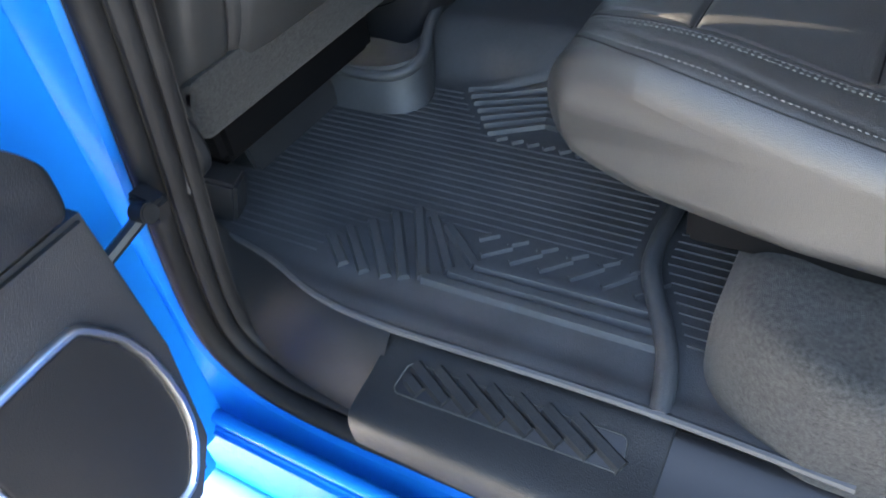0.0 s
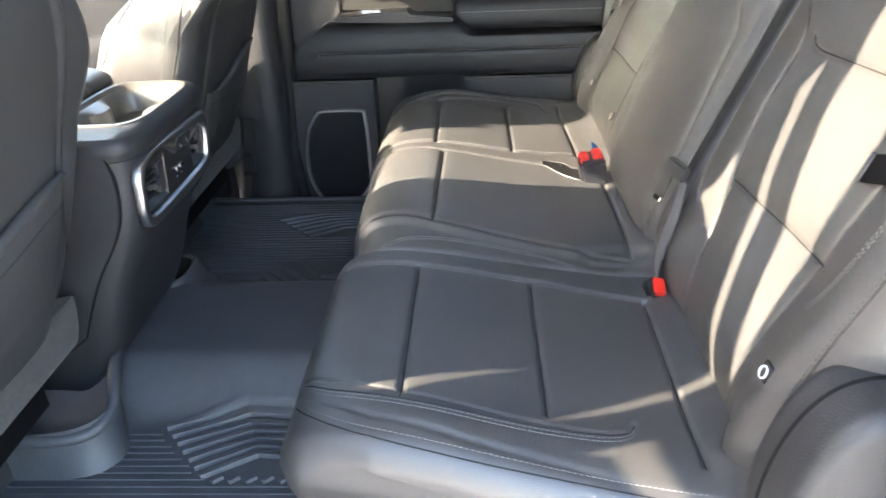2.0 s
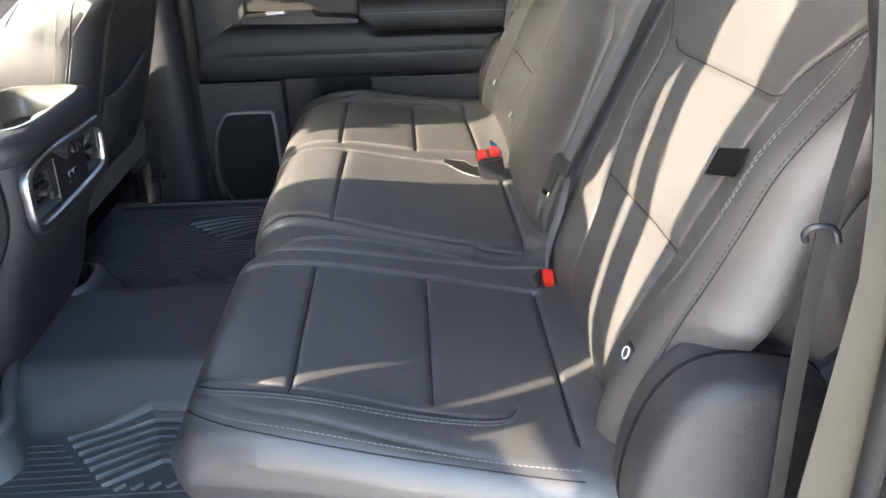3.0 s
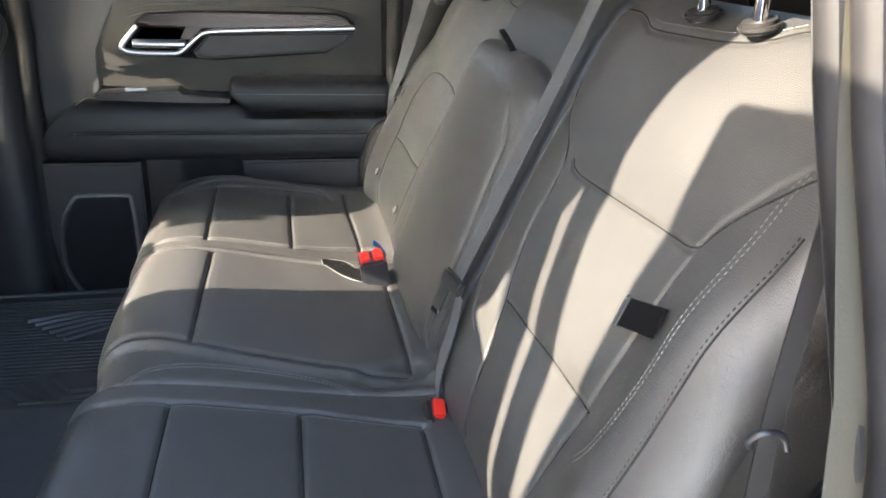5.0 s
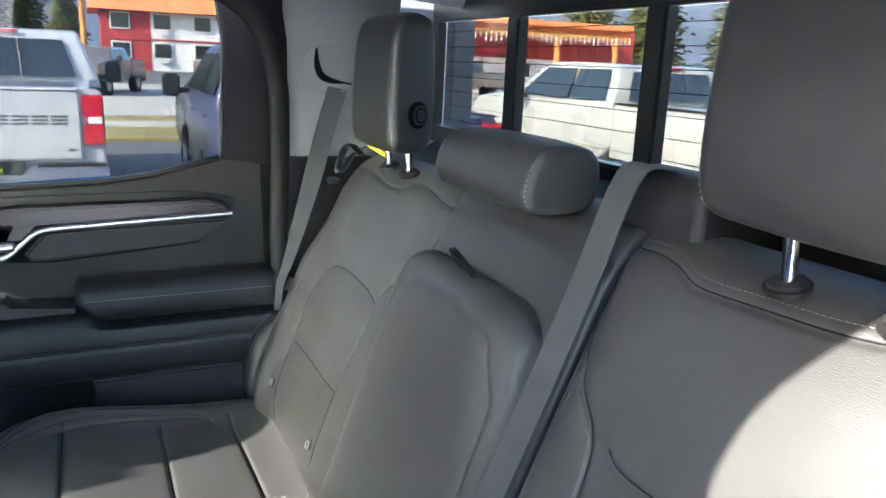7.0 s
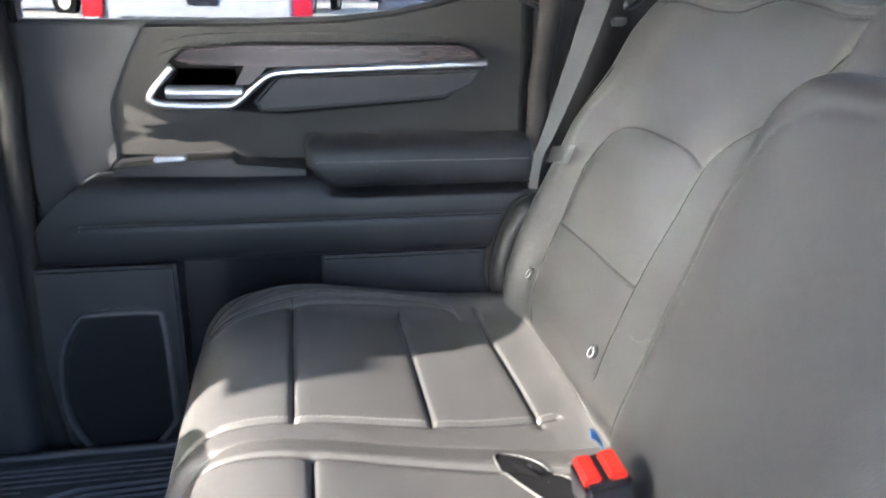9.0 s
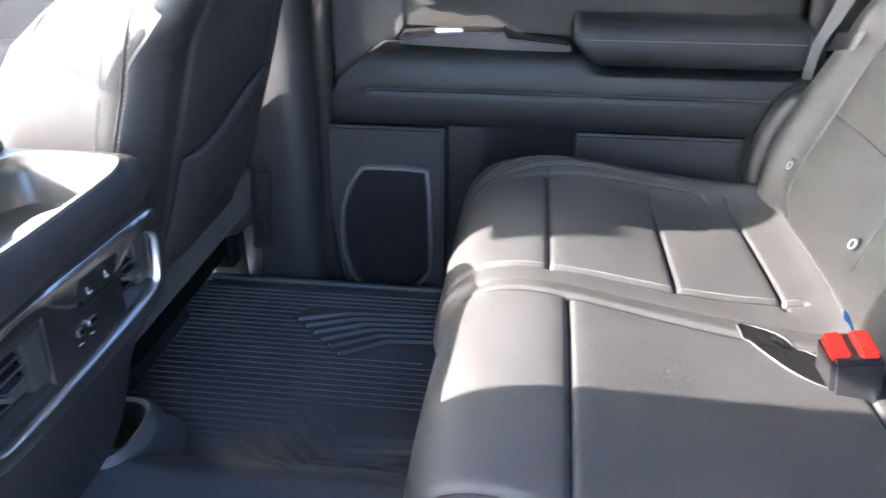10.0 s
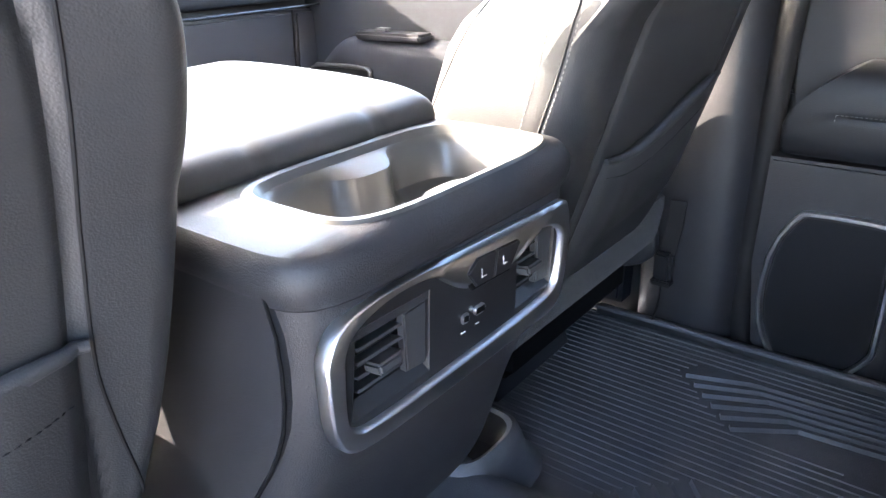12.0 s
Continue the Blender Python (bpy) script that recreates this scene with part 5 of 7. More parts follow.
BACK = [(bx(1.03) + 0.030, 1.03), (bx(1.09) + 0.004, 1.09), (bx(1.16), 1.16), (bx(1.3), 1.3), (bx(1.45), 1.45), (bx(1.58), 1.58), (bx(1.63) + 0.012, 1.632), (bx(1.63) + 0.06, 1.652), (bx(1.6) + 0.13, 1.64), (bx(1.5) + 0.16, 1.5), (bx(1.2) + 0.16, 1.2),
        (bx(1.03) + 0.15, 1.0), (bx(1.03) + 0.05, 0.985)]


def outer_back(side, seat):
    s = side
    top_seam = [(0.17, 1.622), (0.255, 1.627), (0.29, 1.622), (0.325, 1.610), (0.40, 1.613), (0.48, 1.616), (0.54, 1.624), (0.565, 1.638), (0.60, 1.645), (0.66, 1.640), (0.72, 1.62)] if s < 0 else [
        (0.19, 1.614), (0.26, 1.612), (0.31, 1.620), (0.39, 1.627), (0.425, 1.618), (0.45, 1.605), (0.52, 1.604), (0.60, 1.612), (0.66, 1.614), (0.72, 1.61)]
    mid_seam = [(0.312, 1.440), (0.325, 1.431), (0.353, 1.428), (0.436, 1.435), (0.57, 1.440), (0.636, 1.442), (0.652, 1.475), (0.692, 1.521), (0.74, 1.56)]
    inner_seam = [(0.215, 1.60), (0.220, 1.53), (0.240, 1.478), (0.285, 1.445), (0.300, 1.40), (0.306, 1.33), (0.325, 1.274), (0.342, 1.24), (0.37, 1.15), (0.385, 1.06)]
    cross = [(0.342, 1.246), (0.45, 1.252), (0.545, 1.258), (0.628, 1.262)]
    outer_seam = [(0.637, 1.442), (0.634, 1.40), (0.631, 1.34), (0.626, 1.28), (0.61, 1.15), (0.59, 1.05)]
    if s > 0:
        mid_seam = [(0.354, 1.415), (0.40, 1.430), (0.491, 1.433), (0.57, 1.428), (0.612, 1.416), (0.636, 1.385), (0.648, 1.346)]
        inner_seam = [(0.215, 1.58), (0.24, 1.52), (0.28, 1.485), (0.323, 1.455), (0.348, 1.425), (0.352, 1.38), (0.349, 1.30), (0.345, 1.234), (0.335, 1.166), (0.325, 1.10)]
        cross = [(0.345, 1.236), (0.45, 1.236), (0.545, 1.235), (0.628, 1.234)]
        outer_seam = [(0.648, 1.346), (0.637, 1.29), (0.627, 1.23), (0.605, 1.10), (0.59, 1.05)]
    lines = [top_seam, mid_seam, inner_seam, cross, outer_seam]

    def disp(X, Y, Z):
        a = np.abs(Y)
        face = step(-(X - bx(Z)), -0.06, -0.03)
        d = groove(a, Z, lines, 0.0028 if s < 0 else 0.0018, 0.0034) * face
        # inner and outer bolsters stand proud, the lower field is cushioned
        d = d + 0.030 * np.exp(-(((a - 0.725) / 0.065) ** 2)) * step(-Z, -1.52, -1.38) * face
        d = d + (0.006 if s < 0 else 0.002) * np.exp(-(((a - 0.30) / 0.05) ** 2)) * step(-Z, -1.44, -1.34) * face
        fld = np.exp(-(((a - 0.51) / 0.13) ** 4))
        d = d + (0.012 * np.exp(-(((Z - 1.34) / 0.085) ** 4)) + 0.008 * np.exp(-(((Z - 1.16) / 0.08) ** 4)) + 0.006 * np.exp(-(((Z - 1.52) / 0.075) ** 4))) * fld * face
        d = d + 0.0015 * np.sin(23 * Y + 7 * Z) * np.sin(19 * Z)
        return d

    def side_cut(P):
        P = P.copy()
        a = np.abs(P[..., 1])
        k = np.clip((a - 0.60) / 0.2, 0, 1)
        lim = np.interp(P[..., 2], [1.0, 1.10, 1.25, 1.45, 1.56, 1.66], [0.70, 0.735, 0.785, 0.785, 0.765, 0.70])
        P[..., 1] = np.where(a > 0.60, 0.60 + (lim - 0.60) * k, P[..., 1])
        P[..., 2] = sunk(P[..., 2])
        return P

    def sunk(z):
        """The single backrest stands a little lower than the double one."""
        return z - (0.03 if s > 0 else 0.0) * np.clip((np.asarray(z) - 1.15) / 0.2, 0, 1)

    g = pillow(BACK, 0.208, 0.80, 0.022, 360, 220, dense=lambda a, b: a < bx(b) + 0.06 and b > 1.0, disp=disp, shape=side_cut, r1=0.035)
    if s < 0:
        g = flip_y(g)
    c = part("backrest", g, INSERT, seat)
    for line in lines:
        part("seam", seam_on(g, [(s * a, float(sunk(b))) for a, b in line], (1, 0, 0), -1.0), PIPING, c)
    st = []

    def lay(pts, dy=0.0, dz=0.0, n=220):
        p = curve([(s * (a + dy), float(sunk(b + dz))) for a, b in pts], n, 2)
        return drape(g, [(-1.0, a, b) for a, b in p], (1, 0, 0))

    st.append(stitches(lay(top_seam, 0, 0.010)))
    inner_line = [(0.224, 1.50), (0.217, 1.42), (0.217, 1.30), (0.230, 1.22), (0.262, 1.185), (0.30, 1.18)]
    for d in (0.0, 0.008):
        st.append(stitches(lay(inner_line, d, 0)))
    outer_line = [(0.70, 1.54), (0.692, 1.52), (0.694, 1.468), (0.696, 1.39), (0.691, 1.331), (0.672, 1.26), (0.648, 1.225)]
    for d in (0.0, 0.007):
        st.append(stitches(lay(outer_line, d, 0), r=0.0005))
    rim = [(0.736, 1.50), (0.737, 1.443), (0.737, 1.366), (0.735, 1.28), (0.725, 1.15)]
    part("seam", seam_on(g, [(s * (a + 0.004), float(sunk(b))) for a, b in rim], (1, 0, 0), -1.0), PIPING, c)
    part("stitching", stitches(lay(rim)), PIPING, c)
    for line in st:
        part("stitching", line, THREAD, seat, "pale grey thread")
    return g


back_l = outer_back(-1, seat_l)
back_r = outer_back(1, seat_r)

mid_back = pillow(BACK, -0.205, 0.205, 0.015, 140, 60,
                  disp=lambda X, Y, Z: groove(Y, Z, [[(-0.195, 1.60), (-0.05, 1.612), (0.05, 1.612), (0.195, 1.60)]], 0.004, 0.005))
part("centre_backrest", mid_back, LEATHER, seat_l)
# folded centre armrest
ARM = [(0.372, 1.06), (0.405, 1.16), (0.455, 1.30), (0.497, 1.43), (0.517, 1.51), (0.548, 1.538), (0.59, 1.528), (0.585, 1.43), (0.50, 1.2), (0.45, 1.05), (0.40, 1.035)]


def arm_disp(X, Y, Z):
    return groove(Y, Z, [[(-0.137, 1.02), (-0.137, 1.43), (-0.11, 1.490), (0.0, 1.512), (0.13, 1.505), (0.20, 1.47), (0.232, 1.40), (0.236, 1.02)]], 0.003, 0.004)


def arm_shape(P):
    P = P.copy()
    k = np.clip((P[..., 2] - 1.36) / 0.14, 0, 1)
    P[..., 1] = 0.042 + (P[..., 1] - 0.042) * (1 - 0.07 * k * k)
    q = np.abs((P[..., 1] - 0.042) / 0.215)
    P[..., 2] = P[..., 2] - 0.060 * k * np.clip((q - 0.45) / 0.55, 0, 1.1) ** 2.2
    P[..., 0] = P[..., 0] + 0.022 * q ** 4
    return P


armrest = pillow(ARM, -0.172, 0.256, 0.017, 170, 110, disp=arm_disp, shape=arm_shape)
part("centre_armrest", armrest, LEATHER, seat_l, "folded-up padded centre armrest")
part("pull_loop", strap(curve([(0.556, -0.008, 1.524), (0.548, 0.018, 1.546), (0.543, 0.046, 1.561), (0.546, 0.070, 1.561), (0.556, 0.074, 1.550), (0.561, 0.060, 1.538), (0.560, 0.032, 1.524)], 60, 2), (0.95, 0.2, 0.25), 0.011, 0.002), SMOOTH_PLASTIC, seat_l, "black fabric pull loop")


# headrests
def headrest(seat, cy, half, z0, z1, xf, depth, posts, label, button=0, r=0.022, rounds=3, c=0.03, narrow=0.0, base=1.639):
    g = pillow([(xf + 0.6 * c, z0), (xf - 0.002, z0 + c), (xf, (z0 + z1) / 2), (xf + 0.4 * c, z1 - c), (xf + 1.3 * c, z1), (xf + depth - c, z1), (xf + depth, z1 - c),
                               (xf + depth, z0 + c), (xf + depth - c, z0)], cy - half, cy + half, r, 110, 40, bulge=0.004, rounds=rounds,
               shape=lambda P: np.stack([P[..., 0], cy + (P[..., 1] - cy) * (1 - narrow * np.clip((P[..., 0] - xf - 0.012) / depth, 0, 1)), P[..., 2]], -1))
    part("headrest", g, LEATHER, seat, label)
    for y in posts:
        part("post", tube([(xf + 0.068, y, base - 0.008), (xf + 0.062, y, z0 + 0.03)], 0.0075, 14), STEEL, seat)
        part("post_collar", join(disc((xf + 0.068, y, base), (-0.25, 0, 1), 0.021, 0.012, 28, 0.004)), SEAL, seat)
    if button:
        flank = Vector((xf + 0.058, cy + button * half * (1 - narrow * 0.046 / depth), z0 + 0.070))
        out = Vector((half * narrow / depth, button, 0)).normalized()
        ring_at = part("fold_button", disc(flank + out * 0.003, out, 0.024, 0.010, 28, 0.003), BLACK, seat, "round black fold button")
        part("button_rim", disc(flank + out * 0.005, out, 0.0205, 0.010, 28, 0.003), PLASTIC, ring_at)
        part("button_groove", disc(flank + out * 0.0065, out, 0.0155, 0.008, 24, 0.001), BLACK, ring_at)
        part("button_cap", disc(flank + out * 0.008, out, 0.0135, 0.009, 24, 0.003), PLASTIC, ring_at)
    for sy in (-1, 1):
        line = [(-1.0, cy + sy * (half - r * 0.45), z) for z in np.linspace(z0 + 0.012, z1 - 0.012, 80)]
        part("stitching", stitches(drape(g, line, (1, 0, 0), 0.0004), 0.0036, 0.0030, 0.0008), THREAD, seat)


headrest(seat_r, 0.476, 0.113, 1.654, 1.90, 0.565, 0.105, (0.434, 0.540), "tall black leatherette headrest with a round fold button", button=-1, c=0.024, narrow=0.42, base=1.610)
headrest(seat_l, 0.032, 0.134, 1.638, 1.724, 0.562, 0.112, (-0.03, 0.09), "low wide black leatherette centre headrest", r=0.013, rounds=2, c=0.020)
headrest(seat_l, -0.495, 0.140, 1.692, 1.93, 0.570, 0.115, (-0.420, -0.528), "tall black leatherette headrest, partly sunlit")
# dark plastic cover at the outer foot of the backrest, both sides
for s, seat in ((-1, seat_l), (1, seat_r)):
    arch_line = [(0.375, 1.02), (0.372, 1.10), (0.395, 1.19), (0.44, 1.235), (0.53, 1.225), (0.58, 1.20), (0.60, 1.0), (0.45, 0.97)]
    g = pillow(arch_line, 0.735, 0.835, 0.02, 70, 20)
    cover = part("hinge_cover", g if s > 0 else flip_y(g), SILL_BLACK, seat, "moulded black hinge cover")
    part("cover_joint", tube([(a, s * 0.778, b) for a, b in resample(chaikin(arch_line, 3), 90, True)], 0.0022, 6, True), BLACK, cover)
    for k, (ya, za) in enumerate(((-0.685, 1.168),) if s < 0 else ((0.632, 1.130), (0.353, 1.125))):
        spot = drape(back_l if s < 0 else back_r, [(-1.0, ya, za)], (1, 0, 0), 0.002)[0]
        icon = part("anchor_icon", box(*spot, 0.004, 0.020, 0.020, 0.001, (0, 23, 0)) if k == 0 else disc(Vector(spot), (-0.91, 0, 0.4), 0.011, 0.004, 20, 0.001), SMOOTH_PLASTIC, seat, "small black marker with a ring")
        part("ring", tube([(spot[0] - 0.0035 + 0.0028 * math.sin(w), spot[1] + 0.007 * math.cos(w), spot[2] + 0.0064 * math.sin(w)) for w in np.linspace(0, 2 * math.pi, 24, endpoint=False)], 0.0008, 6, True), WHITE_PRINT, icon)
    ends = ((0.598, 1.364), (0.670, 1.389)) if s < 0 else ((0.668, 1.333), (0.762, 1.310))
    line = drape(back_l if s < 0 else back_r, [(-1.0, s * (ends[0][0] + (ends[1][0] - ends[0][0]) * k), ends[0][1] + (ends[1][1] - ends[0][1]) * k) for k in np.linspace(0, 1, 14)], (1, 0, 0), 0.0)
    line[:, 0] = line[:, 0].min() - 0.004
    part("strap_tag", strap(line, (0.38, 0, 1), 0.032, 0.0025), BLACK if s < 0 else SMOOTH_PLASTIC, seat, "short dark strap tag")
    fold = [line[0] + np.array([0.004, -s * 0.006, 0]), line[0] + np.array([-0.001, -s * 0.003, 0]), line[0] + np.array([-0.0025, 0, 0]), line[1] + np.array([-0.0025, 0, 0])]
    part("tag_fold", strap(np.array(fold), (0.38, 0, 1), 0.033, 0.002), WEBBING, seat)

# ---- seat belts and buckles ----
belt_m = thing("seat_belt", "grey webbing centre belt running down the backrest to its tongue", "seat belt", (0.43, -0.2, 1.1), group="rear seat belts")
up = curve([(0.70, -0.200, 1.705), (0.655, -0.200, 1.718), (0.630, -0.200, 1.708), (0.580, -0.207, 1.585), (0.518, -0.208, 1.44), (0.452, -0.200, 1.275), (0.428, -0.196, 1.215)], 60, 2)
part("webbing", strap(up, (0.05, 1, 0.02), 0.047), WEBBING, belt_m)
part("tongue", join(box(0.420, -0.200, 1.208, 0.012, 0.066, 0.026, 0.004, (0, 23, 12)), box(0.408, -0.182, 1.178, 0.004, 0.026, 0.05, 0.001, (0, 23, 15))), SMOOTH_PLASTIC, belt_m)
part("latch_plate", box(0.402, -0.180, 1.160, 0.003, 0.022, 0.03, 0.001, (0, 23, 15)), STEEL, belt_m)
low = curve([(0.428, -0.222, 1.20), (0.415, -0.235, 1.14), (0.395, -0.245, 1.085), (0.39, -0.25, 1.03)], 30, 2)
part("lower_webbing", strap(low, (0.1, 1, 0.1), 0.047), WEBBING, belt_m)
tower = thing("belt_guide", "black moulded belt guide on top of the backrest", "belt guide", (0.7, -0.23, 1.6))
part("guide_body", pillow([(0.665, 1.60), (0.660, 1.69), (0.68, 1.712), (0.74, 1.708), (0.79, 1.65), (0.80, 1.59)], -0.285, -0.150, 0.012, 50, 14), PLASTIC, tower)

belt_f = thing("seat_belt", "grey webbing outer belt hanging from the far pillar", "seat belt", (0.5, 0.8, 1.1), group="rear seat belts")
fb = curve([(0.590, 0.745, 1.775), (0.582, 0.738, 1.745), (0.565, 0.752, 1.68), (0.548, 0.765, 1.60), (0.512, 0.785, 1.45), (0.478, 0.800, 1.33), (0.462, 0.806, 1.29), (0.462, 0.82, 1.15)], 60, 2)
tw = [(math.cos(0.9 * t), -math.sin(0.9 * t) * 0.4, 0.12) for t in np.linspace(0, 1.2, 60)]
part("webbing", strap(fb, np.array(tw), np.interp(np.linspace(0, 1, 60), [0, 0.35, 0.55, 0.8, 1], [0.047, 0.045, 0.036, 0.018, 0.016])), WEBBING, belt_f)
part("stop_button", box(0.585, 0.770, 1.545, 0.03, 0.012, 0.016, 0.004), SMOOTH_PLASTIC, belt_f)
PILLAR = c_pillar_far(1.60, 1.90)
part("bezel", tube(drape(PILLAR, [(x, -0.5, z) for x, z in resample(chaikin([(0.505, 1.745), (0.620, 1.742), (0.635, 1.845), (0.505, 1.850)], 3), 70, True)], (0, 1, 0), 0.0), 0.0022, 6, True), GREY_TRIM, belt_f)
part("slot", tube(drape(PILLAR, [(x, -0.5, z) for x, z in curve([(0.533, 1.838), (0.536, 1.80), (0.552, 1.772), (0.615, 1.764)], 40, 2)], (0, 1, 0), 0.0), [0.002 + 0.006 * math.sin(math.pi * min(1, i / 34)) for i in range(40)], 8), BLACK, belt_f)

belt_n = thing("seat_belt", "dark webbing outer belt along the near pillar with its metal anchor", "seat belt", (0.5, -0.85, 1.0), group="rear seat belts")
nb = curve([(0.575, -0.72, 1.78), (0.545, -0.79, 1.62), (0.515, -0.822, 1.50), (0.50, -0.835, 1.40), (0.50, -0.845, 1.25), (0.508, -0.852, 1.10), (0.512, -0.85, 0.95)], 60, 2)
part("webbing", strap(nb, (1, -0.4, 0.05), 0.014, 0.003), SEAL, belt_n)
part("anchor_hook", tube(curve([(0.482, -0.842, 1.388), (0.476, -0.846, 1.398), (0.482, -0.850, 1.406), (0.498, -0.852, 1.404), (0.502, -0.854, 1.392)], 30, 2), 0.003, 10), SMOOTH_PLASTIC, belt_n)


def buckle(name, label, at, aim, twin=False):
    b = thing(name, label, "seat belt buckle", at, group="buckles")
    a = Vector(aim).normalized()
    q = Vector((0, 0, 1)).rotation_difference(a).to_matrix()

    def placed(bm, off):
        bmesh.ops.rotate(bm, matrix=q, verts=bm.verts)
        bmesh.ops.translate(bm, vec=Vector(at) + q @ Vector(off), verts=bm.verts)
        return bm

    part("housing", placed(box(0, 0, 0, 0.054 if twin else 0.034, 0.058 if twin else 0.042, 0.085, 0.006), (0, 0, 0)), SMOOTH_PLASTIC, b)
    part("release_button", placed(box(0, 0, 0, 0.020, 0.044 if twin else 0.032, 0.016 if twin else 0.011, 0.003), (0.013 if twin else 0.0, 0.0, 0.041)), RED, b, "red release button")
    if twin:
        part("release_button", placed(box(0, 0, 0, 0.020, 0.044, 0.016, 0.003), (-0.014, 0.003, 0.038)), RED, b, "red release button")
    return b


buckle("seat_belt_buckle", "black buckles with red buttons, standing in the seat gap", (0.338, 0.122, 1.072), (-0.18, -0.05, 1.0), True)
buckle("seat_belt_buckle", "red-topped buckle lying flush in the seat cushion", (0.372, -0.290, 1.014), (0.3, -0.5, 1.0))
gap = thing("buckle_pocket", "open dark buckle pocket between the cushions, with bent elastic edge", "seat pocket", (0.26, 0.16, 1.05))
hole = [(0.234, 0.215), (0.25, 0.236), (0.278, 0.218), (0.312, 0.178), (0.348, 0.140), (0.342, 0.095), (0.285, 0.110), (0.243, 0.175)]
ring_2d = resample(chaikin(hole, 2), 60, True)
mid_2d = ring_2d.mean(0)
hp = drape(cush_m, [(a, b, 2.0) for a, b in ring_2d], (0, 0, -1), 0.0015)
pv, pf = [], []
for k in (1.0, 0.75, 0.5, 0.25, 0.02):
    pv += [tuple(q) for q in drape(cush_m, [(a, b, 2.0) for a, b in mid_2d + (ring_2d - mid_2d) * k], (0, 0, -1), 0.0018)]
for k in range(4):
    pf += [(k * 60 + i, k * 60 + (i + 1) % 60, k * 60 + 60 + (i + 1) % 60, k * 60 + 60 + i) for i in range(60)]
# Hole drawn as a black sheet on the cushion, its shade put into colour.
part("opening_shade", (pv, pf), BLACK, gap)
part("elastic_edge", tube(hp, 0.0013, 6, True), LEATHER, gap)
part("care_tag", strap(curve([(0.37, 0.20, 1.08), (0.355, 0.19, 1.105), (0.34, 0.175, 1.12)], 10, 1), (0, 0.6, 0.7), 0.012, 0.0008), BLUE_TAG, gap, "small blue and white fabric tag")
yt = thing("warning_tag", "yellow mesh tag tucked behind the far headrest", "tag", (0.62, 0.53, 1.66))
part("tag_sheet", slab([(0.530, 1.628), (0.64, 1.638), (0.645, 1.652), (0.60, 1.648), (0.532, 1.636)], 0.620, 0.623, "yz", 0.001), YELLOW, yt)
part("strap_loop", tube(curve([(0.61, 0.64, 1.62), (0.595, 0.69, 1.645), (0.590, 0.735, 1.60), (0.590, 0.752, 1.565), (0.595, 0.725, 1.575), (0.602, 0.69, 1.615), (0.62, 0.65, 1.635)], 50, 2), 0.010, 10, flat=0.3), SMOOTH_PLASTIC, yt)

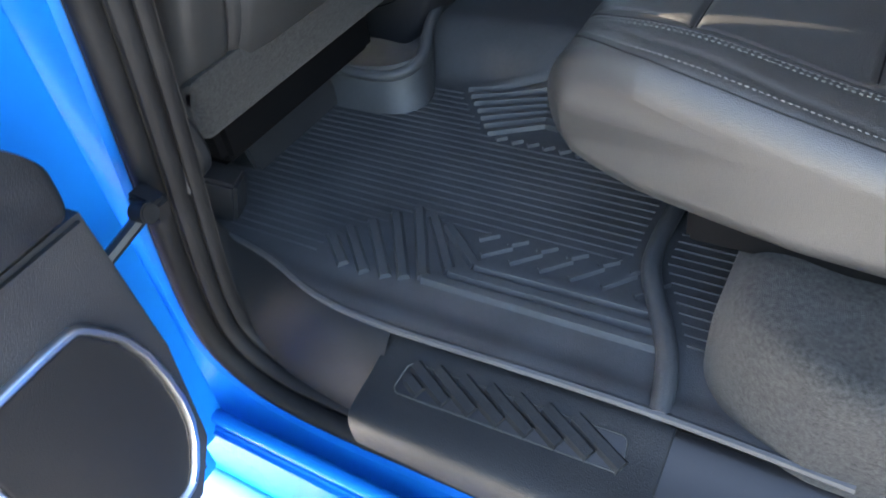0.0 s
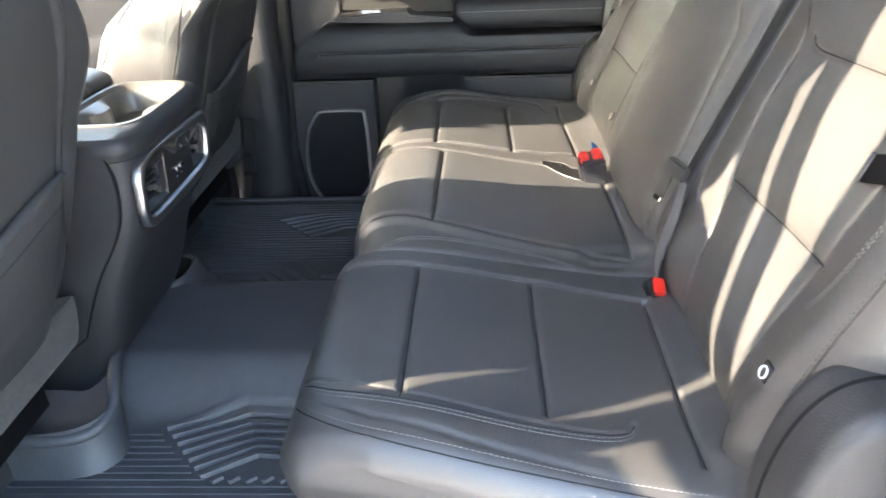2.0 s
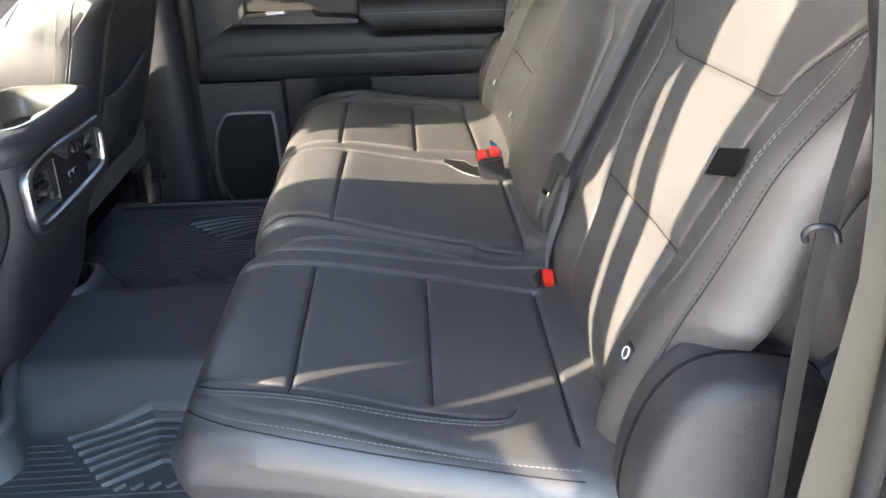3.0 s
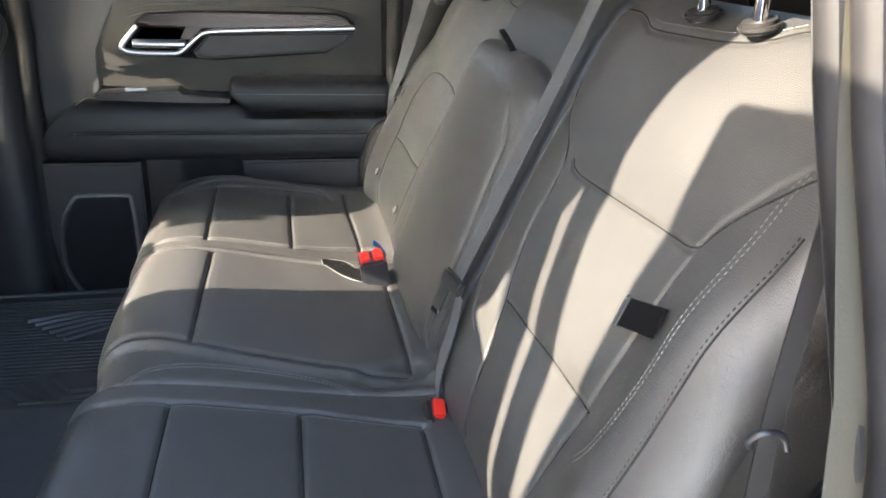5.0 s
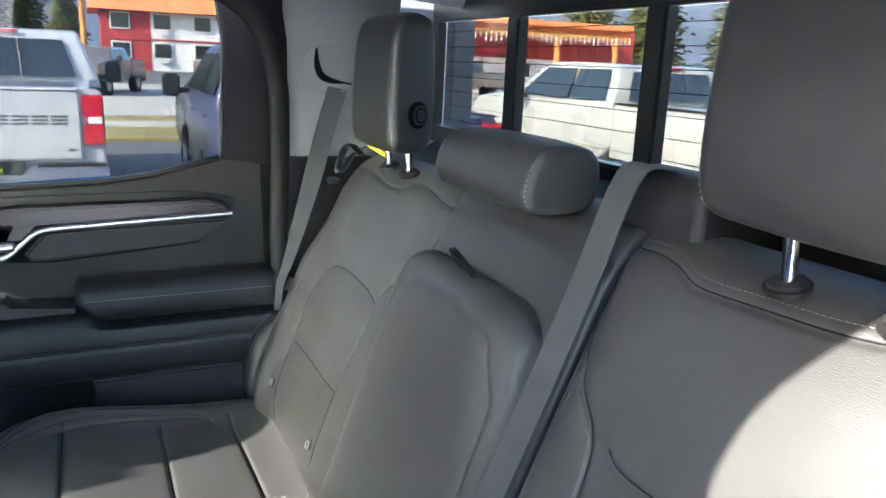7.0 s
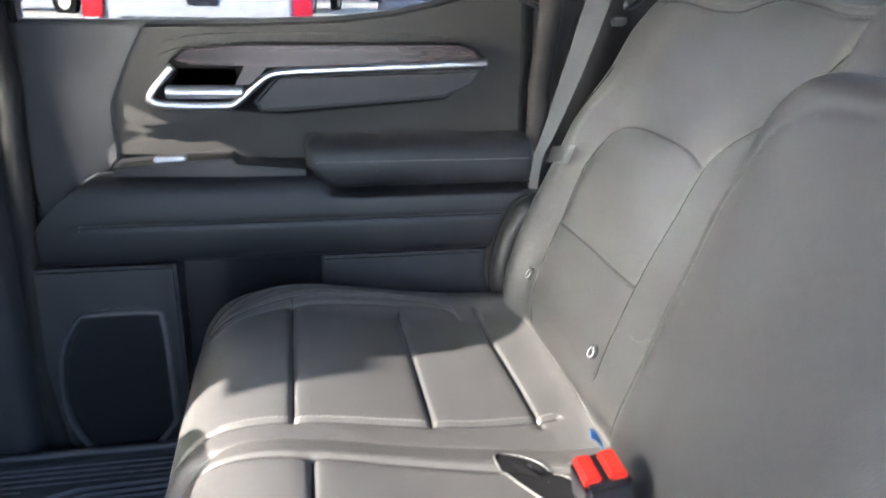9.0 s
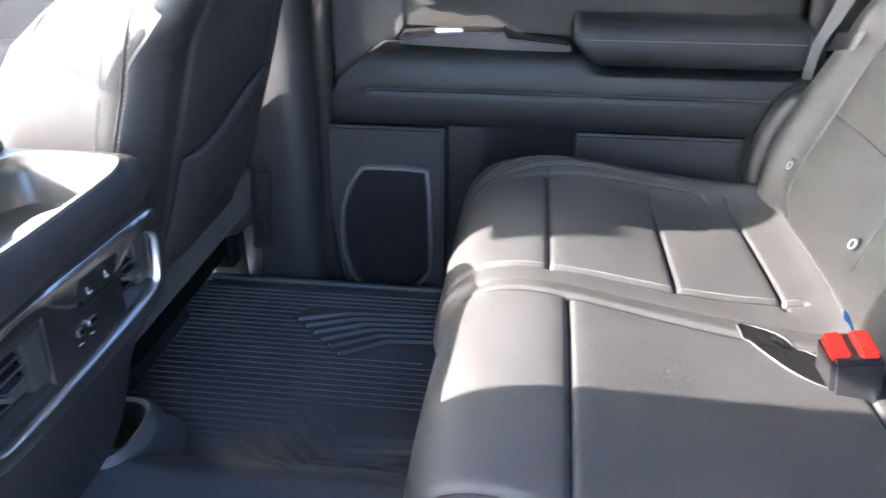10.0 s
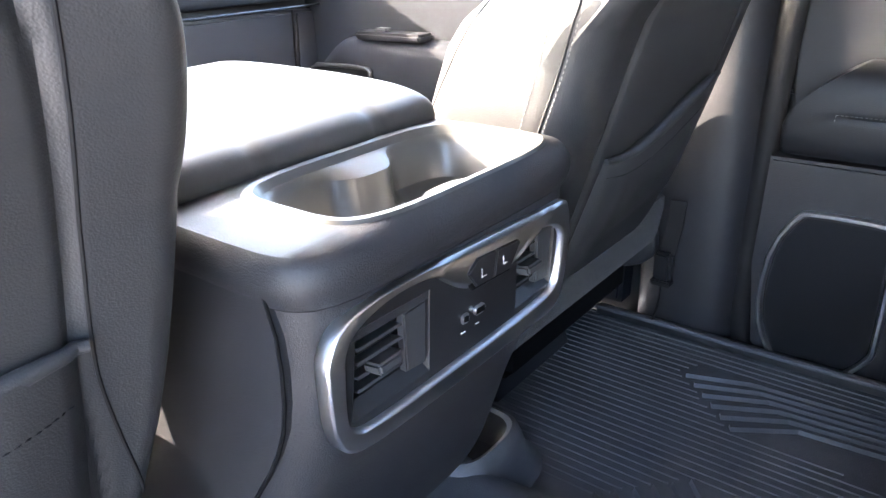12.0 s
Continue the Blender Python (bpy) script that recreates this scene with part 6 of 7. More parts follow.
# ---- rear doors: one builder, laid to the closed far side and to the open near side ----
def rear_door(label, at, lay):
    door = thing("rear_door", label, "car door", at, group="rear doors")

    def put(name, geo, mat, parent=None, label=""):
        if isinstance(geo, bmesh.types.BMesh):
            geo = join(geo)
        return part(name, (lay(geo[0]), geo[1]), mat, parent or door, label)

    # belt line, rising to the rear
    belt = [(-0.46, 1.530), (-0.25, 1.530), (-0.05, 1.534), (0.10, 1.541), (0.20, 1.553), (0.28, 1.572), (0.35, 1.590), (0.40, 1.600), (0.455, 1.602)]
    upper = belt + [(0.462, 1.25), (0.10, 1.235), (0.045, 1.27), (-0.30, 1.285), (-0.445, 1.12), (-0.462, 1.3)]
    put("upper_panel", slab(upper, 0.893, 0.95, "xz", 0.012, 3), DOOR_SUN_TONE)
    # plain front field with a seam
    put("front_field", slab([(-0.456, 1.524), (-0.232, 1.524), (-0.268, 1.46), (-0.302, 1.385), (-0.302, 1.29), (-0.44, 1.13), (-0.455, 1.3)], 0.889, 0.90, "xz", 0.003), PLASTIC)
    # swelling round the handle
    put("handle_swell", slab(resample(chaikin([(-0.302, 1.38), (-0.262, 1.45), (-0.20, 1.508), (0.0, 1.512), (0.35, 1.512), (0.398, 1.46), (0.30, 1.378), (0.0, 1.362), (-0.20, 1.340), (-0.285, 1.335)], 2), 60, True).tolist(), 0.866, 0.91, "xz", 0.016, 4), DOOR_SUN_TONE)
    # wood strip, chrome frame and handle
    put("joint", slab([(-0.240, 1.398), (-0.228, 1.418), (-0.190, 1.470), (-0.166, 1.489), (-0.06, 1.497), (0.316, 1.499), (0.349, 1.490), (0.371, 1.468), (0.368, 1.452), (0.318, 1.412), (0.29, 1.395), (0.0, 1.372), (-0.105, 1.379), (-0.222, 1.381)], 0.858, 0.874, "xz", 0.002), BLACK)
    put("wood_strip", slab([(-0.185, 1.468), (-0.165, 1.484), (-0.06, 1.492), (0.315, 1.494), (0.345, 1.486), (0.362, 1.466), (0.0, 1.456), (-0.03, 1.455), (-0.055, 1.425), (-0.085, 1.425), (-0.068, 1.458), (-0.16, 1.460)], 0.853, 0.875, "xz", 0.004), WOOD, None, "dark glossy wood-grain strip")
    trim = [(0.368, 1.463), (0.05, 1.450), (-0.022, 1.446), (-0.042, 1.432), (-0.085, 1.392), (-0.105, 1.388), (-0.215, 1.390), (-0.232, 1.400), (-0.225, 1.415), (-0.188, 1.456)]
    put("chrome_trim", tube([(a, 0.852, b) for a, b in curve(trim, 80, 2)], 0.0078, 10), CHROME)
    put("handle_well", slab([(-0.212, 1.400), (-0.092, 1.398), (-0.062, 1.425), (-0.085, 1.455), (-0.178, 1.456)], 0.858, 0.868, "xz", 0.002), BLACK)
    put("door_handle", pillow([(0.846, 1.402), (0.838, 1.412), (0.846, 1.426), (0.860, 1.424), (0.860, 1.402)], -0.203, -0.070, 0.006, 40, 12, axis="x"), CHROME, None, "satin chrome inner handle")
    put("handle_field", slab([(-0.012, 1.442), (0.362, 1.452), (0.345, 1.425), (0.29, 1.400), (0.0, 1.378), (-0.045, 1.378), (-0.055, 1.395)], 0.850, 0.872, "xz", 0.006, 3), DOOR_SOFT)
    put("lock_pin", tube([(0.312, 0.895, 1.575), (0.312, 0.895, 1.605)], 0.0035, 8), SMOOTH_PLASTIC)
    # pull pocket ledge
    put("ledge", slab([(-0.30, 1.287), (-0.19, 1.296), (-0.10, 1.300), (-0.09, 1.288), (0.03, 1.276), (0.03, 1.262), (-0.30, 1.272)], 0.822, 0.90, "xz", 0.004), SMOOTH_PLASTIC)
    put("window_switch", box(-0.205, 0.842, 1.298, 0.055, 0.022, 0.010, 0.003), CHROME)
    # armrest pad
    put("armrest", pillow([(0.905, 1.24), (0.83, 1.238), (0.812, 1.250), (0.808, 1.285), (0.818, 1.318), (0.845, 1.330), (0.905, 1.332)], 0.032, 0.462, 0.016, 70, 40, axis="x",
        shape=lambda P: np.stack([P[..., 0] - 0.06 * np.clip((1.275 - P[..., 2]) / 0.04, -1, 0) * 0 + np.where(P[..., 0] < 0.16, (0.05 * np.clip((1.285 - P[..., 2]) / 0.05, 0, 1)), 0), P[..., 1], P[..., 2]], -1)), DOOR_SOFT, None, "padded armrest")
    put("stitching", join(stitches([(x, 0.8072, 1.293) for x in np.linspace(0.05, 0.455, 120)]), stitches([(x, 0.7925, 1.192) for x in np.linspace(-0.36, 0.455, 240)]),
        stitches([(-0.36 - 0.055 * (1 - math.cos(a)) , 0.793 + 0.004 * math.sin(a), 1.192 - 0.055 * math.sin(a) * 1.0) for a in np.linspace(0, 1.35, 40)])), THREAD)
    # leatherette band below the armrest
    band = pillow([(0.90, 1.108), (0.815, 1.110), (0.797, 1.125), (0.792, 1.16), (0.792, 1.20), (0.800, 1.245), (0.818, 1.268), (0.90, 1.272)], -0.44, 0.465, 0.012, 80, 60, axis="x",
                  disp=lambda X, Y, Z: groove(X, Z, [[(-0.415, 1.13), (-0.40, 1.165), (-0.36, 1.188), (0.5, 1.188)]], 0.003, 0.004),
                  shape=lambda P: np.stack([np.where(P[..., 0] < -0.25, np.maximum(P[..., 0], -0.444 + np.clip((P[..., 2] - 1.135) / 0.14, 0, 1) ** 2.2 * 0.12), P[..., 0]), P[..., 1],
                                            P[..., 2] - 0.038 * step(P[..., 0], 0.045, 0.115) * step(P[..., 2], 1.225, 1.26)], -1))
    put("leather_band", band, DOOR_SOFT, None, "padded leatherette band")
    # lower panel with the map pocket opening
    low_l = [(-0.455, 1.105), (-0.212, 1.105), (-0.212, 0.985), (-0.215, 0.74), (-0.215, 0.665), (-0.33, 0.655), (-0.40, 0.675), (-0.445, 0.74), (-0.462, 0.90)]
    put("lower_panel", slab(low_l, 0.815, 0.93, "xz", 0.006), PLASTIC)
    put("lower_rear_panel", slab([(0.055, 1.105), (0.465, 1.105), (0.45, 0.85), (0.35, 0.70), (0.20, 0.66), (0.055, 0.66)], 0.822, 0.93, "xz", 0.006), PLASTIC)
    put("pocket_back", slab([(-0.22, 1.105), (0.06, 1.105), (0.06, 0.66), (-0.22, 0.66)], 0.90, 0.94, "xz", 0), SMOOTH_PLASTIC)
    put("pocket_lip", slab([(-0.215, 0.74), (0.058, 0.80), (0.058, 0.665), (-0.215, 0.665)], 0.815, 0.835, "xz", 0.006), PLASTIC)
    # speaker
    spk = [(-0.432, 0.95), (-0.395, 1.014), (-0.375, 1.022), (-0.255, 1.022), (-0.238, 1.011), (-0.236, 0.79), (-0.242, 0.765), (-0.285, 0.712), (-0.31, 0.704), (-0.375, 0.704), (-0.40, 0.712), (-0.435, 0.775), (-0.444, 0.85)]
    sp = resample(chaikin(spk, 1), 160, True)
    def inset(d):
        t = np.roll(sp, -1, 0) - np.roll(sp, 1, 0)
        n = np.stack([-t[:, 1], t[:, 0]], 1) / np.linalg.norm(t, axis=1)[:, None]
        c = sp.mean(0)
        if np.mean(np.sum(n * (c - sp), 1)) < 0:
            n = -n
        return sp + n * d
    def ring(ds):
        verts, faces, n = [], [], len(sp)
        for d, y in ds:
            for a, b in inset(d):
                verts.append((a, y, b))
        for i in range(len(ds) - 1):
            for j in range(n):
                k = (j + 1) % n
                faces.append((i * n + j, i * n + k, (i + 1) * n + k, (i + 1) * n + j))
        return verts, faces
    put("speaker_frame", ring([(-0.001, 0.818), (0.0, 0.809), (0.002, 0.8065), (0.007, 0.8065), (0.009, 0.810), (0.011, 0.818)]), CHROME, None, "satin metal speaker surround")
    put("speaker_bevel", ring([(0.011, 0.814), (0.022, 0.822), (0.024, 0.822)]), SMOOTH_PLASTIC)
    g = inset(0.014)
    put("speaker_grille", ([(a, 0.8125, b) for a, b in g] + [(g[:, 0].mean(), 0.808, g[:, 1].mean())], [(i, (i + 1) % len(g), len(g)) for i in range(len(g))]), GRILLE, None, "fine black speaker mesh")
    # window, frame and outer skin
    def tum(geo):
        v, f = geo
        return [(x, y - 0.36 * max(0.0, z - 1.50), lift(z)) for x, y, z in v], f
    put("window_frame", tum(join(slab([(0.352, 1.585), (0.45, 1.57), (0.53, 1.54), (0.53, 1.80), (0.46, 1.90), (0.33, 1.89), (0.352, 1.80)], 0.90, 0.945, "xz", 0.006),
        slab([(-0.60, 1.52), (-0.435, 1.52), (-0.40, 1.80), (-0.36, 1.865), (0.36, 1.88), (0.36, 1.97), (-0.50, 1.995), (-0.60, 1.985)], 0.90, 0.945, "xz", 0.006))), SMOOTH_PLASTIC)
    w = put("pane", tum(join(slab([(-0.435, 1.50), (0.355, 1.50), (0.355, 1.80), (0.33, 1.89), (-0.37, 1.88), (-0.41, 1.80)], 0.93, 0.934, "xz", 0))), PRIVACY)
    put("outer_skin", slab([(-0.50, 0.50), (0.42, 0.50), (0.50, 0.80), (0.50, 1.58), (0.30, 1.545), (-0.50, 1.505)], 0.95, 1.0, "xz", 0.008), BLUE)
    put("door_core", slab([(-0.47, 0.56), (0.40, 0.60), (0.497, 0.85), (0.497, 1.582), (0.30, 1.548), (-0.47, 1.50)], 0.925, 0.949, "xz", 0), SMOOTH_PLASTIC)
    return door


GRILLE = material("speaker_mesh", (0.007, 0.0075, 0.009), 0.6, spec=0.2, vary=0.08, scale=9, grain=0.6, grain_scale=900)
rear_door("closed far rear door, dark grey panel with chrome handle trim", (0, 0.9, 0.66), lambda v: v)

HINGE, SWING = (-0.425, -1.075), radians(86)


def swung(v):
    c, s = math.cos(SWING), math.sin(SWING)
    out = []
    for x, y, z in v:
        dx, dy = x + 0.46, -y + 0.80
        out.append((HINGE[0] + dx * c + dy * s, HINGE[1] - dx * s + dy * c, z - 0.03))
    return out


rear_door("open near rear door, dark panel with silver speaker trim", (-0.45, -1.4, 0.66), swung)
check = thing("door_check", "black steel door check strap on the blue pillar", "door check", (-0.52, -1.0, 0.95))
part("bracket", join(box(-0.535, -0.965, 0.968, 0.045, 0.03, 0.036, 0.006, (0, 15, 0)), disc((-0.520, -0.985, 0.975), (1, 0, 0.2), 0.013, 0.03, 16)), SEAL, check)
part("arm", tube([(-0.53, -0.985, 0.965), (-0.535, -1.05, 0.945), (-0.54, -1.10, 0.93)], 0.009, 8), SMOOTH_PLASTIC, check)

anchor = thing("belt_anchor", "black front seat belt anchor hanging beside the far pillar", "seat belt", (-0.62, 0.80, 0.75))
part("strap", strap(curve([(-0.60, 0.80, 1.00), (-0.605, 0.80, 0.94), (-0.615, 0.80, 0.885)], 16, 1), (1, 0.1, 0), 0.030, 0.003), SEAL, anchor)
part("housing", box(-0.618, 0.795, 0.862, 0.036, 0.022, 0.062, 0.006), SMOOTH_PLASTIC, anchor)
part("rim", box(-0.619, 0.795, 0.828, 0.040, 0.026, 0.012, 0.003), SEAL, anchor)
part("cord", tube(curve([(-0.620, 0.795, 0.825), (-0.622, 0.793, 0.78), (-0.628, 0.785, 0.742)], 16, 1), 0.0022, 8), SEAL, anchor)

# ---- car park: pickups, building, trees, hills ----
CREAM_PAINT = material("pearl_car_paint", (0.33, 0.325, 0.29), 0.35, vary=0.03, scale=3, coat=1.0)
WHITE_PAINT = material("white_car_paint", (0.46, 0.465, 0.465), 0.35, vary=0.03, scale=3, coat=1.0)
NAVY_PAINT = material("slate_blue_car_paint", (0.032, 0.040, 0.085), 0.35, vary=0.05, scale=3, coat=0.35)
BROWN_PAINT = material("bronze_brown_car_paint", (0.10, 0.08, 0.065), 0.35, vary=0.05, scale=3, coat=1.0)
DARK_GLASS = material("dark_car_glass", (0.02, 0.028, 0.035), 0.06, vary=0.1, scale=1.0, spec=0.8)
TAIL_RED = material("red_tail_lamp", (0.50, 0.012, 0.02), 0.15, vary=0.1, scale=10, coat=1.0)
TYRE = material("tyre", (0.02, 0.02, 0.021), 0.8)
WALL_RED = material("dark_red_siding", (0.36, 0.045, 0.045), 0.8, vary=0.12, scale=0.8)
WALL_WHITE = material("white_siding", (0.72, 0.71, 0.68), 0.8, vary=0.06, scale=0.8)
ROOF_ORANGE = material("orange_tile_roof", (0.80, 0.24, 0.07), 0.8, vary=0.15, scale=1.0)
LOG = material("varnished_logs", (0.48, 0.20, 0.04), 0.5, vary=0.3, scale=3)
NEEDLES = material("spruce_needles", (0.12, 0.125, 0.036), 0.9, vary=0.5, scale=0.6)
BARK = material("bark", (0.10, 0.07, 0.05), 0.9, vary=0.3, scale=5)
HILL = material("distant_wooded_hill", (0.085, 0.11, 0.16), 1.0, vary=0.3, scale=0.02)
LETTER = material("dark_grey_lettering", (0.07, 0.075, 0.08), 0.4)
STEELY = material("grey_pole", (0.30, 0.32, 0.34), 0.5)


def pickup(x0, y0, paint, label, lime=False, tall=1.0):
    """A crew-cab pickup, tail at y0, facing +y, its left flank at x0."""
    car = thing("pickup_truck", label, "pickup truck", (x0 + 1.01, y0 + 2.9, 0), group="parked pickups")
    W = 2.02

    def X(u):
        return x0 + u

    def put(name, geo, mat, parent, label=""):
        v, f = join(geo) if isinstance(geo, bmesh.types.BMesh) else geo
        return part(name, ([(x, y, z if z < 0.8 else 0.8 + (z - 0.8) * tall) for x, y, z in v], f), mat, parent, label)

    put("bed", slab([(X(a), b) for a, b in ((0.0, 0.70), (0.0, 1.30), (0.02, 1.365), (0.07, 1.395), (1.95, 1.395), (2.0, 1.365), (2.02, 1.30), (2.02, 0.70))], y0 + 0.06, y0 + 1.94, "xz", 0.02), paint, car)
    put("bed_cap", join(*[box(X(u), y0 + 1.0, 1.398, 0.10, 1.84, 0.022, 0.006) for u in (0.06, 1.96)]), SMOOTH_PLASTIC, car)
    tg = put("tailgate", slab([(X(0.20), 0.80), (X(1.82), 0.80), (X(1.82), 1.345), (X(1.78), 1.385), (X(0.24), 1.385), (X(0.20), 1.345)], y0 + 0.015, y0 + 0.10, "xz", 0.018, 3), paint, car)
    put("spoiler_edge", pillow([(y0 + 0.005, 1.375), (y0 + 0.0, 1.392), (y0 + 0.05, 1.405), (y0 + 0.11, 1.40), (y0 + 0.11, 1.37)], X(0.22), X(1.80), 0.01, 30, 4, axis="x"), paint, tg)
    put("tailgate_handle", slab([(X(0.89), 1.275), (X(0.91), 1.262), (X(1.15), 1.262), (X(1.17), 1.275), (X(1.17), 1.338), (X(0.89), 1.338)], y0 + 0.004, y0 + 0.03, "xz", 0.006), SMOOTH_PLASTIC, tg)
    for k in range(9):
        xa, xb = X(0.315 + 0.158 * k), X(0.315 + 0.158 * k + 0.128)
        put("letter_bar", join(*[slab([(xa, z), (xb, z), (xb, z + 0.016), (xa, z + 0.016)], y0 + 0.010, y0 + 0.018, "xz", 0.002) for z in (1.098, 1.128, 1.158)]), LETTER, tg)
    put("badge", slab([(X(0.25), 0.878), (X(0.66), 0.878), (X(0.66), 0.902), (X(0.25), 0.902)], y0 + 0.010, y0 + 0.018, "xz", 0.002), LETTER, tg)
    put("badge", slab([(X(1.70), 0.878), (X(1.75), 0.878), (X(1.75), 0.902), (X(1.70), 0.902)], y0 + 0.010, y0 + 0.018, "xz", 0.002), LETTER, tg)
    for u, q in ((0.0, 1), (2.02, -1)):
        lamp_o = put("tail_lamp", slab([(X(u + q * a), b) for a, b in ((0.005, 0.93), (0.185, 0.93), (0.185, 1.07), (0.160, 1.10), (0.160, 1.17), (0.185, 1.20), (0.185, 1.32), (0.165, 1.345), (0.005, 1.345))], y0 + 0.0, y0 + 0.14, "xz", 0.01), TAIL_RED, car)
        put("reverse_lamp", slab([(X(u + q * a), b) for a, b in ((0.02, 1.105), (0.14, 1.105), (0.14, 1.165), (0.02, 1.165))], y0 - 0.006, y0 + 0.01, "xz", 0.004), WHITE_PRINT, lamp_o)
    put("bumper", join(slab([(X(-0.01), 0.52), (X(0.62), 0.52), (X(0.72), 0.60), (X(1.30), 0.60), (X(1.40), 0.52), (X(2.03), 0.52), (X(2.03), 0.74), (X(1.40), 0.77), (X(1.30), 0.68), (X(0.72), 0.68), (X(0.62), 0.77), (X(-0.01), 0.74)], y0 - 0.10, y0 + 0.06, "xz", 0.02)), CHROME, car)
    put("bumper_step", join(*[box(X(u), y0 - 0.02, 0.765, 0.56, 0.17, 0.022, 0.006) for u in (0.30, 1.72)]), SMOOTH_PLASTIC, car)
    put("bumper_corner", join(*[slab([(X(u), 0.47), (X(u + 0.26), 0.47), (X(u + 0.26), 0.585), (X(u), 0.585)], y0 - 0.108, y0 + 0.05, "xz", 0.015) for u in (0.02, 1.74)]), SMOOTH_PLASTIC, car)
    put("plate_recess", slab([(X(0.72), 0.58), (X(1.30), 0.58), (X(1.34), 0.79), (X(0.68), 0.79)], y0 - 0.04, y0 + 0.08, "xz", 0.01), SMOOTH_PLASTIC, car)
    if lime:
        put("number_plate", join(*[slab([(X(0.87 + 0.046 * k), z), (X(0.87 + 0.046 * k + 0.034), z), (X(0.87 + 0.046 * k + 0.034), z + 0.06), (X(0.87 + 0.046 * k), z + 0.06)], y0 - 0.052, y0 - 0.045, "xz", 0) for k in range(6) for z in (0.64,)],
             slab([(X(0.86), 0.715), (X(1.16), 0.715), (X(1.16), 0.74), (X(0.86), 0.74)], y0 - 0.052, y0 - 0.045, "xz", 0)), LIME, car, "dealer plate as plain lime bars")
    cab = [(y0 + 1.96, 0.55), (y0 + 1.95, 1.38), (y0 + 2.08, 1.86), (y0 + 2.25, 1.905), (y0 + 3.6, 1.915), (y0 + 3.85, 1.87), (y0 + 4.55, 1.42), (y0 + 5.70, 1.32), (y0 + 5.88, 1.15), (y0 + 5.88, 0.6), (y0 + 4.0, 0.5)]

    def lean(P):
        P = P.copy()
        k = np.clip((P[..., 2] - 1.38) / 0.5, 0, 1)
        P[..., 0] = x0 + W / 2 + (P[..., 0] - x0 - W / 2) * (1 - 0.20 * k)
        return P

    put("cab", pillow(cab, x0 + 0.0, x0 + W, 0.05, 120, 12, axis="x", rounds=2, shape=lean), paint, car)
    put("rear_window", join(sheet(lambda u, v: (X(0.24 + 1.54 * v + (0.12 - 0.24 * v) * u), y0 + 1.935 + 0.10 * u, 1.43 + 0.37 * u), 4, 4)), DARK_GLASS, car)
    put("window_divider", join(*[tube([(X(u), y0 + 1.925, 1.43), (X(u * 0.9 + 0.1), y0 + 2.03, 1.80)], 0.006, 6) for u in (0.78, 1.24)]), SMOOTH_PLASTIC, car)
    put("brake_lamp", box(X(1.01), y0 + 2.085, 1.865, 0.42, 0.05, 0.035, 0.008), TAIL_RED, car)
    for s in (0, 1):
        for a, b, c in ((2.12, 2.95, 0), (3.02, 3.92, 1)):
            o = [(y0 + a + (0.0 if c else 0.0), 1.42), (y0 + b + (0.36 if c else 0.0), 1.42), (y0 + b - (0.16 if c else 0.0), 1.82), (y0 + a + (0.0 if c else 0.12), 1.82)]
            f = lambda u, v, o=o, s=s: tuple([x0 + (0.012 if s == 0 else W - 0.012) + (1 if s == 0 else -1) * (0.20 * (1.42 + 0.40 * v - 1.38) / 0.5 * W / 2 - 0.022),
                                              (o[0][0] * (1 - u) + o[1][0] * u) * (1 - v) + (o[3][0] * (1 - u) + o[2][0] * u) * v, 1.42 + 0.40 * v])
            put("side_window", sheet(f, 4, 4), DARK_GLASS, car)
        put("mirror", box(X(-0.20 if s == 0 else 2.22), y0 + 4.05, 1.44, 0.20, 0.10, 0.27, 0.03), SMOOTH_PLASTIC, car)
        put("mirror_arm", box(X(-0.06 if s == 0 else 2.08), y0 + 4.08, 1.38, 0.14, 0.06, 0.06, 0.01), SMOOTH_PLASTIC, car)
        for a in (2.92, 3.95):
            put("door_handle", box(X(-0.01 if s == 0 else 2.03), y0 + a - 0.12, 1.18, 0.03, 0.16, 0.03, 0.008), paint, car)
        for yy in (1.15, 4.85):
            xx = X(0.14 if s == 0 else 1.88)
            wheel = put("wheel", disc((xx, y0 + yy, 0.40), (1, 0, 0), 0.40, 0.27, 32, 0.03), TYRE, car)
            put("rim", disc((xx + (-0.12 if s == 0 else 0.12), y0 + yy, 0.40), (1, 0, 0), 0.26, 0.05, 24, 0.015), CHROME, wheel)
            put("wheel_arch", disc((xx, y0 + yy, 0.42), (1, 0, 0), 0.48, 0.275, 32, 0), BLACK, car)
    return car


LIME = material("lime_print", (0.45, 0.60, 0.02), 0.6)
white_truck = pickup(-1.835, 6.76, WHITE_PAINT, "white crew-cab pickup parked tail-on with red lamps and chrome bumper", lime=True, tall=1.10)
pickup(1.15, 4.5, NAVY_PAINT, "slate blue crew-cab pickup with large towing mirrors")
pickup(6.2, 5.0, CREAM_PAINT, "pearl white crew-cab pickup with dark glass, parked farther along")
brown = pickup(-1.6, 25.0, BROWN_PAINT, "bronze brown pickup standing across the road")
brown.matrix_basis = pose(0.45, 34.0, 0, 0, 0, 160)
silver = copy_thing(white_truck, pose(-9.5, 31, 0, 0, 0, 70))
tagged(silver, "white pickup far across the car park")
dark = copy_thing(brown, pose(6.5, 38, 0, 0, 0, 190))
tagged(dark, "dark pickup far off in front of the motel")
far_car = copy_thing(brown, pose(17.5, 34, 0, 0, 0, 80))
tagged(far_car, "grey pickup parked before the lodge door")
verge = part("verge", slab([(-30, 15.5), (60, 15.5), (60, 21.5), (-30, 21.5)], -0.05, 0.06, "xy", 0), GRASS)
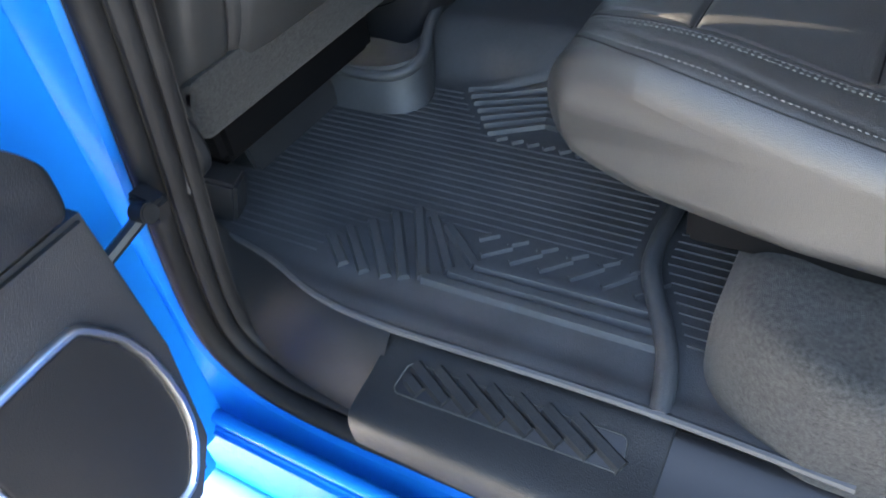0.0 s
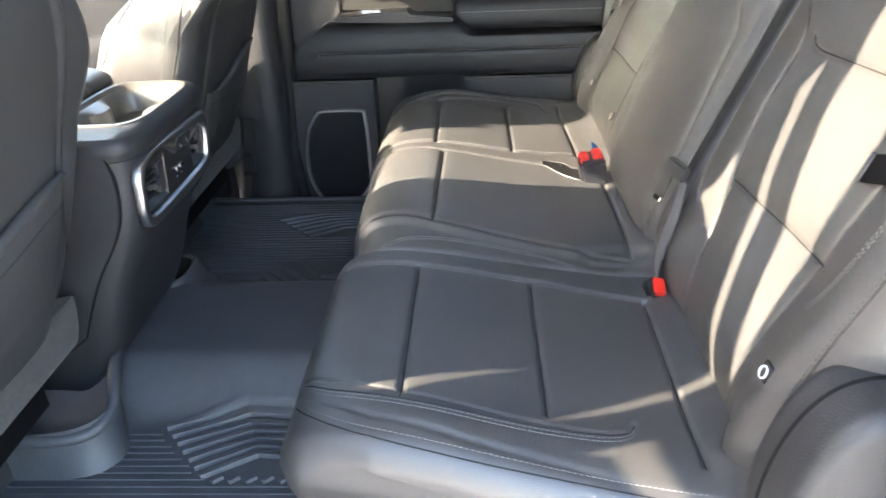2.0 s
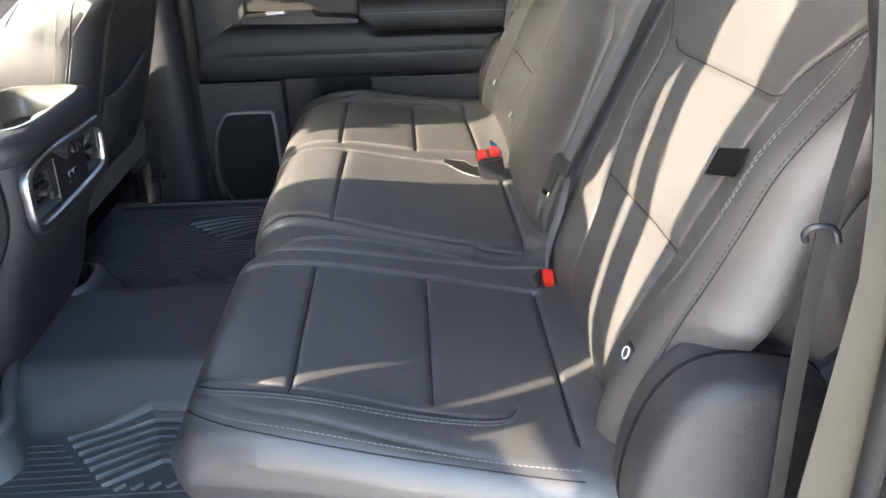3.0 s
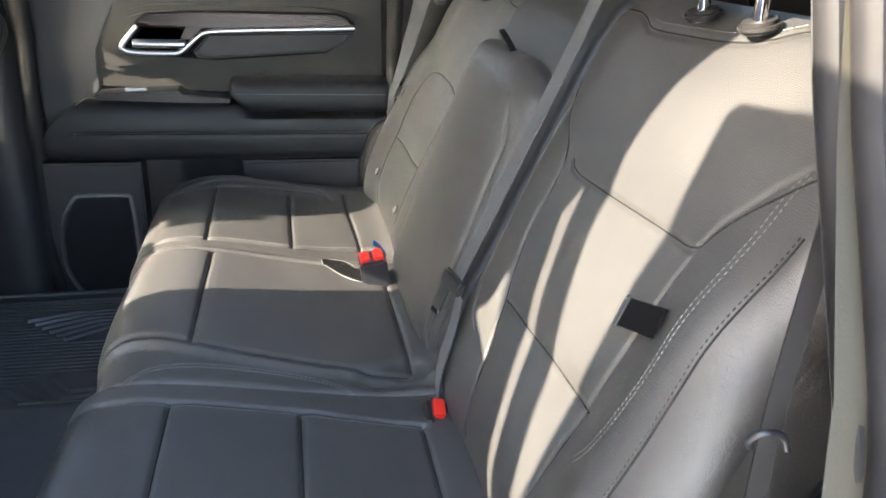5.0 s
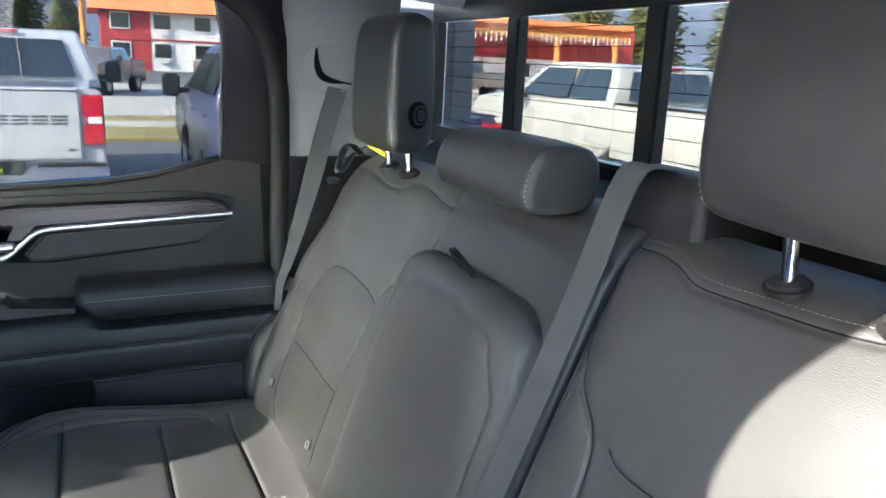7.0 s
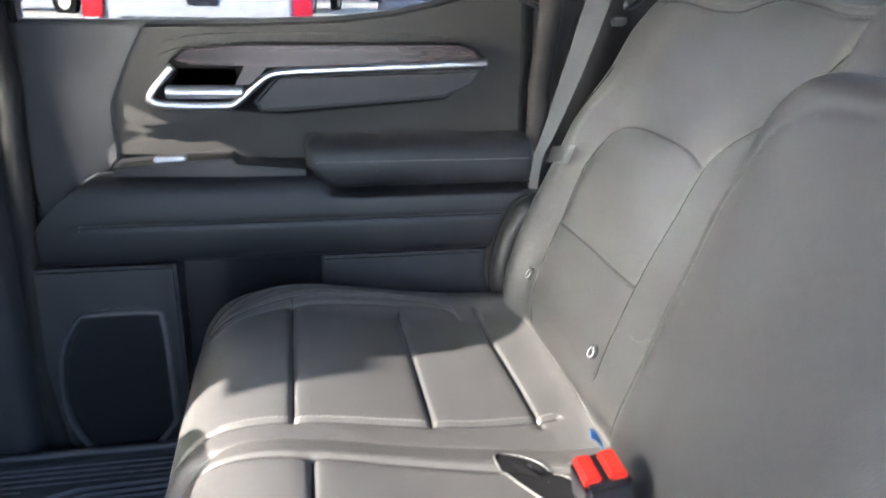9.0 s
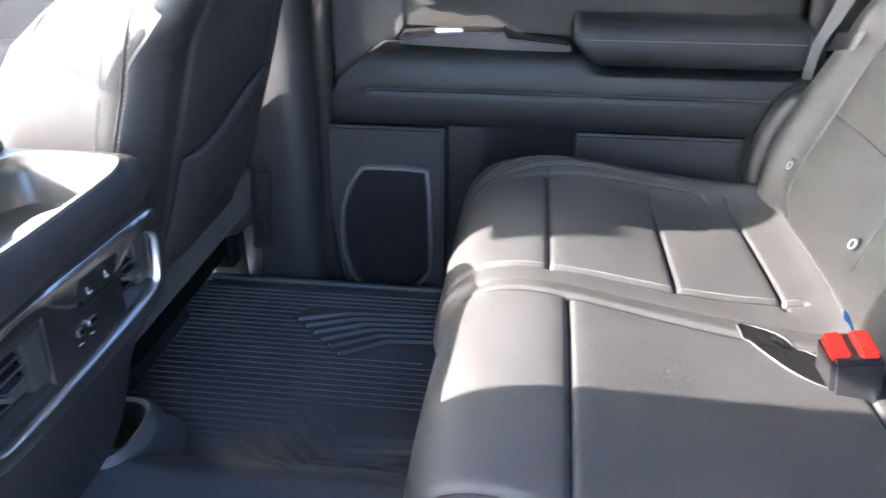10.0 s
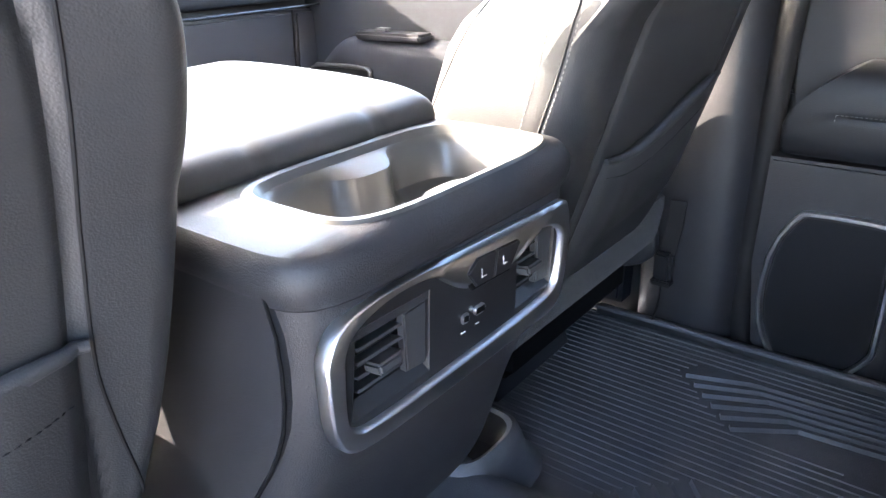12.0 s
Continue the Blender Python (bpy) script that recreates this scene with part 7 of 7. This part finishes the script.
tagged(verge, "strip of dry yellow grass along the road", "grass verge", kind="structure")
kerb = part("kerb", slab([(-30, 18.0), (60, 18.0), (60, 19.2), (-30, 19.2)], -0.05, 0.10, "xy", 0.02), ROAD)
tagged(kerb, "pale concrete footpath between grass strips", "pavement", kind="structure")


def motel(x0, y0, w, d, h, red_part, label):
    b = thing("motel_building", label, "building", (x0 + w / 2, y0, 0))
    part("wall", box(x0 + red_part / 2, y0 + d / 2, h / 2, red_part, d, h, 0), WALL_RED, b, "dark red siding")
    part("wall", box(x0 + red_part + (w - red_part) / 2, y0 + d / 2 + 0.05, h / 2, w - red_part, d, h, 0), WALL_WHITE, b, "white siding")
    part("band", box(x0 + w / 2, y0 - 0.02, h * 0.52, w, 0.15, 0.16, 0.02), WALL_RED, b)
    part("roof", join(([(x0 - 1, y0 - 1.1, h - 0.1), (x0 + w + 1, y0 - 1.1, h - 0.1), (x0 + w + 1, y0 + d / 2, h + 2.4), (x0 - 1, y0 + d / 2, h + 2.4), (x0 - 1, y0 + d + 1, h - 0.1), (x0 + w + 1, y0 + d + 1, h - 0.1)],
         [(0, 1, 2, 3), (3, 2, 5, 4), (0, 3, 4), (1, 5, 2), (0, 4, 5, 1)])), ROOF_ORANGE, b, "orange roof")
    for row in (0.20, 0.68):
        k = 0
        x = x0 + 1.6
        while x < x0 + w - 1.5:
            win = part("window", box(x, y0 - 0.03, h * row + 0.75, 1.7, 0.14, 1.5, 0.02), WALL_WHITE, b)
            part("pane", box(x, y0 - 0.08, h * row + 0.75, 1.45, 0.12, 1.25, 0.01), DARK_GLASS, win)
            if k % 2 == 1:
                part("air_conditioner", box(x, y0 - 0.2, h * row - 0.15, 0.9, 0.35, 0.4, 0.03), WALL_WHITE, b)
            x += 3.6
            k += 1
    return b


motel(1.2, 74.5, 46, 11, 5.4, 4.2, "two-storey red and white motel with orange roof")
lodge = thing("log_lodge", "red lodge with varnished log porch and icicle lights", "building", (23, 42, 0))
part("wall", box(24.0, 45, 2.2, 22, 6, 4.4, 0), WALL_RED, lodge)
part("lower_wall", box(21.0, 41.9, 1.15, 15.5, 0.3, 2.3, 0), WALL_WHITE, lodge)
part("porch_roof", box(23.5, 40.5, 4.1, 17, 4.2, 0.35, 0.05, (-8, 0, 0)), ROOF_ORANGE, lodge)
for x in (18.0, 23.2, 26.5, 31.0):
    part("log_post", tube([(x, 38.9, 0), (x + 0.05, 38.9, 2.0), (x, 38.9, 4.0)], [0.24, 0.21, 0.22], 12), LOG, lodge)
part("log_beam", tube([(15.5, 38.9, 3.75), (32, 38.9, 3.75)], 0.22, 12), LOG, lodge)
part("icicle_lights", join(*[tube([(x, 38.4, 3.75), (x, 38.4, 3.45 - 0.25 * random.random())], 0.03, 4) for x in np.arange(15.6, 31.8, 0.35)]), WALL_WHITE, lodge)
dr = part("door", box(18.9, 41.7, 1.25, 1.3, 0.15, 2.3, 0.03), RED, lodge, "bright red door")
part("pane", box(18.9, 41.6, 1.6, 0.7, 0.1, 1.1, 0.02), WALL_WHITE, dr)
for x in (22.0, 25.5):
    win = part("window", box(x, 41.7, 1.6, 1.8, 0.15, 1.1, 0.02), WALL_WHITE, lodge)
    part("pane", box(x, 41.65, 1.6, 1.6, 0.12, 0.9, 0.01), DARK_GLASS, win)


def spruce(x, y, h, r, seed):
    rnd = random.Random(seed)
    t = thing("spruce_tree", "tall sunlit spruce with drooping ragged branches", "tree", (x, y, 0), group="spruces")
    part("trunk", tube([(x, y, 0), (x + 0.1, y, h * 0.5), (x, y, h)], [0.28, 0.16, 0.03], 8), BARK, t)
    verts, faces = [], []
    levels = int(h * 2.2)
    for i in range(levels):
        f = i / levels
        z = 0.8 + (h - 0.8) * f
        rr = r * (1 - f) ** 0.85 * rnd.uniform(0.75, 1.15) + 0.15
        n = max(6, int(15 * (1 - f) + 5))
        for j in range(n):
            a = 2 * math.pi * (j + rnd.random()) / n
            L = rr * rnd.uniform(0.65, 1.12)
            for q in range(5):
                g = (q + 0.7) / 5
                px, py, pz = x + math.cos(a) * L * g, y + math.sin(a) * L * g, z - 0.32 * L * g * g + rnd.uniform(-0.12, 0.12)
                w = (0.34 * (1 - 0.5 * g) + 0.10) * rnd.uniform(0.7, 1.3)
                for _ in range(3):
                    k = len(verts)
                    b = a + rnd.uniform(-1.1, 1.1)
                    verts += [(px, py, pz + 0.05), (px + math.cos(b) * w * 1.6, py + math.sin(b) * w * 1.6, pz - 0.25 * w), (px + math.cos(b + 1.2) * w, py + math.sin(b + 1.2) * w, pz - w * rnd.uniform(0.2, 0.9))]
                    faces.append((k, k + 1, k + 2))
    part("crown", (verts, faces), NEEDLES, t)


for k, (x, y, h, r) in enumerate(((38, 52, 15, 4.0), (43, 50, 13, 3.6), (48, 55, 16, 4.2), (54, 51, 14, 4.0), (60, 54, 15, 4.2), (34, 60, 17, 4.0), (-6, 96, 13, 3.2), (-2, 92, 11, 2.8), (-12, 95, 13, 3.0), (-18, 90, 15, 3.6), (-25, 88, 14, 3.4), (5, 100, 12, 3.0), (-9.5, 99, 15, 3.0))):
    spruce(x, y, h, r, k)
hills = []
for j, (dist, hh) in enumerate(((620, 70), (900, 150))):
    n = 120
    v = []
    for i in range(n):
        a = radians(-100 + 200 * i / (n - 1))
        top = hh * (0.55 + 0.35 * math.sin(3.1 * a + j) + 0.15 * math.sin(9 * a + 2 * j) + 0.08 * noise.noise((i * 0.35, j, 0)))
        v += [(dist * math.sin(a), dist * math.cos(a), -1), (dist * 1.05 * math.sin(a), dist * 1.05 * math.cos(a), top), (dist * 1.3 * math.sin(a), dist * 1.3 * math.cos(a), -1)]
    f = [(3 * i + q, 3 * i + 3 + q, 3 * i + 4 + q, 3 * i + 1 + q) for i in range(n - 1) for q in (0, 1)]
    hills.append((v, f))
ridge_ob = part("backdrop", join(*hills), HILL)
tagged(ridge_ob, "hazy blue wooded hills on the horizon", "hills", kind="structure")
poles = thing("utility_pole", "brown wooden utility pole by the road", "pole", (-0.1, 42.8, 0))
part("shaft", tube([(-0.1, 42.8, 0), (-0.1, 42.8, 9)], 0.15, 10), LOG, poles)
flagpole = thing("flag_pole", "white flag pole with red and white flag", "flag pole", (-7.8, 34.2, 0))
part("shaft", tube([(-7.8, 34.2, 0), (-7.8, 34.2, 6)], 0.06, 8), WALL_WHITE, flagpole)
part("flag", sheet(lambda u, v: (-7.8 - 0.9 * u, 34.2 + 0.1 * math.sin(5 * u), 4.4 - 0.8 * u - 0.9 * v), 12, 6), WALL_RED, flagpole)
lamp = thing("street_lamp", "grey steel lamp post beside the car park", "street lamp", (-9.5, 33, 0))
part("shaft", tube([(-9.3, 33, 0), (-9.3, 33, 7)], 0.12, 10), STEELY, lamp)
store = thing("store_building", "low white store with red sign band", "building", (-24, 60, 0))
part("wall", box(-23.8, 62, 1.9, 18, 8, 3.8, 0), WALL_WHITE, store)
part("sign_band", box(-23.8, 57.8, 3.3, 18, 0.3, 1.0, 0), WALL_RED, store)
